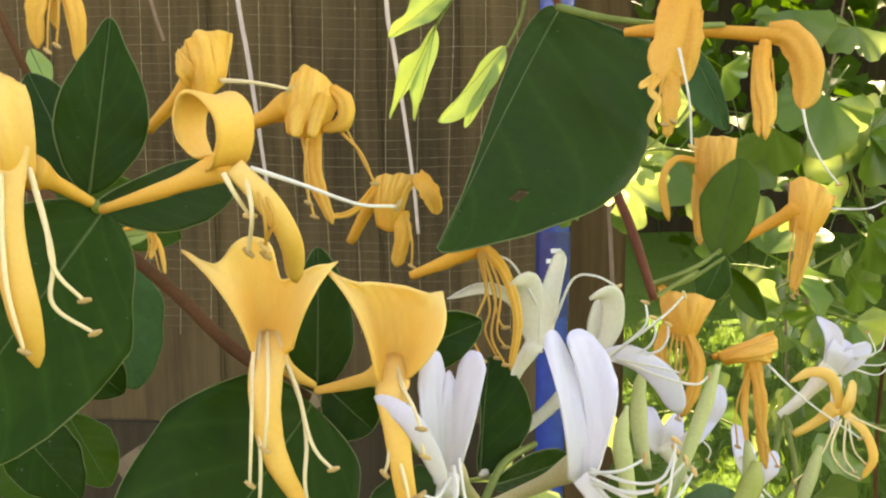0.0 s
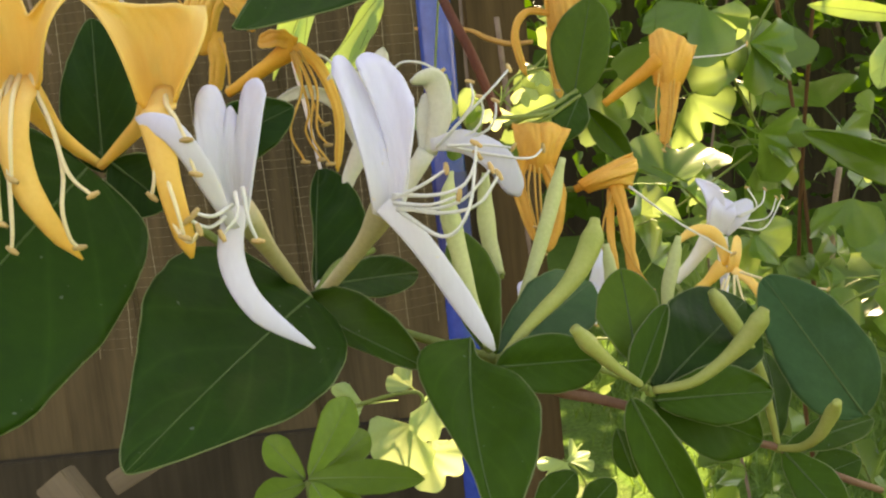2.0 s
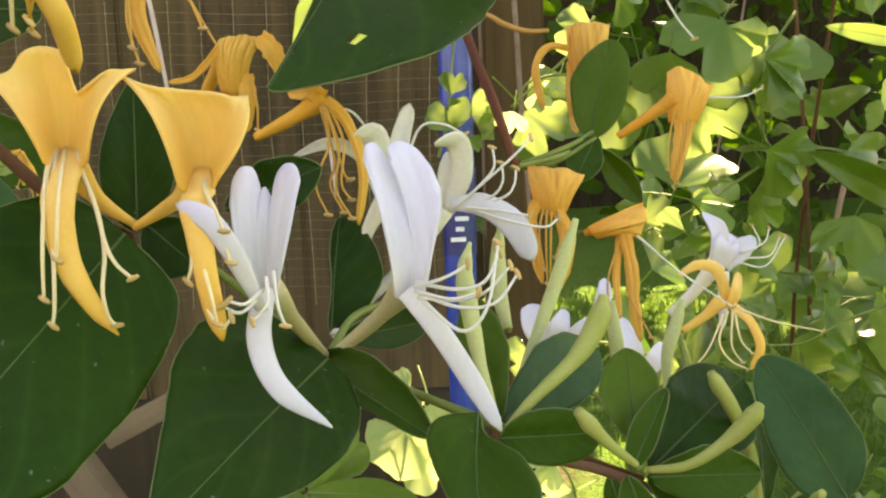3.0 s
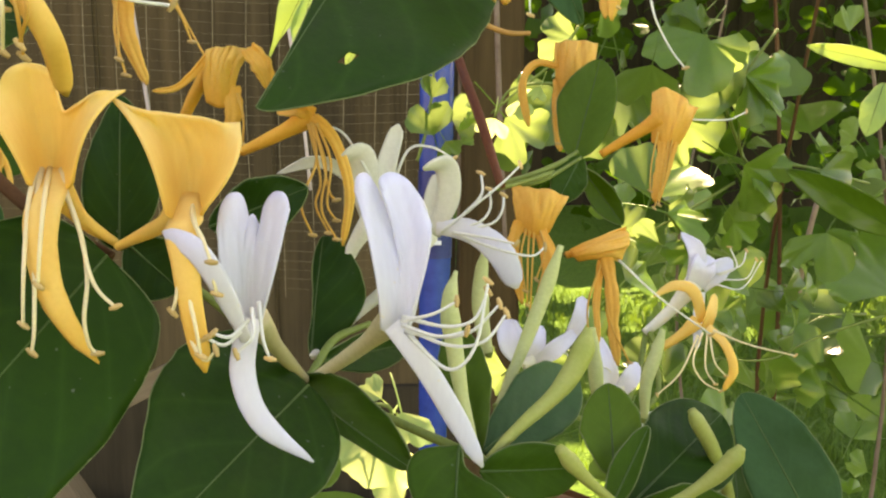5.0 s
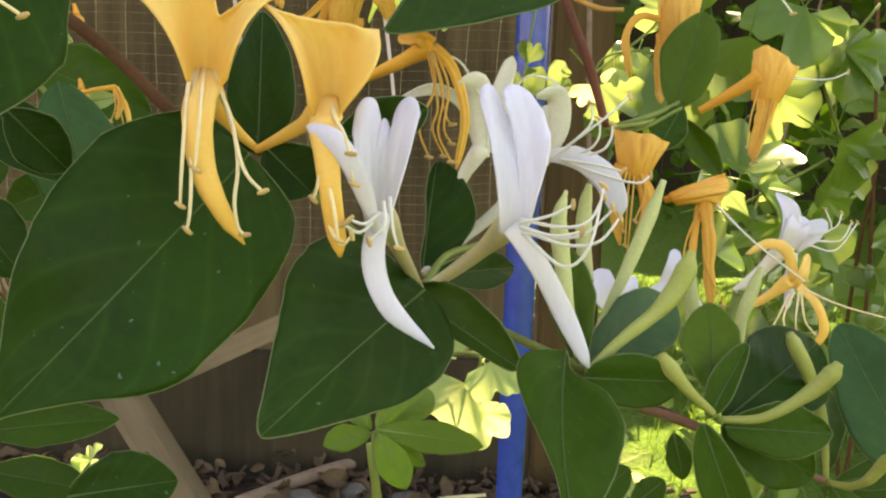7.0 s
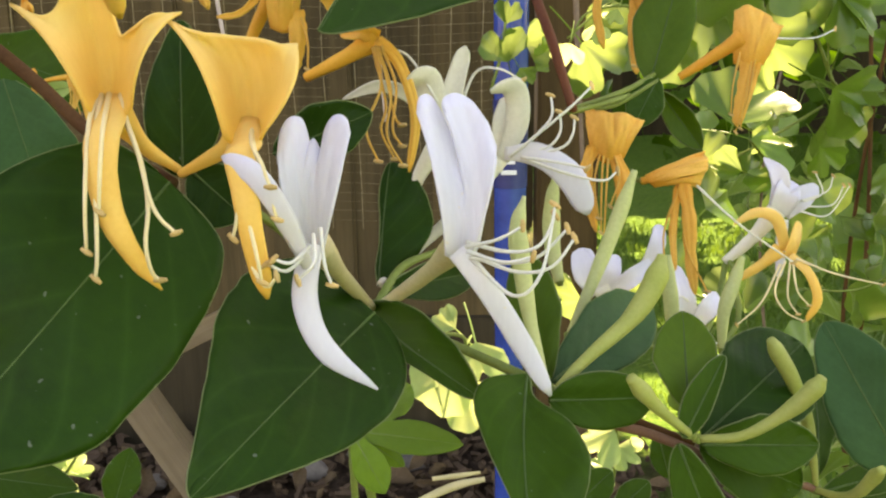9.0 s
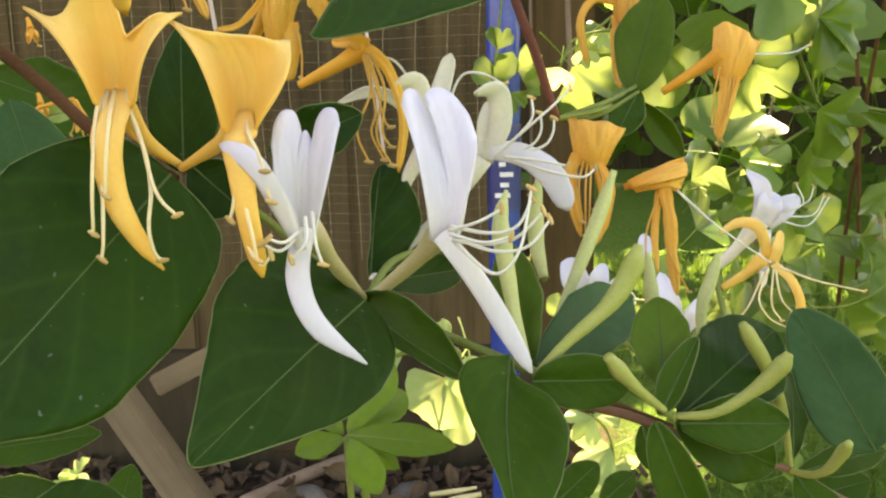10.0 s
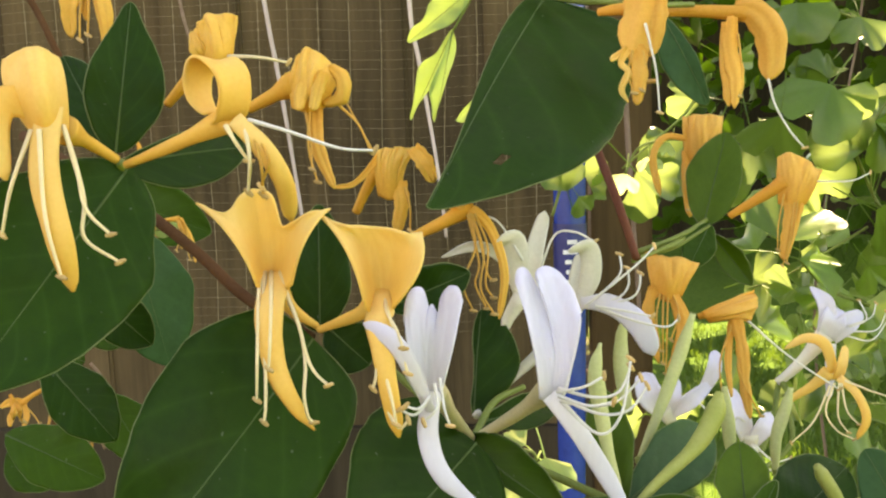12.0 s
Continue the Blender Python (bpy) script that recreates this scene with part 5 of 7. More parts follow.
flower("orange withered honeysuckle flower hanging in ragged strips", "orange", [(0.0158, 0.2415, 0.5695), (0.0198, 0.2388, 0.5697), (0.0244, 0.236, 0.5696)], (0.0011, 0.0015, 0.0020), [
    ("upper_lip", [(0.0281, 0.238, 0.5799), (0.0266, 0.2347, 0.5715), (0.0247, 0.2327, 0.5639), (0.0229, 0.232, 0.5581)], (0.0080, 0.0104, 0.0094, 0.0062), (0, -1, 0.18), -0.25),
    ("petal_lobe", [(0.0299, 0.236, 0.5742), (0.0291, 0.233, 0.5658), (0.0274, 0.233, 0.5577)], (0.0046, 0.0046, 0.0034), (0, -1, 0.18), -0.25),
    ("lower_lip", [(0.0243, 0.232, 0.5605), (0.0246, 0.23, 0.5537), (0.024, 0.2305, 0.5461)], (0.0044, 0.0040, 0.0022), (0, -1, 0.18), -0.25),
    ("petal_lobe", [(0.0221, 0.232, 0.5599), (0.0201, 0.231, 0.5563), (0.0218, 0.23, 0.554), (0.0202, 0.2305, 0.55), (0.0219, 0.231, 0.5467)], (0.0020, 0.0014, 0.0016, 0.0012, 0.0008), (0, -1, 0.18), 0.3, "amber"),
    ("petal_lobe", [(0.0215, 0.232, 0.5593), (0.0187, 0.2315, 0.5577), (0.0179, 0.231, 0.5569)], (0.0018, 0.0014, 0.0008), (0, -1, 0.18), 0.3, "amber"),
], [
    ["white_filament", (0.0261, 0.231, 0.5655), (0.027, 0.2297, 0.561), (0.0285, 0.2292, 0.5535), (0.0293, 0.2295, 0.544)],
    [(0.0231, 0.231, 0.5592), (0.0219, 0.2303, 0.5538), (0.0231, 0.2295, 0.5489)],
    [(0.0255, 0.231, 0.5591), (0.0259, 0.2303, 0.5536), (0.025, 0.2295, 0.5496)],
], "gold_filament")
flower("orange honeysuckle flower on a long tube bent over", "orange", [(0.0359, 0.2639, 0.5707), (0.0441, 0.2632, 0.5706), (0.0515, 0.2625, 0.5699), (0.0569, 0.2618, 0.5694)], (0.0013, 0.0017, 0.0020, 0.0024), [
    ("upper_lip", [(0.0536, 0.2615, 0.5704), (0.0584, 0.2598, 0.5694), (0.062, 0.258, 0.5636), (0.0627, 0.258, 0.5569), (0.0616, 0.258, 0.5514)], (0.0040, 0.0066, 0.0076, 0.0068, 0.0040), (0, -1, 0.18), -0.2),
    ("petal_lobe", [(0.0538, 0.2625, 0.5716), (0.0601, 0.2608, 0.5701), (0.0646, 0.2602, 0.5643), (0.0654, 0.2605, 0.5561)], (0.0030, 0.0050, 0.0044, 0.0024), (0, -1, 0.18), -0.2),
    ("lower_lip", [(0.0527, 0.26, 0.5685), (0.0517, 0.2577, 0.5602), (0.0533, 0.2567, 0.552), (0.0528, 0.257, 0.5442)], (0.0028, 0.0040, 0.0044, 0.0020), (0, -1, 0.18), -0.3),
    ("petal_lobe", [(0.0509, 0.26, 0.5671), (0.0503, 0.2583, 0.5596), (0.0511, 0.2577, 0.5491), (0.0515, 0.258, 0.5448)], (0.0020, 0.0024, 0.0022, 0.0012), (0, -1, 0.18), -0.3),
], [
    ["white_filament", (0.0616, 0.257, 0.5517), (0.0632, 0.256, 0.5449), (0.0671, 0.2557, 0.5378), (0.0711, 0.256, 0.5331)],
    [(0.0538, 0.258, 0.5639), (0.0546, 0.2572, 0.5549), (0.0539, 0.2565, 0.5475)],
], "gold_filament")

# white flowers low in the shade
flower("white honeysuckle flower with arching stamens", "white", [(0.0936, 0.3717, 0.436), (0.1021, 0.3707, 0.4443), (0.1107, 0.3691, 0.4557)], (0.0017, 0.0023, 0.0038), [
    ("upper_lip", [(0.1107, 0.369, 0.4548), (0.1105, 0.3679, 0.4674), (0.1056, 0.3721, 0.474)], (0.0067, 0.0064, 0.0020), (0, -1, 0.18), 0.15),
    ("petal_lobe", [(0.1107, 0.3689, 0.4544), (0.1126, 0.366, 0.4617), (0.1148, 0.3696, 0.4662)], (0.0074, 0.0094, 0.0067), (0, -1, 0.18), 0.15),
    ("petal_lobe", [(0.1124, 0.3689, 0.4548), (0.1178, 0.3666, 0.4603), (0.1248, 0.3699, 0.4638)], (0.0067, 0.0081, 0.0044), (0, -1, 0.18), 0.15),
    ("lower_lip", [(0.1122, 0.3666, 0.4527), (0.1113, 0.364, 0.4426), (0.1113, 0.3644, 0.4318)], (0.0037, 0.0037, 0.0024), (0, -1, 0.18), -0.2),
], [
    [(0.1178, 0.3664, 0.4594), (0.126, 0.3647, 0.463), (0.1285, 0.3664, 0.4681)],
    [(0.1195, 0.3661, 0.4574), (0.128, 0.3639, 0.4584), (0.1322, 0.3658, 0.4648)],
    [(0.1178, 0.3659, 0.4557), (0.1265, 0.3634, 0.4548), (0.1343, 0.3657, 0.4648)],
    [(0.1187, 0.3663, 0.459), (0.1245, 0.3647, 0.4624), (0.1223, 0.3668, 0.4694)],
], "white_filament", tube_color="cream")
flower("yellow honeysuckle flower with an arched lip and looping stamens", "yellow", [(0.0956, 0.3609, 0.4325), (0.103, 0.3595, 0.4378), (0.1088, 0.3573, 0.4441)], (0.0014, 0.0018, 0.0028), [
    ("upper_lip", [(0.1108, 0.3572, 0.4441), (0.1065, 0.355, 0.4551), (0.0997, 0.3556, 0.4575), (0.0927, 0.3581, 0.453)], (0.0036, 0.0040, 0.0034, 0.0016), (0, -1, 0.18), -0.2, "yellow"),
    ("petal_lobe", [(0.1116, 0.3567, 0.4411), (0.1128, 0.3547, 0.4478), (0.1151, 0.3586, 0.4538)], (0.0036, 0.0038, 0.0026), (0, -1, 0.18), 0.2),
    ("lower_lip", [(0.1118, 0.3549, 0.4425), (0.1176, 0.3518, 0.4369), (0.1207, 0.3503, 0.4279), (0.1179, 0.3521, 0.4196)], (0.0028, 0.0030, 0.0032, 0.0022), (0, -1, 0.18), -0.2),
], [
    [(0.1099, 0.3537, 0.4408), (0.1059, 0.3503, 0.4313), (0.1094, 0.3491, 0.4243), (0.1161, 0.3493, 0.4205)],
    [(0.1115, 0.3536, 0.4408), (0.1103, 0.3498, 0.4292), (0.1138, 0.3488, 0.4232)],
    [(0.1135, 0.3537, 0.4417), (0.1258, 0.3506, 0.4371), (0.1427, 0.3504, 0.433)],
    [(0.1123, 0.3536, 0.4407), (0.1135, 0.35, 0.4312), (0.1175, 0.3491, 0.4262)],
    [(0.1082, 0.3536, 0.4398), (0.1014, 0.3498, 0.4273), (0.0934, 0.3498, 0.4191)],
], "filament")
flower("white honeysuckle flower half hidden by a bud", "white", [(0.054, 0.3453, 0.4213), (0.0494, 0.3416, 0.4286), (0.0445, 0.3379, 0.4368)], (0.0016, 0.0019, 0.0031), [
    ("upper_lip", [(0.0445, 0.3377, 0.4354), (0.0398, 0.3359, 0.4423), (0.0381, 0.3401, 0.4493)], (0.0068, 0.0093, 0.0068), (0, -1, 0.18), 0.15),
    ("petal_lobe", [(0.0459, 0.3377, 0.4358), (0.0475, 0.3356, 0.4422), (0.0501, 0.3394, 0.4472)], (0.0056, 0.0068, 0.0034), (0, -1, 0.18), 0.15),
    ("petal_lobe", [(0.0478, 0.3375, 0.4348), (0.054, 0.3341, 0.4405), (0.0623, 0.3378, 0.4462)], (0.0043, 0.0059, 0.0031), (0, -1, 0.18), 0.15),
    ("lower_lip", [(0.0585, 0.3382, 0.4414), (0.0624, 0.3365, 0.4506), (0.0638, 0.3405, 0.4571)], (0.0037, 0.0053, 0.0037), (0, -1, 0.18), 0.15),
], [
    [(0.0561, 0.3351, 0.4403), (0.0595, 0.3324, 0.4369), (0.0588, 0.3328, 0.4329)],
], "white_filament", tube_color="cream")
flower("white honeysuckle flower low among the leaves", "white", [(0.0773, 0.3409, 0.4109), (0.0769, 0.3382, 0.4189), (0.0754, 0.3355, 0.4278)], (0.0016, 0.0019, 0.0031), [
    ("upper_lip", [(0.0742, 0.3353, 0.4259), (0.0711, 0.3327, 0.4347), (0.0687, 0.3383, 0.444)], (0.0053, 0.0071, 0.0037), (0, -1, 0.18), 0.15),
    ("petal_lobe", [(0.0761, 0.3351, 0.4249), (0.0793, 0.3328, 0.4305), (0.0825, 0.3364, 0.435)], (0.0053, 0.0065, 0.0034), (0, -1, 0.18), 0.15),
], [
    [(0.0732, 0.3333, 0.4325), (0.0702, 0.3317, 0.4349), (0.0688, 0.3325, 0.4328)],
    [(0.0758, 0.332, 0.4248), (0.0821, 0.329, 0.4197), (0.0881, 0.3299, 0.4203)],
    [(0.075, 0.3321, 0.4249), (0.0802, 0.3286, 0.4169), (0.0861, 0.3292, 0.4152)],
], "white_filament", tube_color="cream")

# buds
bud("slender pale green honeysuckle bud", "pale_bud", [(0.0227, 0.2206, 0.4593), (0.0283, 0.2261, 0.4696), (0.034, 0.2318, 0.4816), (0.0383, 0.2354, 0.4927)], (0.0007, 0.0013, 0.0017, 0.0018, 0.0008))
bud("plump curved green honeysuckle bud", "bud", [(0.0171, 0.1856, 0.4607), (0.0233, 0.1882, 0.4661), (0.0317, 0.1929, 0.472), (0.0364, 0.1967, 0.4778), (0.0382, 0.1994, 0.4823)], (0.0007, 0.0011, 0.0015, 0.0021, 0.0023, 0.0010))
bud("pale yellow-green honeysuckle bud with a brown tip", "pale_bud", [(0.0151, 0.1869, 0.4626), (0.0129, 0.1915, 0.4716), (0.0113, 0.1952, 0.4821), (0.0107, 0.1972, 0.4885), (0.012, 0.199, 0.4941)], (0.0009, 0.0012, 0.0017, 0.0020, 0.0015, 0.0004))
bud("pale green honeysuckle bud behind the flowers", "pale_bud", [(0.0215, 0.2302, 0.4687), (0.0201, 0.2334, 0.4761), (0.0201, 0.2359, 0.4852), (0.0209, 0.2367, 0.4911)], (0.0012, 0.0018, 0.0021, 0.0016, 0.0008))
bud("green honeysuckle bud in a cluster", "bud", [(0.0405, 0.1789, 0.4549), (0.0356, 0.1777, 0.4592), (0.0319, 0.1764, 0.4633), (0.029, 0.175, 0.4671)], (0.0007, 0.0009, 0.0012, 0.0016, 0.0010))
bud("plump green honeysuckle bud in a cluster", "bud", [(0.0422, 0.1806, 0.4533), (0.0496, 0.1785, 0.4548), (0.0564, 0.1771, 0.4598), (0.06, 0.1756, 0.4643), (0.0613, 0.175, 0.467)], (0.0007, 0.0009, 0.0011, 0.0016, 0.0017, 0.0009))
bud("long green honeysuckle bud that narrows to its foot", "bud", [(0.0709, 0.2005, 0.4336), (0.0689, 0.1987, 0.4429), (0.0663, 0.1969, 0.4516), (0.0628, 0.1956, 0.4592), (0.0597, 0.1948, 0.4643), (0.058, 0.194, 0.4672)], (0.0006, 0.0008, 0.0013, 0.0014, 0.0016, 0.0016, 0.0009))
bud("pale green honeysuckle bud among the leaves", "pale_bud", [(0.0592, 0.2344, 0.4513), (0.0596, 0.2357, 0.4596), (0.0618, 0.2367, 0.4663), (0.0636, 0.2375, 0.4723)], (0.0009, 0.0014, 0.0017, 0.0015, 0.0007))
bud("pale green honeysuckle bud behind a plump one", "pale_bud", [(0.0489, 0.2391, 0.4532), (0.0485, 0.2402, 0.4601), (0.048, 0.241, 0.4655), (0.0476, 0.242, 0.4716)], (0.0011, 0.0018, 0.0019, 0.0015, 0.0008))
bud("short green honeysuckle bud curved up from a stem", "bud", [(0.0708, 0.2, 0.4334), (0.0727, 0.193, 0.4356), (0.0734, 0.186, 0.4399), (0.0743, 0.182, 0.4448), (0.0741, 0.178, 0.4485)], (0.0006, 0.0008, 0.0009, 0.0012, 0.0014, 0.0008))

# stems
stem("bare reddish-brown honeysuckle stem", "stem_red", [(0.0105, 0.3161, 0.5633), (0.0177, 0.2851, 0.5346), (0.0222, 0.2664, 0.5195), (0.0268, 0.2577, 0.5035)], (0.0013, 0.0013, 0.0013, 0.0011))
stem("brown woody bare honeysuckle stem", "stem_brown", [(-0.1281, 0.2232, 0.5434), (-0.0925, 0.2036, 0.5264), (-0.0781, 0.1981, 0.5169), (-0.0658, 0.1925, 0.5073), (-0.0497, 0.1853, 0.4994)], (0.0014, 0.0014, 0.0013, 0.0013, 0.0011))
stem("green side stem that carries orange flowers", "stem_green", [(0.0257, 0.2577, 0.5032), (0.0341, 0.2776, 0.5026), (0.0441, 0.2976, 0.5028), (0.0544, 0.3088, 0.5053)], (0.0006, 0.0006, 0.0008, 0.0008))
stem("green side stem to the trumpet flower", "stem_green", [(0.0339, 0.2955, 0.5005), (0.0424, 0.2965, 0.4829), (0.0482, 0.285, 0.4815)], (0.0006, 0.0006, 0.0008))
stem("green stem along the leaf pairs", "stem_green", [(-0.0483, 0.1859, 0.5018), (-0.0379, 0.2096, 0.487), (-0.0169, 0.2005, 0.4718), (-0.0006, 0.1969, 0.4651), (0.0169, 0.1894, 0.4594)], (0.0010, 0.0009, 0.0010, 0.0009, 0.0010))
stem("pinkish-brown stem between the bud clusters", "stem_pink", [(0.0169, 0.1894, 0.4594), (0.0266, 0.192, 0.452), (0.0349, 0.192, 0.4495), (0.043, 0.191, 0.4465), (0.0551, 0.194, 0.4399), (0.071, 0.2005, 0.4333), (0.082, 0.203, 0.4259), (0.0935, 0.206, 0.4199)], (0.0008, 0.0009, 0.0010, 0.0009, 0.0008, 0.0008, 0.0008, 0.0007))
stem("green stem between paired leaves", "stem_green", [(-0.0169, 0.2015, 0.4718), (-0.0123, 0.2113, 0.4771), (-0.0052, 0.2204, 0.4783)], (0.0009, 0.0009, 0.0007))
stem("green stem to the upper flowers", "stem_green", [(-0.0792, 0.1612, 0.539), (-0.0795, 0.1664, 0.5329), (-0.0793, 0.1735, 0.5255)], (0.0009, 0.0009, 0.0009))
stem("green stem of low white flowers", "stem_green", [(0.054, 0.3453, 0.4213), (0.0635, 0.3419, 0.414), (0.0773, 0.3409, 0.4109), (0.0937, 0.3508, 0.4189), (0.0928, 0.3585, 0.4357)], (0.0010, 0.0010, 0.0010, 0.0010, 0.0010))
stem("green stem to the white flower pair", "stem_green", [(0.0777, 0.3429, 0.4102), (0.0886, 0.3596, 0.4228), (0.0944, 0.3716, 0.436), (0.096, 0.3609, 0.4325)], (0.0011, 0.0011, 0.0011, 0.0011))
stem("green stem to the upper orange flowers", "stem_green", [(0.0028, 0.2763, 0.5781), (0.0118, 0.2609, 0.5744), (0.0171, 0.2415, 0.572), (0.0285, 0.2459, 0.5712), (0.0423, 0.2608, 0.5722)], (0.0011, 0.0010, 0.0008, 0.0008, 0.0008))
stem("reddish stem above the large leaf", "stem_red", [(0.0151, 0.3138, 0.5428), (0.0113, 0.3169, 0.5632), (0.0051, 0.3093, 0.5811), (0.0004, 0.3124, 0.6024)], (0.0012, 0.0012, 0.0012, 0.0012))

# leaves
leaf("large dark green oval honeysuckle leaf with a pale rim", "leaf", (-0.0472, 0.1736, 0.5018), (-0.0756, 0.1315, 0.4662), 0.0380, (0.6346, -0.6725, 0.3807), fold=0.12, curl=0.03, left=(0.191, 0.255, 0.290, 0.283, 0.244, 0.107, 0.025), right=(0.167, 0.249, 0.309, 0.292, 0.240, 0.119, 0.036))
leaf("broad dark green oval honeysuckle leaf with a pale rim", "leaf", (-0.0158, 0.1877, 0.4749), (-0.0394, 0.1463, 0.4596), 0.0298, (0.4737, -0.5221, 0.7092), fold=0.14, left=(0.126, 0.222, 0.274, 0.258, 0.188, 0.103, 0.040), right=(0.296, 0.359, 0.390, 0.359, 0.235, 0.122, 0.053))
leaf("upright dark green oval honeysuckle leaf with a pale rim", "leaf", (-0.048, 0.1848, 0.5009), (-0.0482, 0.1908, 0.5272), 0.0145, (0.2266, -0.9422, 0.2468), left=(0.096, 0.174, 0.223, 0.215, 0.166, 0.101, 0.046), right=(0.080, 0.169, 0.238, 0.238, 0.200, 0.129, 0.061))
leaf("small dark green oval honeysuckle leaf with a pale rim", "leaf", (-0.046, 0.1829, 0.5022), (-0.0374, 0.1833, 0.4939), 0.0123, (0.2013, -0.967, 0.1564), shape=0.5)
leaf("shaded dark green oval honeysuckle leaf with a pale rim", "leaf", (-0.036, 0.2053, 0.5017), (-0.017, 0.2083, 0.5091), 0.0113, (0.1166, -0.9866, 0.1139), shape=0.45)
leaf("wavy-edged dark green oval honeysuckle leaf with a pale rim", "leaf", (-0.0174, 0.2163, 0.472), (-0.0154, 0.2296, 0.4958), 0.0176, (-0.1506, -0.8398, 0.5216), wave=0.35, left=(0.017, 0.033, 0.018, 0.027, 0.052, 0.052, 0.029), right=(0.096, 0.217, 0.348, 0.394, 0.341, 0.234, 0.118))
leaf("narrow dark green oval honeysuckle leaf with a pale rim", "soft_leaf", (-0.0199, 0.2005, 0.4722), (0.003, 0.1776, 0.4628), 0.0114, (-0.6265, -0.6673, 0.4028), left=(0.054, 0.108, 0.181, 0.203, 0.178, 0.131, 0.069), right=(0.030, 0.060, 0.082, 0.075, 0.061, 0.053, 0.036))
leaf("tilted dark green oval honeysuckle leaf with a pale rim", "leaf", (-0.0154, 0.2059, 0.474), (0.0035, 0.2311, 0.471), 0.0087, (0.7868, -0.558, 0.2639), shape=0.45)
leaf("large hanging dark green oval honeysuckle leaf with a pale rim", "leaf", (0.0036, 0.2847, 0.5781), (-0.0259, 0.2039, 0.5247), 0.0440, (0.4083, -0.6077, 0.6812), hole=(24, 5), fold=0.2, left=(0.253, 0.288, 0.318, 0.319, 0.280, 0.174, 0.061), right=(0.032, 0.051, 0.058, 0.046, 0.025, 0.008, 0.003), bend=0.008)
leaf("downturned dark green oval honeysuckle leaf with a pale rim", "soft_leaf", (0.0116, 0.1786, 0.4664), (0.0125, 0.1527, 0.4416), 0.0188, (-0.1136, -0.6363, 0.7631), fold=0.3, left=(0.013, 0.033, 0.192, 0.256, 0.215, 0.131, 0.060), right=(0.185, 0.253, 0.231, 0.160, 0.086, 0.056, 0.028), bend=0.038)
leaf("shaded dark green oval honeysuckle leaf with a pale rim", "soft_leaf", (0.0158, 0.1827, 0.4599), (0.0356, 0.1893, 0.4578), 0.0152, (0.3895, -0.8955, 0.2155), left=(0.086, 0.172, 0.231, 0.244, 0.209, 0.144, 0.074), right=(0.096, 0.184, 0.238, 0.257, 0.238, 0.179, 0.091))
leaf("bluish dark green oval honeysuckle leaf with a pale rim", "sky_tinted_leaf", (0.0172, 0.1953, 0.4585), (0.0403, 0.2231, 0.4661), 0.0151, (0.4837, -0.5807, 0.6549), shape=0.5)
leaf("mid-green oval honeysuckle leaf", "mid_leaf", (0.0161, 0.1906, 0.4602), (0.0122, 0.2063, 0.482), 0.0100, (-0.1307, -0.8166, 0.5622), shape=0.5)
leaf("mid-green oval honeysuckle leaf in a bud cluster", "mid_leaf", (0.0411, 0.1843, 0.4575), (0.0409, 0.1919, 0.4735), 0.0114, (-0.2123, -0.8844, 0.4156), shape=0.5)
leaf("upright dark oval honeysuckle leaf in a bud cluster", "soft_leaf", (0.0393, 0.1787, 0.4543), (0.0472, 0.185, 0.4673), 0.0098, (-0.1841, -0.883, 0.4318), fold=0.4, left=(0.069, 0.138, 0.181, 0.192, 0.155, 0.113, 0.056), right=(0.050, 0.099, 0.128, 0.118, 0.096, 0.068, 0.034))
leaf("broad dark oval honeysuckle leaf behind buds", "leaf", (0.0443, 0.1862, 0.451), (0.0683, 0.2074, 0.4618), 0.0196, (0.2656, -0.66, 0.7028), shape=0.5)
leaf("dark oval honeysuckle leaf under buds", "soft_leaf", (0.044, 0.1851, 0.4501), (0.0664, 0.1882, 0.4485), 0.0110, (0.1524, -0.9167, 0.3694), shape=0.45)
leaf("dark oval honeysuckle leaf pointing down", "soft_leaf", (0.0388, 0.1806, 0.4523), (0.0478, 0.1766, 0.4296), 0.0111, (-0.2242, -0.923, 0.3129), left=(0.050, 0.099, 0.145, 0.169, 0.165, 0.132, 0.072), right=(0.067, 0.131, 0.173, 0.190, 0.173, 0.116, 0.058))
leaf("bluish-green oval honeysuckle leaf, tilted", "sky_tinted_leaf", (0.0854, 0.1936, 0.4404), (0.0724, 0.2071, 0.4662), 0.0200, (-0.3194, -0.912, 0.2576), left=(0.122, 0.218, 0.255, 0.238, 0.197, 0.139, 0.069), right=(0.111, 0.215, 0.279, 0.270, 0.244, 0.174, 0.084))
leaf("dark oval honeysuckle leaf under a curved bud", "soft_leaf", (0.0721, 0.2, 0.4328), (0.0934, 0.208, 0.4344), 0.0070, (0.1, -0.75, 0.65), shape=0.5)
leaf("dark pointed honeysuckle leaf hanging from a bud cluster", "soft_leaf", (0.0715, 0.199, 0.4328), (0.0796, 0.19, 0.4211), 0.0089, (-0.15, -0.9, 0.4), shape=0.45)
leaf("shaded upright honeysuckle leaf behind a long bud", "soft_leaf", (0.0728, 0.206, 0.4334), (0.0764, 0.222, 0.4473), 0.0073, (0.2, -0.9, 0.35), shape=0.5)
leaf("grey-green oval honeysuckle leaf beside an orange flower", "mid_leaf", (0.0538, 0.3088, 0.5063), (0.0627, 0.3183, 0.5355), 0.0201, (-0.1015, -0.9404, 0.3246), group="small honeysuckle leaves", left=(0.086, 0.172, 0.241, 0.289, 0.241, 0.156, 0.073), right=(0.089, 0.178, 0.236, 0.253, 0.226, 0.178, 0.083))
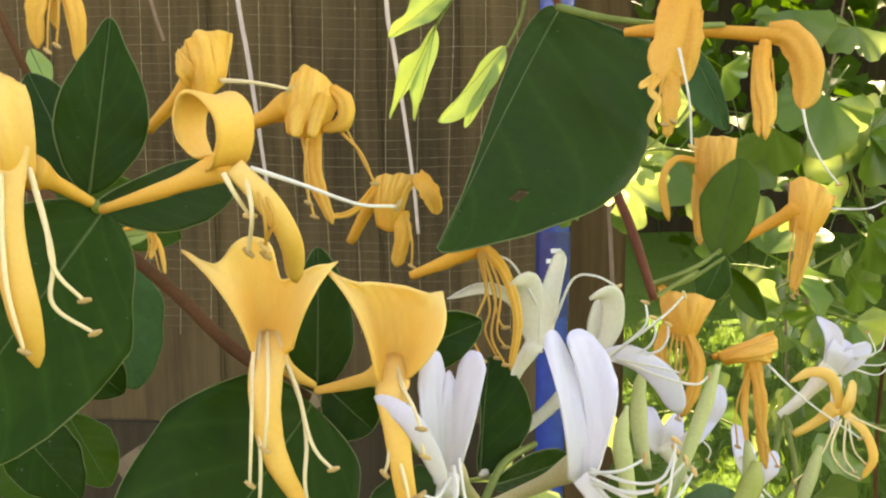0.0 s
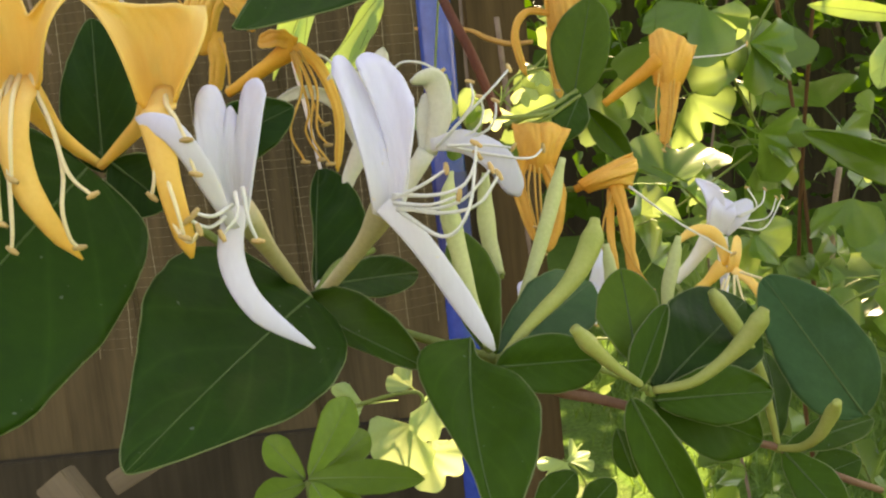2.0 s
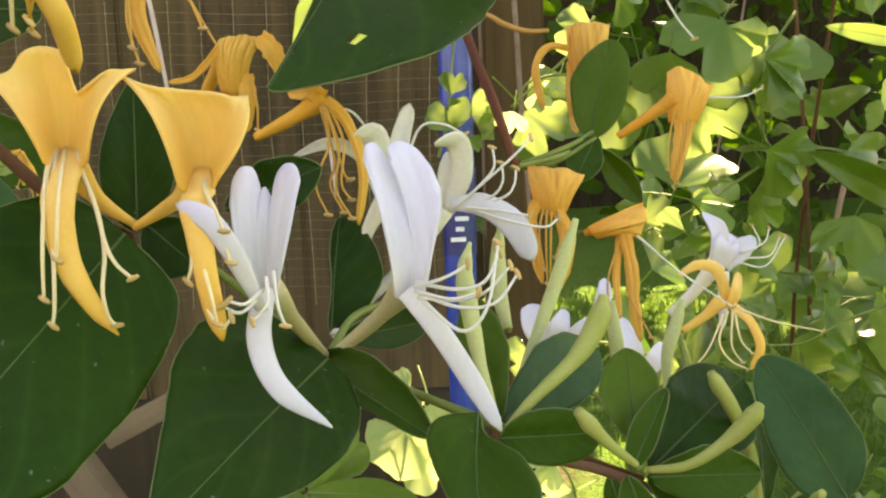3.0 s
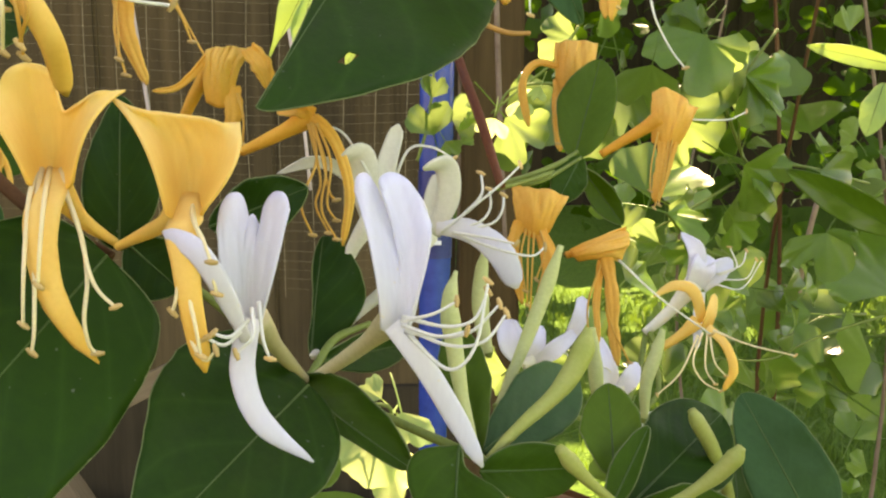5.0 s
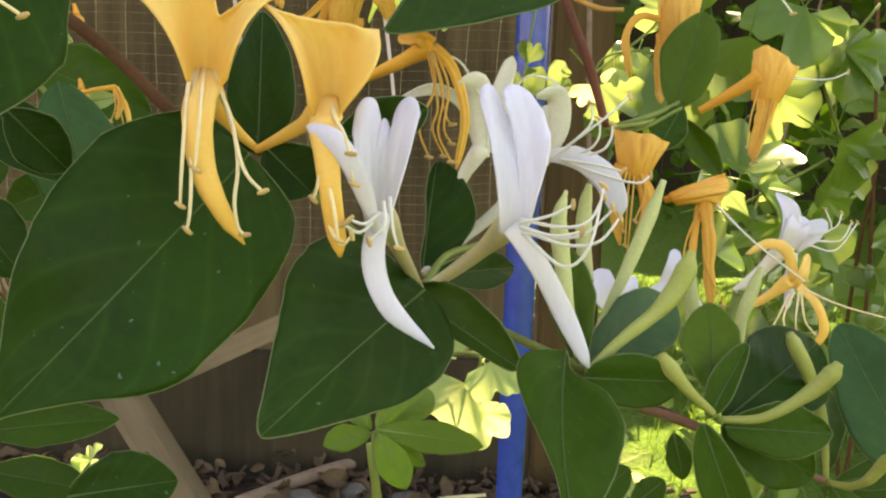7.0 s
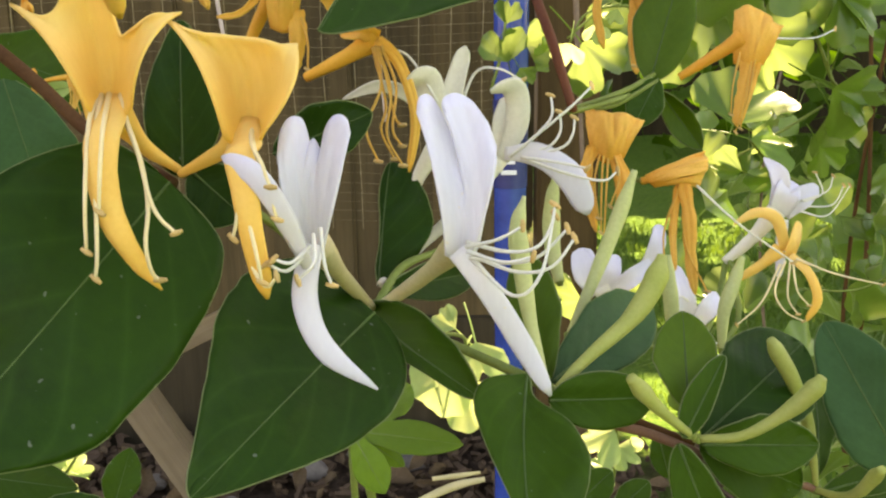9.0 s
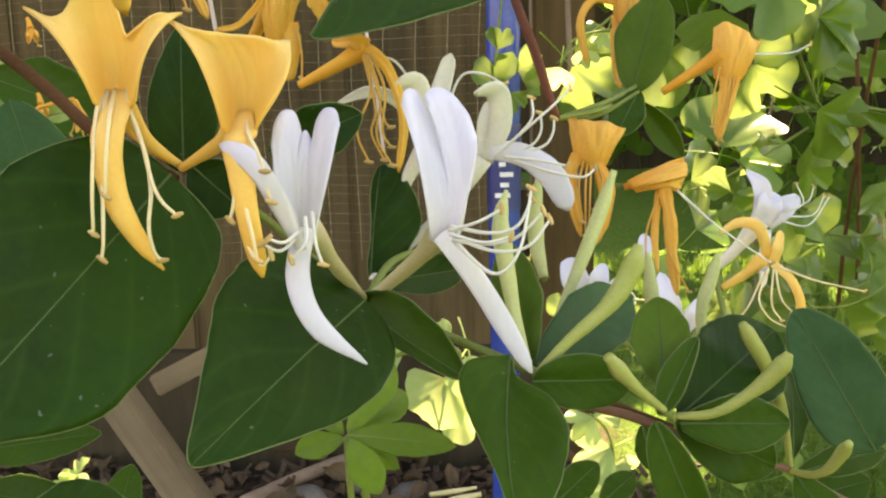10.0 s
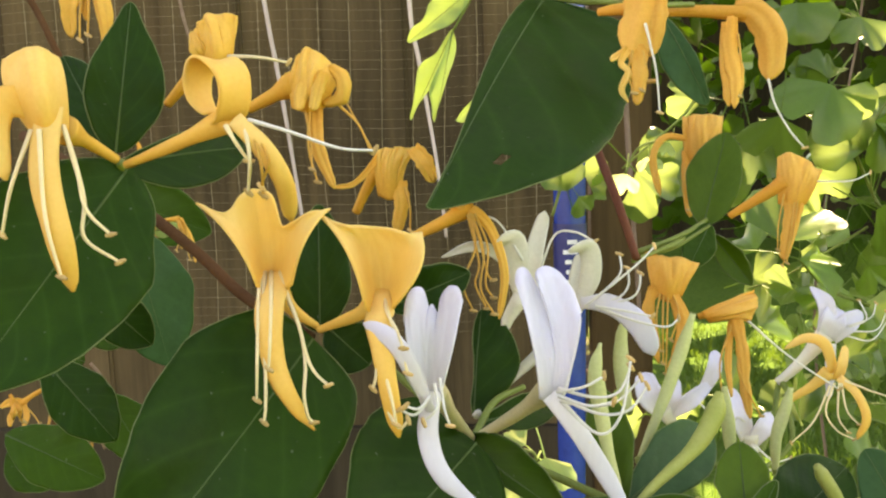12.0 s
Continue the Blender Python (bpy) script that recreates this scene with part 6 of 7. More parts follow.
leaf("small dark honeysuckle leaf under a stem", "soft_leaf", (0.0553, 0.306, 0.5072), (0.047, 0.2961, 0.4943), 0.0104, (0.0957, -0.8202, 0.5639), shape=0.5, group="small honeysuckle leaves")
leaf("curled mid-green honeysuckle leaf", "mid_leaf", (0.0563, 0.3094, 0.5035), (0.0702, 0.3123, 0.4859), 0.0084, (-0.0032, -0.9864, -0.1644), shape=0.5, curl=-0.18, fold=0.6, group="small honeysuckle leaves")
leaf("bluish dark green leaf behind the upper orange flowers", "sky_tinted_leaf", (0.0397, 0.3, 0.5723), (0.0529, 0.297, 0.5452), 0.012, (0.1, -0.98, 0.1), left=(0.033, 0.065, 0.090, 0.111, 0.089, 0.063, 0.031), right=(0.078, 0.156, 0.224, 0.248, 0.226, 0.146, 0.073), group="small honeysuckle leaves")
leaf("upright pointed dark green oval honeysuckle leaf with a pale rim", "leaf", (-0.0791, 0.1593, 0.5408), (-0.0765, 0.1655, 0.5682), 0.0149, (0.382, -0.9072, 0.1764), left=(0.081, 0.161, 0.222, 0.220, 0.154, 0.082, 0.041), right=(0.086, 0.173, 0.258, 0.254, 0.188, 0.095, 0.042))
leaf("spreading dark green oval honeysuckle leaf with a pale rim", "leaf", (-0.0797, 0.1631, 0.5383), (-0.0631, 0.1891, 0.5399), 0.0117, (0.25, -0.93, 0.25), left=(0.034, 0.069, 0.106, 0.145, 0.162, 0.161, 0.118), right=(0.087, 0.159, 0.214, 0.222, 0.189, 0.124, 0.062))
leaf("back dark green oval honeysuckle leaf with a pale rim", "leaf", (-0.0839, 0.171, 0.5393), (-0.0982, 0.1829, 0.5599), 0.0102, (0.1043, -0.8289, 0.5496), shape=0.42)
leaf("large tilted dark green oval honeysuckle leaf with a pale rim", "leaf", (-0.0783, 0.1631, 0.5378), (-0.096, 0.1296, 0.5035), 0.0302, (0.5836, -0.7103, 0.3935), shape=0.36)
leaf("hanging dark green oval honeysuckle leaf with a pale rim", "sky_tinted_leaf", (-0.1506, 0.3436, 0.507), (-0.138, 0.3421, 0.4536), 0.0318, (0.3638, -0.9249, 0.1109), shape=0.42)
leaf("low shaded dark green oval honeysuckle leaf with a pale rim", "leaf", (-0.1196, 0.2068, 0.4897), (-0.1031, 0.2054, 0.4703), 0.0149, (0.3316, -0.8772, 0.3472), shape=0.45)
leaf("low shaded dark green oval honeysuckle leaf with a pale rim", "leaf", (-0.0879, 0.1871, 0.4286), (-0.0668, 0.1931, 0.4306), 0.0153, (0.2177, -0.8943, 0.391), shape=0.45)
leaf("shaded dark green oval honeysuckle leaf with a pale rim", "leaf", (-0.1002, 0.2238, 0.4895), (-0.1217, 0.2267, 0.5077), 0.0143, (0.153, -0.9319, 0.3288), shape=0.45)

# rosette of a low plant
leaf("bright green pointed oblong leaf of a low plant", "low_leaf", (-0.0341, 0.29, 0.4064), (-0.0009, 0.283, 0.4052), 0.0104, (0.05, -0.8, 0.6), shape=0.5, group="low plant leaves", name="low_plant_leaf", rim=False, rib="pale_rib")
leaf("bright green pointed oblong leaf of a low plant", "low_leaf", (-0.034, 0.292, 0.4062), (-0.0219, 0.315, 0.4223), 0.0122, (0.35, -0.85, 0.35), shape=0.62, group="low plant leaves", name="low_plant_leaf", rim=False, rib="pale_rib")
leaf("bright green pointed oblong leaf of a low plant", "low_leaf", (-0.0333, 0.297, 0.4041), (-0.0176, 0.318, 0.4095), 0.0111, (0.3, -0.8, 0.5), shape=0.6, group="low plant leaves", name="low_plant_leaf", rim=False, rib="pale_rib")
leaf("bright green pointed oblong leaf of a low plant", "low_leaf", (-0.0329, 0.288, 0.4057), (-0.0231, 0.275, 0.3941), 0.0105, (-0.1, -0.75, 0.65), shape=0.55, group="low plant leaves", name="low_plant_leaf", rim=False, rib="pale_rib")
leaf("bright green pointed oblong leaf of a low plant", "low_leaf", (-0.0327, 0.294, 0.4032), (-0.0185, 0.29, 0.3953), 0.0067, (0.1, -0.8, 0.55), shape=0.5, group="low plant leaves", name="low_plant_leaf", rim=False, rib="pale_rib")
leaf("bright green pointed oblong leaf of a low plant", "low_leaf", (-0.0358, 0.295, 0.4047), (-0.0474, 0.305, 0.4152), 0.0099, (-0.3, -0.85, 0.4), shape=0.6, group="low plant leaves", name="low_plant_leaf", rim=False, rib="pale_rib")
leaf("bright green pointed oblong leaf of a low plant", "low_leaf", (-0.0355, 0.292, 0.4045), (-0.0493, 0.285, 0.4026), 0.0096, (-0.2, -0.7, 0.65), shape=0.55, group="low plant leaves", name="low_plant_leaf", rim=False, rib="pale_rib")
stem("upright green stem of a low leafy plant", "stem_green", [(-0.0343, 0.291, 0.4054), (-0.0303, 0.297, 0.2027), (-0.0323, 0.301, -0.005)], (0.0011, 0.0013, 0.0016), name="plant_stem", group="low plant stems")
stem("green stalk of the low plant", "stem_green", [(-0.048, 0.4196, 0.3503), (-0.0459, 0.419, 0.336), (-0.0415, 0.4284, 0.299)], (0.0020, 0.0020, 0.0020))

# dry and hanging twigs
stem("thin dry twig, painted as sunlit, hanging before the fence", "sunlit_twig", [(-0.2826, 1.0744, 0.7366), (-0.2653, 1.0607, 0.6294), (-0.2579, 1.0555, 0.5877), (-0.2392, 1.0394, 0.4626), (-0.2331, 1.0332, 0.415)], (0.0024, 0.0024, 0.0024, 0.0018, 0.0018), name="twig", category="twig", group="twigs")
stem("thin dry twig, painted as sunlit, hanging before the fence", "sunlit_twig", [(-0.1216, 1.0862, 0.7313), (-0.116, 1.0733, 0.6364), (-0.1085, 1.068, 0.5946), (-0.0914, 1.0535, 0.4815), (-0.084, 1.0441, 0.4102)], (0.0024, 0.0024, 0.0024, 0.0018, 0.0018), name="twig", category="twig", group="twigs")
stem("thin dry twig hanging before the fence", "twig", [(-0.3758, 1.0883, 0.743), (-0.3643, 1.0773, 0.6581), (-0.3496, 1.0716, 0.6094)], (0.0018, 0.0018, 0.0018), name="twig", category="twig", group="twigs")
stem("thin dry pale twig standing before the post", "twig", [(0.1013, 1.0317, 0.5988), (0.1038, 1.0114, 0.5012), (0.1065, 0.9967, 0.4307), (0.1102, 0.9776, 0.3385)], (0.0028, 0.0028, 0.0022, 0.0022), name="twig", category="twig", group="twigs")
stem("orange-brown twig crossing the post", "tan_twig", [(0.018, 0.9188, 0.5856), (0.0627, 0.9165, 0.5802), (0.08, 0.9145, 0.5711), (0.0998, 0.9128, 0.564), (0.1198, 0.9121, 0.5638)], (0.0015, 0.0020, 0.0025, 0.0025, 0.0020), name="twig", category="twig", group="twigs")
stem("dark woody hanging twig", "stem_brown", [(-0.1372, 0.235, 0.5921), (-0.1275, 0.2335, 0.576), (-0.1207, 0.232, 0.5616), (-0.1179, 0.2405, 0.5485)], (0.0009, 0.0009, 0.0009, 0.0007), name="twig", category="twig", group="twigs")

# sprigs of the fan-leaved plant
sprig("green sprig of fan-shaped leaves beside the blue pole", [(0.0129, 0.5538, 0.4838), (0.0188, 0.5569, 0.505), (0.0223, 0.5615, 0.5353), (0.0275, 0.5665, 0.5687)], [
    ((0.0217, 0.5556, 0.4974), (100, -15, 0), 0.0191),
    ((0.0205, 0.5587, 0.5171), (110, 10, 20), 0.0148),
    ((0.0311, 0.5567, 0.5064), (100, 80, 0), 0.0141),
    ((0.0278, 0.5549, 0.4943), (90, 150, 20), 0.0123),
    ((0.037, 0.5544, 0.4926), (70, 40, 0), 0.0092),
    ((0.0402, 0.5557, 0.5017), (110, -30, 40), 0.0080),
], False)
leaf("pointed lobed bright lime leaf hanging in the sun", "sunlit_lime_leaf", (-0.0357, 0.68, 0.6234), (-0.0769, 0.66, 0.5898), 0.02, (0.25, -0.93, 0.15), fold=0.3, wave=0.35, group="lime leaves", name="sunlit_lime_leaf", rim=False, left=(0.049, 0.098, 0.137, 0.160, 0.102, 0.059, 0.030), right=(0.061, 0.122, 0.177, 0.195, 0.093, 0.099, 0.050))
leaf("pointed lobed bright lime leaf hanging in the sun", "sunlit_lime_leaf", (-0.0479, 0.68, 0.5989), (-0.0769, 0.66, 0.5389), 0.02, (0.25, -0.93, 0.15), fold=0.3, wave=0.35, group="lime leaves", name="sunlit_lime_leaf", rim=False, left=(0.015, 0.030, 0.047, 0.068, 0.032, 0.000, 0.000), right=(0.018, 0.037, 0.055, 0.152, 0.102, 0.048, 0.024))
leaf("pointed lobed bright lime leaf hanging in the sun", "sunlit_lime_leaf", (-0.0485, 0.677, 0.5964), (-0.0608, 0.657, 0.5373), 0.02, (0.25, -0.93, 0.15), fold=0.3, wave=0.35, group="lime leaves", name="sunlit_lime_leaf", rim=False, left=(0.032, 0.064, 0.069, 0.038, 0.020, 0.005, 0.002), right=(0.016, 0.033, 0.049, 0.100, 0.128, 0.065, 0.033))
leaf("pointed lobed bright lime leaf hanging in the sun", "sunlit_lime_leaf", (-0.0042, 0.642, 0.5833), (-0.0444, 0.624, 0.538), 0.02, (0.25, -0.93, 0.15), fold=0.3, wave=0.35, group="lime leaves", name="sunlit_lime_leaf", rim=False, left=(0.057, 0.115, 0.158, 0.179, 0.183, 0.141, 0.074), right=(0.030, 0.061, 0.069, 0.029, 0.009, 0.019, 0.010))
leaf("pointed lobed bright lime leaf hanging in the sun", "sunlit_lime_leaf", (-0.0063, 0.641, 0.5778), (-0.028, 0.623, 0.5342), 0.02, (0.25, -0.93, 0.15), fold=0.3, wave=0.35, group="lime leaves", name="sunlit_lime_leaf", rim=False, left=(0.036, 0.072, 0.093, 0.061, 0.052, 0.042, 0.023), right=(0.017, 0.034, 0.051, 0.070, 0.096, 0.076, 0.038))
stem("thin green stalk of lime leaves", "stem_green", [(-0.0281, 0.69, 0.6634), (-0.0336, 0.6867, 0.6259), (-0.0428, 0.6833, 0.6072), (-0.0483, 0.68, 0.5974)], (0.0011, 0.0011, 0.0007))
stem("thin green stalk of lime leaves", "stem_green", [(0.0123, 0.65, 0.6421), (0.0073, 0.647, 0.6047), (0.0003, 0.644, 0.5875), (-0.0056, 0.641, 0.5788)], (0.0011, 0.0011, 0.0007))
leaf("long bright lime leaf in the sun", "sunlit_lime_leaf", (0.2982, 0.588, 0.5345), (0.2326, 0.5819, 0.5471), 0.0110, (0.0668, -0.9893, -0.1297), shape=0.5, group="lime leaves", name="sunlit_lime_leaf", rim=False)
leaf("bright lime leaf in the sun", "sunlit_lime_leaf", (0.2817, 0.5873, 0.5266), (0.2668, 0.573, 0.4966), 0.0162, (-0.2554, -0.8174, 0.5163), shape=0.5, group="lime leaves", name="sunlit_lime_leaf", rim=False)
# The sunlight on this leaf is only in its pale colour.
leaf("small bright lime leaf beside the vine", "sunlit_lime_leaf", (-0.1191, 0.2568, 0.5234), (-0.1093, 0.2527, 0.5206), 0.0040, (-0.2666, -0.8913, 0.3667), shape=0.5, group="lime leaves", name="sunlit_lime_leaf", rim=False)

# timber and sticks by the fence foot
plank("leaning_post", "grey weathered timber leaning at the fence", (-0.3603, 0.9426, 0.2093), (-0.2625, 0.9182, 0.068), 0.0321, 0.03, (0, -1, 0.1))
plank("loose_board", "grey weathered board lying aslant before the fence", (-0.3320, 1.0175, 0.1717), (-0.1902, 1.0345, 0.2405), 0.0227, 0.02, (0, -1, 0.1))
stem("pale dry stick lying on the mulch", "twig", [(-0.2557, 1.0511, 0.02), (-0.1834, 1.1303, 0.024), (-0.1111, 1.2095, 0.02)], (0.009, 0.008, 0.007), name="stick", category="stick", group="sticks")

# leaves of the bush nearest to the vine
sprig("green sprig of fan-shaped leaves in dappled sun", [(0.1004, 0.5673, 0.556), (0.0877, 0.5649, 0.5378), (0.0657, 0.5627, 0.5196), (0.0531, 0.5615, 0.509)], [
    ((0.0608, 0.5609, 0.5068), (90, 140, 10), 0.0295),
    ((0.1002, 0.566, 0.5474), (75, -80, 0), 0.0264),
    ((0.1404, 0.5629, 0.5356), (80, 190, 10), 0.0248),
    ((0.113, 0.5688, 0.5681), (60, 120, 0), 0.0217),
], False)
sprig("green sprig of broad fan-shaped leaves", [(0.2239, 0.604, 0.5569), (0.2069, 0.601, 0.5341), (0.1899, 0.598, 0.5113), (0.1632, 0.5976, 0.5033)], [
    ((0.2, 0.5982, 0.5144), (100, -55, 0), 0.0349),
    ((0.2052, 0.6004, 0.5301), (65, 112, -10), 0.0366),
    ((0.1672, 0.5976, 0.5043), (80, 145, 10), 0.0299),
    ((0.2044, 0.5924, 0.4783), (80, 120, 0), 0.0332),
    ((0.1775, 0.6066, 0.5639), (110, -120, 10), 0.0266),
], False)
sprig("green sprig of fan-shaped leaves behind the flowers", [(0.2026, 0.6009, 0.4675), (0.1753, 0.5992, 0.4511), (0.1514, 0.598, 0.438), (0.1311, 0.5976, 0.4316)], [
    ((0.1346, 0.5985, 0.4382), (80, 70, 0), 0.0209),
    ((0.1635, 0.6, 0.4539), (50, 118, 0), 0.0304),
    ((0.1375, 0.594, 0.4098), (60, 55, 10), 0.0270),
    ((0.2022, 0.5973, 0.4441), (90, 150, 0), 0.0186),
    ((0.2319, 0.5901, 0.4038), (60, 100, 10), 0.0270),
    ((0.1878, 0.5895, 0.3909), (70, 60, 0), 0.0270),
], False)
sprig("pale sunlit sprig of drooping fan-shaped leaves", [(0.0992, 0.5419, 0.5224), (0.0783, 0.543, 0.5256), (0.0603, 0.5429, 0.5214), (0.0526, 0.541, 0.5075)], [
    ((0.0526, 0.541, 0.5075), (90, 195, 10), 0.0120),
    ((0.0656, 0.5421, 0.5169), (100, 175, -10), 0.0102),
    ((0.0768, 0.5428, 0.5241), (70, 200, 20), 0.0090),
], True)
leaf("long pointed green leaf of the bush", "fan_leaf", (0.3017, 0.583, 0.4378), (0.2212, 0.5716, 0.478), 0.0209, (0.0656, -0.9866, -0.1492), shape=0.4, group="bush leaves", name="bush_leaf", rim=False)
stem("thin pinkish-brown forked twig in the bush", "twig", [(0.2898, 0.6859, 0.446), (0.2832, 0.6821, 0.42), (0.2772, 0.6769, 0.3856), (0.2734, 0.6699, 0.3396)], (0.0019, 0.0019, 0.0023, 0.0023), name="twig", category="twig", group="twigs")
stem("thin brown twig in the bush", "twig", [(0.2158, 0.7956, 0.4848), (0.2256, 0.7918, 0.4628), (0.2313, 0.7862, 0.4277), (0.2324, 0.78, 0.3883)], (0.0018, 0.0018, 0.0022, 0.0022), name="twig", category="twig", group="twigs")

fan_spray("shoot of broad green fan-shaped leaves half in sun", [(0.2169, 0.62, 0.4725), (0.1926, 0.6, 0.5157), (0.1745, 0.58, 0.5524)], [
    ((0.1736, 0.58, 0.5524), (0.1477, 0.56, 0.5218), (0.1, -0.8, 0.6), 0),
    ((0.1776, 0.585, 0.5491), (0.1892, 0.575, 0.5248), (-0.2, -0.9, 0.3), 4),
    ((0.1737, 0.585, 0.5557), (0.1733, 0.605, 0.576), (0.2, -0.9, 0.3), 1),
    ((0.1743, 0.59, 0.5526), (0.1478, 0.6, 0.5537), (0, -0.7, 0.7), 4),
])
fan_spray("shoot of translucent yellow-green fan leaves", [(0.1685, 0.62, 0.519), (0.1356, 0.61, 0.5238), (0.0935, 0.6, 0.5203)], [
    ((0.0951, 0.6, 0.5203), (0.0687, 0.59, 0.4929), (0.2, -0.95, 0.2), 4),
    ((0.1356, 0.61, 0.5238), (0.1403, 0.6, 0.4885), (-0.1, -0.95, 0.3), 1),
    ((0.112, 0.61, 0.5211), (0.0916, 0.61, 0.4749), (0, -0.95, 0.2), 2),
])
fan_spray("shoot of green fan leaves above the flowers", [(0.2235, 0.64, 0.583), (0.1872, 0.62, 0.5964), (0.1605, 0.62, 0.6008)], [
    ((0.1638, 0.62, 0.6023), (0.1654, 0.6, 0.5744), (0, -0.7, 0.7), 4),
    ((0.2005, 0.62, 0.5926), (0.1978, 0.6, 0.5699), (0, -0.8, 0.5), 0),
    ((0.2174, 0.63, 0.5826), (0.1972, 0.63, 0.5833), (0, -0.6, 0.8), 2),
    ((0.1597, 0.63, 0.5984), (0.1393, 0.63, 0.5958), (0.1, -0.8, 0.6), 1),
])
fan_spray("shoot of folded green fan leaves", [(0.3027, 0.64, 0.4625), (0.2508, 0.62, 0.4755), (0.2103, 0.61, 0.4802), (0.2033, 0.6, 0.5308)], [
    ((0.205, 0.6, 0.5301), (0.2412, 0.61, 0.5221), (0, -0.75, 0.65), 2),
    ((0.2067, 0.6, 0.5275), (0.221, 0.59, 0.4996), (0.2, -0.95, 0.1), 1),
    ((0.2093, 0.6, 0.4783), (0.236, 0.59, 0.463), (0, -0.9, 0.45), 3),
    ((0.2108, 0.61, 0.4648), (0.2296, 0.61, 0.4315), (0.2, -0.95, 0.1), 0),
    ((0.2616, 0.62, 0.4719), (0.2935, 0.62, 0.4592), (0, -0.8, 0.6), 5),
])
fan_spray("shoot of small sunlit fan leaves low in the bush", [(0.2039, 0.6, 0.4196), (0.1764, 0.59, 0.432), (0.1564, 0.58, 0.4521)], [
    ((0.1571, 0.58, 0.452), (0.1898, 0.58, 0.44), (0, -0.6, 0.8), 1),
    ((0.1549, 0.585, 0.4331), (0.1347, 0.585, 0.4418), (0, -0.8, 0.6), 3),
    ((0.1784, 0.585, 0.4294), (0.1577, 0.575, 0.4147), (0, -0.9, 0.4), 0),
    ((0.2004, 0.6, 0.4197), (0.2216, 0.59, 0.4039), (0, -0.8, 0.6), 4),
])
fan_spray("shoot of broad shaded fan leaves low in the bush", [(0.2978, 0.62, 0.382), (0.2575, 0.6, 0.3837), (0.2267, 0.59, 0.3621)], [
    ((0.289, 0.6, 0.3725), (0.2328, 0.58, 0.3699), (0, -0.6, 0.8), 2),
    ((0.2538, 0.6, 0.3873), (0.2294, 0.6, 0.3877), (0, -0.7, 0.6), 5),
    ((0.2667, 0.6, 0.3406), (0.2866, 0.59, 0.3325), (0, -0.7, 0.6), 4),
    ((0.2403, 0.61, 0.3853), (0.2344, 0.62, 0.4049), (0, -0.9, 0.4), 1),
])

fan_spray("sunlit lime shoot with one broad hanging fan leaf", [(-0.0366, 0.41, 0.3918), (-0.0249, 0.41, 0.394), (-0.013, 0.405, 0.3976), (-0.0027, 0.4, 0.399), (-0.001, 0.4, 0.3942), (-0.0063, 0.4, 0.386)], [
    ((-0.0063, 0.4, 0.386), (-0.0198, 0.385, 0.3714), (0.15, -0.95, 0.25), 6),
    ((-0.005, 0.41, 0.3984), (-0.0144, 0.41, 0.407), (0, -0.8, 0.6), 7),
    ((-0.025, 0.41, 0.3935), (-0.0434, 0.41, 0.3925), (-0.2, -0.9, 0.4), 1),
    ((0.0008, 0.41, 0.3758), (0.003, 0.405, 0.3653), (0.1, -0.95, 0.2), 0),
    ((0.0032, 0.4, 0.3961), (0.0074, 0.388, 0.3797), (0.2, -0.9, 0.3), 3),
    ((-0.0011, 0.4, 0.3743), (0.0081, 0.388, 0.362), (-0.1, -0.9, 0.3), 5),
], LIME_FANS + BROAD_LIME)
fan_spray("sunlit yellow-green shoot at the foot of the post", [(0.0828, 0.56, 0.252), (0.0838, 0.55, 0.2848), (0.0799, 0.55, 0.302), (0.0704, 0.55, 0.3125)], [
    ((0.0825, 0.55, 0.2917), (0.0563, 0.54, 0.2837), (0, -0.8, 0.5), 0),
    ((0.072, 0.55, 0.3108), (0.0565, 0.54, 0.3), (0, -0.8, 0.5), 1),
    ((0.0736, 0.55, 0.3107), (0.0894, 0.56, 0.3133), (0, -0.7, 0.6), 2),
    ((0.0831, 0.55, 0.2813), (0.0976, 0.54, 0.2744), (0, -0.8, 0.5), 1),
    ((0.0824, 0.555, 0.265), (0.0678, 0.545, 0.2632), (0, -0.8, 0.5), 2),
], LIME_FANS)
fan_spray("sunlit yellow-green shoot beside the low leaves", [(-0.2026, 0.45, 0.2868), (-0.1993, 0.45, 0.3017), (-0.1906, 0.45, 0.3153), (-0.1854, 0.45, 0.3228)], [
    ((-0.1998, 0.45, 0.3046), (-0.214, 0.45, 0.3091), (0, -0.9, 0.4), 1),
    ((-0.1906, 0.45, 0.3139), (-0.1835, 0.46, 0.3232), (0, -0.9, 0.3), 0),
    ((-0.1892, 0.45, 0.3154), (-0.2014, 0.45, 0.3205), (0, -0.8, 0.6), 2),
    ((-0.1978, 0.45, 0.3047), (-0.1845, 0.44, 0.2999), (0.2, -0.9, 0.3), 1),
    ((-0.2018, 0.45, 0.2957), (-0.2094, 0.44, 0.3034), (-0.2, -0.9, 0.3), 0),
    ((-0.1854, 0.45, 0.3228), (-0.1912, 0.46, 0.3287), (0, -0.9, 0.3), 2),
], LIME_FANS)

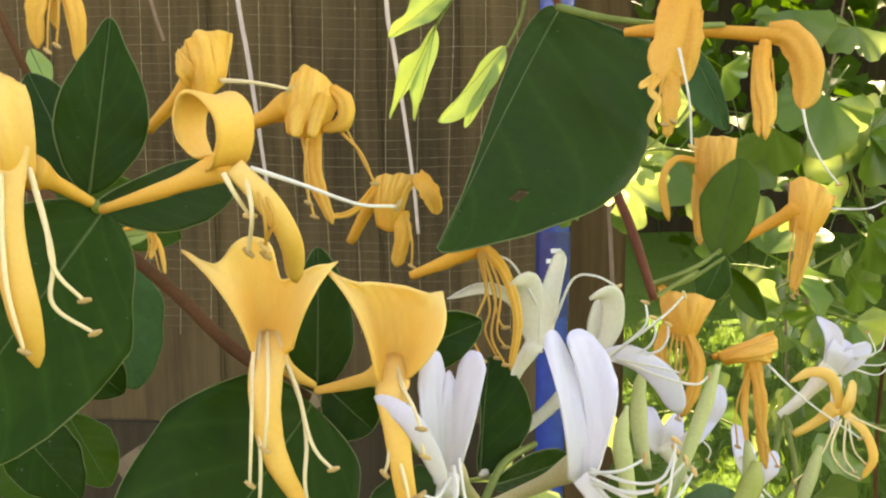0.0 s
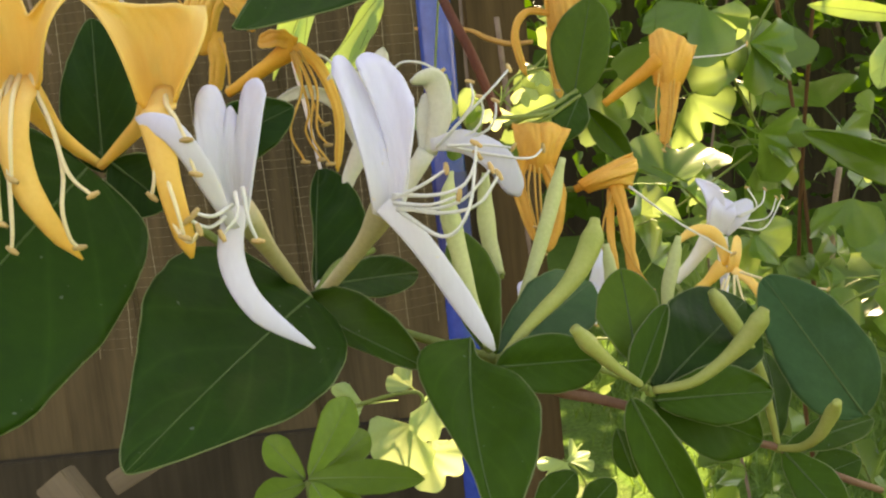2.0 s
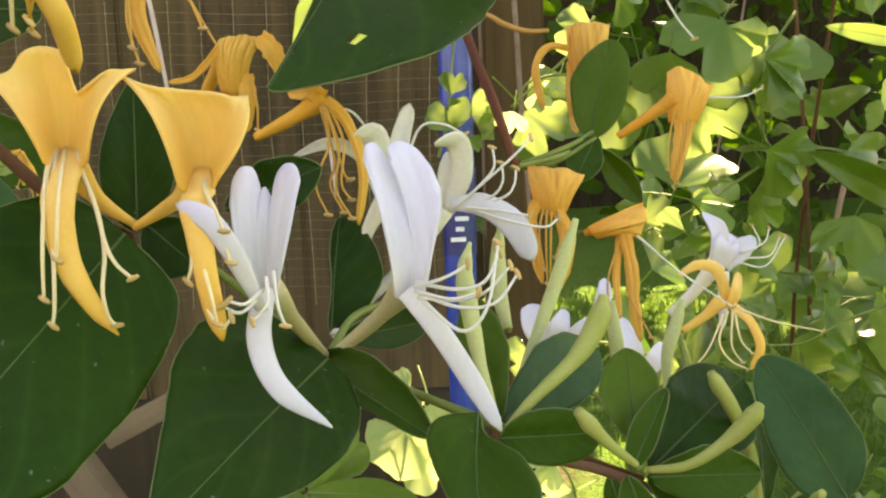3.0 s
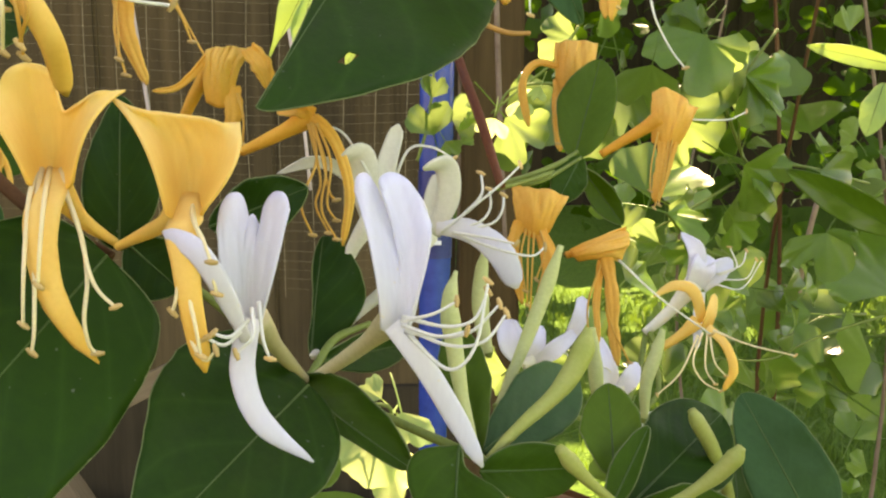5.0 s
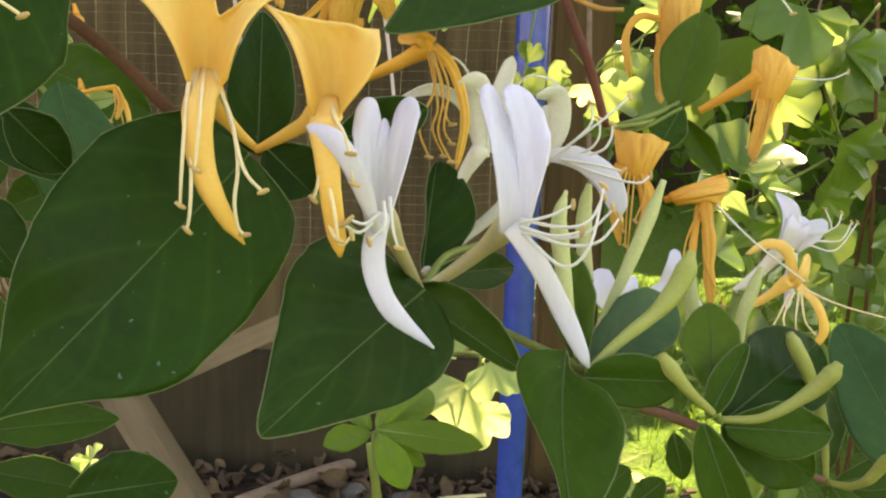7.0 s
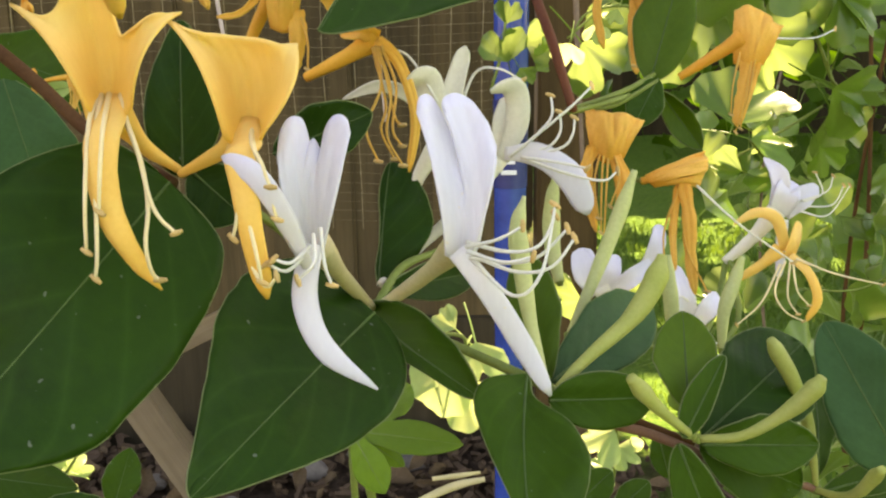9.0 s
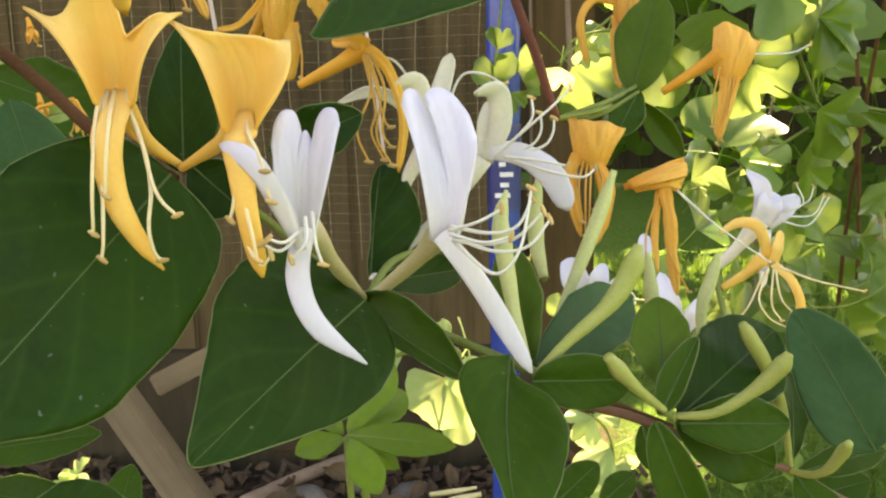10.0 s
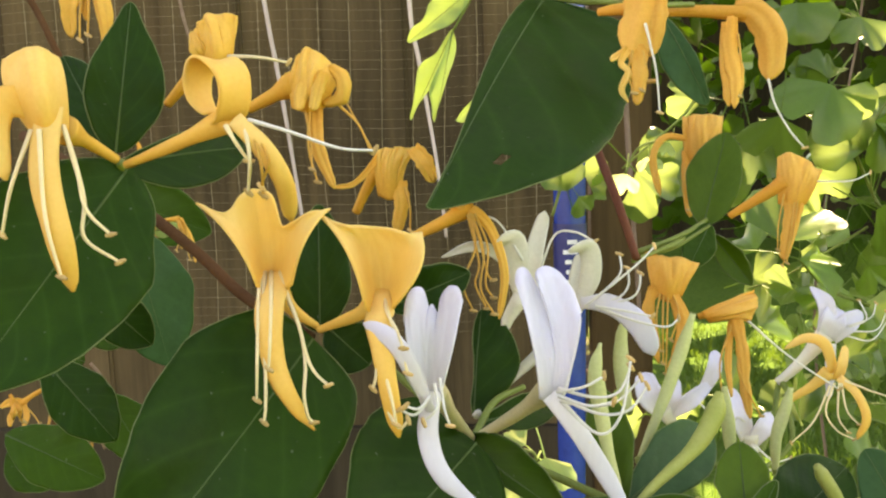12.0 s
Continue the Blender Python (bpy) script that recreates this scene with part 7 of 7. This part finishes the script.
# withered bits of the vine
flower("dry tan withered honeysuckle flower hanging in strips", "gold", [(-0.1665, 0.402, 0.5004), (-0.1583, 0.401, 0.5025), (-0.1506, 0.4, 0.5035)], (0.0007, 0.0009, 0.0012), [
    ("upper_lip", [(-0.1515, 0.4, 0.5041), (-0.1478, 0.398, 0.4981), (-0.1491, 0.396, 0.491)], (0.0022, 0.0030, 0.0020), (0, -1, 0.18), 0.3),
    ("lower_lip", [(-0.1504, 0.4, 0.5035), (-0.1456, 0.398, 0.4948), (-0.1434, 0.396, 0.4849)], (0.0018, 0.0020, 0.0012), (0, -1, 0.18), -0.3),
], [
    [(-0.1499, 0.398, 0.5029), (-0.1474, 0.3965, 0.4937), (-0.1453, 0.395, 0.4861)],
    [(-0.1508, 0.398, 0.5029), (-0.1496, 0.3965, 0.4959), (-0.1511, 0.395, 0.4903)],
], "gold_filament")
flower("dry tan withered honeysuckle flower on its stem", "gold", [(-0.1772, 0.402, 0.4965), (-0.1741, 0.401, 0.4953), (-0.171, 0.4, 0.4941)], (0.0006, 0.0008, 0.0010), [
    ("upper_lip", [(-0.1719, 0.4, 0.4945), (-0.1646, 0.3985, 0.4915), (-0.1564, 0.397, 0.4876)], (0.0024, 0.0034, 0.0018), (0, -1, 0.18), 0.3),
], [
    [(-0.1711, 0.399, 0.4941), (-0.1624, 0.3975, 0.4896), (-0.1557, 0.396, 0.485)],
], "gold_filament")
flower("withered orange-brown honeysuckle flower", "orange", [(-0.1257, 0.2004, 0.4835), (-0.1253, 0.2004, 0.4827), (-0.1249, 0.2002, 0.4812)], (0.0004, 0.0005, 0.0008), [
    ("upper_lip", [(-0.1249, 0.2002, 0.4812), (-0.1235, 0.1971, 0.4802), (-0.1253, 0.1997, 0.4777)], (0.0011, 0.0016, 0.0006), (0, -1, 0.18), 0.3),
    ("lower_lip", [(-0.1249, 0.2002, 0.4812), (-0.1226, 0.1982, 0.4803), (-0.1232, 0.1999, 0.4782)], (0.0010, 0.0012, 0.0005), (0, -1, 0.18), -0.3),
], [
    [(-0.1249, 0.2002, 0.4812), (-0.1226, 0.1971, 0.4798), (-0.1228, 0.1998, 0.4772)],
], "gold_filament")
flower("withered orange-brown honeysuckle flower", "orange", [(-0.1714, 0.4131, 0.5358), (-0.1707, 0.4128, 0.5346), (-0.1701, 0.4124, 0.5319)], (0.0007, 0.0009, 0.0014), [
    ("upper_lip", [(-0.1701, 0.4124, 0.5319), (-0.1692, 0.4088, 0.5287), (-0.1712, 0.4114, 0.5258)], (0.0019, 0.0028, 0.0011), (0, -1, 0.18), 0.3),
    ("lower_lip", [(-0.1701, 0.4124, 0.5319), (-0.1671, 0.41, 0.5292), (-0.1675, 0.4115, 0.5264)], (0.0017, 0.0020, 0.0009), (0, -1, 0.18), -0.3),
], [
    [(-0.1701, 0.4124, 0.5319), (-0.1677, 0.4087, 0.5279), (-0.1667, 0.4112, 0.5248)],
], "gold_filament")
# dry tangle in the shade behind the leaves
stem("dry brown withered vine strand in deep shade", "twig", [(-0.1869, 0.3666, 0.4358), (-0.1856, 0.3679, 0.4216), (-0.1848, 0.3693, 0.4073), (-0.1913, 0.3706, 0.3967)], (0.0007, 0.0006, 0.0005), name="dry_strand", category="dry stem", group="dry vine strands")
stem("dry brown withered vine strand in deep shade", "stem_brown", [(-0.1662, 0.323, 0.4456), (-0.1712, 0.3243, 0.4364), (-0.1751, 0.3257, 0.4265), (-0.1755, 0.327, 0.4205)], (0.0007, 0.0006, 0.0005), name="dry_strand", category="dry stem", group="dry vine strands")
stem("dry brown withered vine strand in deep shade", "tan_twig", [(-0.1682, 0.3101, 0.4492), (-0.167, 0.3114, 0.4425), (-0.1655, 0.3128, 0.4359), (-0.1655, 0.3141, 0.4293)], (0.0007, 0.0006, 0.0005), name="dry_strand", category="dry stem", group="dry vine strands")
stem("dry brown withered vine strand in deep shade", "twig", [(-0.1727, 0.3507, 0.4499), (-0.1773, 0.352, 0.4361), (-0.1748, 0.3533, 0.4276), (-0.1716, 0.3547, 0.417)], (0.0007, 0.0006, 0.0005), name="dry_strand", category="dry stem", group="dry vine strands")
stem("dry brown withered vine strand in deep shade", "stem_brown", [(-0.1741, 0.3187, 0.4462), (-0.174, 0.3201, 0.4334), (-0.1717, 0.3214, 0.4254), (-0.1742, 0.3227, 0.4183)], (0.0007, 0.0006, 0.0005), name="dry_strand", category="dry stem", group="dry vine strands")
stem("dry brown withered vine strand in deep shade", "tan_twig", [(-0.1862, 0.3388, 0.4516), (-0.1864, 0.3402, 0.4457), (-0.186, 0.3415, 0.4371), (-0.1896, 0.3428, 0.4247)], (0.0007, 0.0006, 0.0005), name="dry_strand", category="dry stem", group="dry vine strands")
stem("dry brown withered vine strand in deep shade", "twig", [(-0.1672, 0.3111, 0.456), (-0.1665, 0.3124, 0.4501), (-0.1633, 0.3138, 0.4443), (-0.1626, 0.3151, 0.4326)], (0.0007, 0.0006, 0.0005), name="dry_strand", category="dry stem", group="dry vine strands")
stem("dry brown withered vine strand in deep shade", "stem_brown", [(-0.1771, 0.3553, 0.4459), (-0.1774, 0.3567, 0.4397), (-0.1832, 0.358, 0.4321), (-0.1798, 0.3593, 0.4242)], (0.0007, 0.0006, 0.0005), name="dry_strand", category="dry stem", group="dry vine strands")
stem("dry brown withered vine strand in deep shade", "tan_twig", [(-0.1756, 0.3578, 0.4345), (-0.1786, 0.3592, 0.4254), (-0.1799, 0.3605, 0.4127), (-0.1856, 0.3618, 0.4)], (0.0007, 0.0006, 0.0005), name="dry_strand", category="dry stem", group="dry vine strands")
stem("dry brown withered vine strand in deep shade", "twig", [(-0.1794, 0.3655, 0.4493), (-0.1759, 0.3668, 0.4423), (-0.179, 0.3681, 0.431), (-0.1759, 0.3695, 0.4217)], (0.0007, 0.0006, 0.0005), name="dry_strand", category="dry stem", group="dry vine strands")
stem("dry brown withered vine strand in deep shade", "stem_brown", [(-0.1661, 0.3197, 0.4564), (-0.169, 0.321, 0.4495), (-0.1741, 0.3224, 0.4428), (-0.1741, 0.3237, 0.4296)], (0.0007, 0.0006, 0.0005), name="dry_strand", category="dry stem", group="dry vine strands")
flower("withered orange honeysuckle flower in deep shade", "orange", [(-0.1827, 0.33, 0.4484), (-0.1867, 0.329, 0.4462), (-0.1901, 0.328, 0.4437)], (0.0008, 0.0009, 0.0013), [
    ("petal_lobe", [(-0.1896, 0.328, 0.4443), (-0.1929, 0.326, 0.445), (-0.1963, 0.324, 0.4435)], (0.0026, 0.0030, 0.0014), (0, -1, 0.18), 0.25),
    ("petal_lobe", [(-0.1897, 0.328, 0.4437), (-0.1929, 0.326, 0.44), (-0.1931, 0.324, 0.4362)], (0.0022, 0.0028, 0.0012), (0, -1, 0.18), 0.25),
    ("petal_lobe", [(-0.1892, 0.328, 0.4439), (-0.1874, 0.326, 0.4393), (-0.1885, 0.324, 0.4353)], (0.0018, 0.0022, 0.0010), (0, -1, 0.18), 0.25),
], [
    [(-0.1893, 0.328, 0.4435), (-0.1848, 0.326, 0.44), (-0.1819, 0.324, 0.4374)],
], "gold_filament")
flower("withered flower with an orange tube and two hanging white lobes", "white", [(-0.1732, 0.38, 0.4714), (-0.1735, 0.379, 0.4685), (-0.1738, 0.378, 0.4659)], (0.0012, 0.0020, 0.0024), [
    ("petal_lobe", [(-0.1762, 0.378, 0.4659), (-0.1783, 0.3765, 0.4615), (-0.1775, 0.375, 0.4559)], (0.0018, 0.0024, 0.0014), (0, -1, 0.18), 0.2),
    ("petal_lobe", [(-0.1709, 0.378, 0.4658), (-0.1673, 0.3765, 0.4614), (-0.1672, 0.375, 0.455)], (0.0018, 0.0024, 0.0014), (0, -1, 0.18), 0.2),
], [
    [(-0.1726, 0.378, 0.4654), (-0.1727, 0.3765, 0.4603), (-0.1714, 0.375, 0.457)],
], "white_filament", tube_color="orange")
leaf("dark oval honeysuckle leaf low at the stem end", "soft_leaf", (0.0439, 0.1865, 0.4499), (0.065, 0.1918, 0.4382), 0.0139, (0.3259, -0.9306, 0.1665), shape=0.45)
leaf("small bright lime leaf lit by the sun", "sunlit_lime_leaf", (-0.1938, 0.4001, 0.5732), (-0.1849, 0.3937, 0.5587), 0.0095, (0.1563, -0.8646, 0.4775), shape=0.5, group="lime leaves", name="sunlit_lime_leaf", rim=False)
sprig("green sprig of fan-shaped leaves low in the bush", [(0.278, 0.5571, 0.3964), (0.2393, 0.5564, 0.3842), (0.2134, 0.5553, 0.3718), (0.1813, 0.5564, 0.3721)], [
    ((0.1911, 0.558, 0.3847), (35, 80, 0), 0.0193),
    ((0.2265, 0.5573, 0.3875), (30, 100, 10), 0.0257),
    ((0.2712, 0.5534, 0.3711), (28, -90, 0), 0.0289),
    ((0.2099, 0.553, 0.3559), (30, 80, -10), 0.0193),
    ((0.2452, 0.5513, 0.3524), (30, -80, 10), 0.0225),
    ((0.1492, 0.5575, 0.3725), (35, 90, 0), 0.0193),
    ((0.2333, 0.5606, 0.4096), (40, 70, 0), 0.0193),
], False)
sprig("shaded green sprig of fan-shaped leaves by the pole", [(0.1449, 0.5736, 0.3569), (0.1118, 0.5755, 0.3703), (0.0819, 0.5747, 0.3708), (0.0619, 0.5715, 0.358)], [
    ((0.0652, 0.5722, 0.3612), (50, -100, 0), 0.0233),
    ((0.0885, 0.5749, 0.3707), (60, 150, 10), 0.0266),
    ((0.1151, 0.5755, 0.3703), (50, 60, 0), 0.0266),
    ((0.1383, 0.5741, 0.3602), (45, 110, 0), 0.0299),
    ((0.095, 0.5696, 0.3446), (40, 100, 0), 0.0233),
], False)
stem("grey-green stem to the oval leaf by the orange flowers", "stem_green", [(0.0312, 0.2935, 0.5004), (0.0397, 0.2957, 0.503), (0.0481, 0.3019, 0.5055), (0.0547, 0.3082, 0.5084)], (0.0010, 0.0008, 0.0008, 0.0007))
stem("fine grey-green stem among orange flowers", "stem_green", [(0.0322, 0.2954, 0.4995), (0.0424, 0.2973, 0.5009), (0.0549, 0.3039, 0.5069)], (0.0007, 0.0007, 0.0005))
leaf("small lime leaf lit by the sun among dark leaves", "sunlit_lime_leaf", (-0.1722, 0.4165, 0.4959), (-0.1543, 0.4121, 0.4989), 0.0076, (-0.2291, -0.9727, -0.0359), shape=0.5, group="lime leaves", name="sunlit_lime_leaf", rim=False)
leaf("mid-green shaded honeysuckle leaf at the back", "soft_leaf", (-0.2165, 0.4693, 0.5118), (-0.1574, 0.4662, 0.4891), 0.0346, (0.0221, -0.9817, 0.1889), shape=0.4)
flower("withered orange-brown honeysuckle flower", "orange", [(-0.1702, 0.4131, 0.5059), (-0.1695, 0.4129, 0.5046), (-0.169, 0.4124, 0.5019)], (0.0007, 0.0009, 0.0014), [
    ("upper_lip", [(-0.169, 0.4124, 0.5019), (-0.168, 0.4089, 0.4988), (-0.17, 0.4114, 0.4957)], (0.0019, 0.0028, 0.0011), (0, -1, 0.18), 0.3),
    ("lower_lip", [(-0.169, 0.4124, 0.5019), (-0.1659, 0.41, 0.4993), (-0.1663, 0.4115, 0.4963)], (0.0017, 0.0021, 0.0009), (0, -1, 0.18), -0.3),
], [
    [(-0.169, 0.4124, 0.5019), (-0.1666, 0.4088, 0.4981), (-0.1655, 0.4113, 0.4946)],
], "gold_filament")
flower("withered orange-brown honeysuckle flower", "orange", [(-0.1832, 0.4115, 0.4974), (-0.1812, 0.4115, 0.497), (-0.1796, 0.4111, 0.4951)], (0.0007, 0.0009, 0.0014), [
    ("upper_lip", [(-0.1796, 0.4111, 0.4951), (-0.1765, 0.4077, 0.4927), (-0.1764, 0.4103, 0.4897)], (0.0019, 0.0028, 0.0011), (0, -1, 0.18), 0.3),
    ("lower_lip", [(-0.1796, 0.4111, 0.4951), (-0.1753, 0.4091, 0.4946), (-0.174, 0.4108, 0.4926)], (0.0017, 0.0021, 0.0009), (0, -1, 0.18), -0.3),
], [
    [(-0.1796, 0.4111, 0.4951), (-0.1749, 0.4078, 0.4931), (-0.1723, 0.4107, 0.4918)],
], "gold_filament")
stem("thin green stem with withered flowers", "stem_green", [(-0.1953, 0.4203, 0.5085), (-0.183, 0.4183, 0.4958), (-0.1732, 0.4167, 0.4854), (-0.1586, 0.4154, 0.4763)], (0.0012, 0.0012, 0.0012, 0.0010))
leaf("low dark honeysuckle leaf in shade", "soft_leaf", (-0.1574, 0.2549, 0.4558), (-0.1287, 0.2551, 0.4417), 0.0183, (0.2138, -0.8824, 0.4191), shape=0.45)
leaf("dark honeysuckle leaf in shade at the edge", "leaf", (-0.1032, 0.2011, 0.5063), (-0.0928, 0.2062, 0.4936), 0.0115, (0.4632, -0.8859, 0.0238), shape=0.4)
stem("reddish-brown woody stem below the buds", "stem_brown", [(0.0222, 0.2026, 0.451), (0.031, 0.2024, 0.4487), (0.0381, 0.202, 0.446), (0.0463, 0.2016, 0.4428)], (0.0011, 0.0011, 0.0009, 0.0008))
leaf("small dark leaf low beneath the vine", "soft_leaf", (0.0245, 0.2314, 0.4119), (0.0354, 0.2382, 0.4189), 0.0087, (0.1337, -0.8008, 0.5839), shape=0.45)
leaf("small dark leaf low beneath the vine", "soft_leaf", (0.0354, 0.2334, 0.4102), (0.0446, 0.2389, 0.4157), 0.0073, (0.1181, -0.7933, 0.5973), shape=0.45)
leaf("small dark leaf low beneath the vine", "soft_leaf", (0.0477, 0.2471, 0.4254), (0.0507, 0.2448, 0.4136), 0.0067, (-0.1098, -0.9797, 0.1678), shape=0.45)
leaf("small dark leaf low beneath the vine", "soft_leaf", (0.0829, 0.2237, 0.416), (0.0976, 0.2249, 0.4196), 0.0093, (-0.0493, -0.8707, 0.4894), shape=0.45)
stem("pale yellow straw lying in the sun", "cream_tube", [(-0.0256, 0.4478, 0.2997), (-0.0083, 0.4502, 0.3072), (0.0072, 0.4515, 0.3106)], (0.0019, 0.0021, 0.0013), name="straw", category="straw", group="straws")
stem("pale yellow straw lying in the sun", "cream_tube", [(-0.0176, 0.4527, 0.3101), (-0.0056, 0.4533, 0.3114), (0.0051, 0.454, 0.3128)], (0.0011, 0.0013, 0.0008), name="straw", category="straw", group="straws")
leaf("dark honeysuckle leaf deep in shade before the fence", "soft_leaf", (-0.1649, 0.3772, 0.4659), (-0.185, 0.3745, 0.4573), 0.0186, (0.1038, -0.9917, 0.0759), shape=0.42)
leaf("dark honeysuckle leaf deep in shade before the fence", "soft_leaf", (-0.1804, 0.3813, 0.4313), (-0.1639, 0.3786, 0.4029), 0.0219, (0.3612, -0.8851, 0.2937), shape=0.42)
leaf("dark honeysuckle leaf deep in shade before the fence", "soft_leaf", (-0.1989, 0.365, 0.3974), (-0.2176, 0.3656, 0.4123), 0.0195, (0.3084, -0.8519, 0.4233), shape=0.42)
leaf("dark honeysuckle leaf deep in shade before the fence", "soft_leaf", (-0.1938, 0.3921, 0.4434), (-0.2204, 0.3911, 0.451), 0.0195, (0.126, -0.9402, 0.3164), shape=0.42)
leaf("dark honeysuckle leaf deep in shade before the fence", "soft_leaf", (-0.22, 0.4027, 0.4615), (-0.1975, 0.4057, 0.4706), 0.0174, (0.1156, -0.9923, 0.0438), shape=0.42)
leaf("dark honeysuckle leaf low in shade before the fence", "soft_leaf", (-0.212, 0.4, 0.3559), (-0.1545, 0.405, 0.3624), 0.0189, (0.1, -0.85, 0.5), shape=0.42)
leaf("dark honeysuckle leaf low in shade before the fence", "soft_leaf", (-0.2154, 0.41, 0.3335), (-0.1691, 0.41, 0.3269), 0.0208, (-0.1, -0.85, 0.5), shape=0.42)
leaf("dark honeysuckle leaf low in shade before the fence", "soft_leaf", (-0.1507, 0.4, 0.3225), (-0.1443, 0.41, 0.3459), 0.0158, (0.3, -0.9, 0.3), shape=0.42)
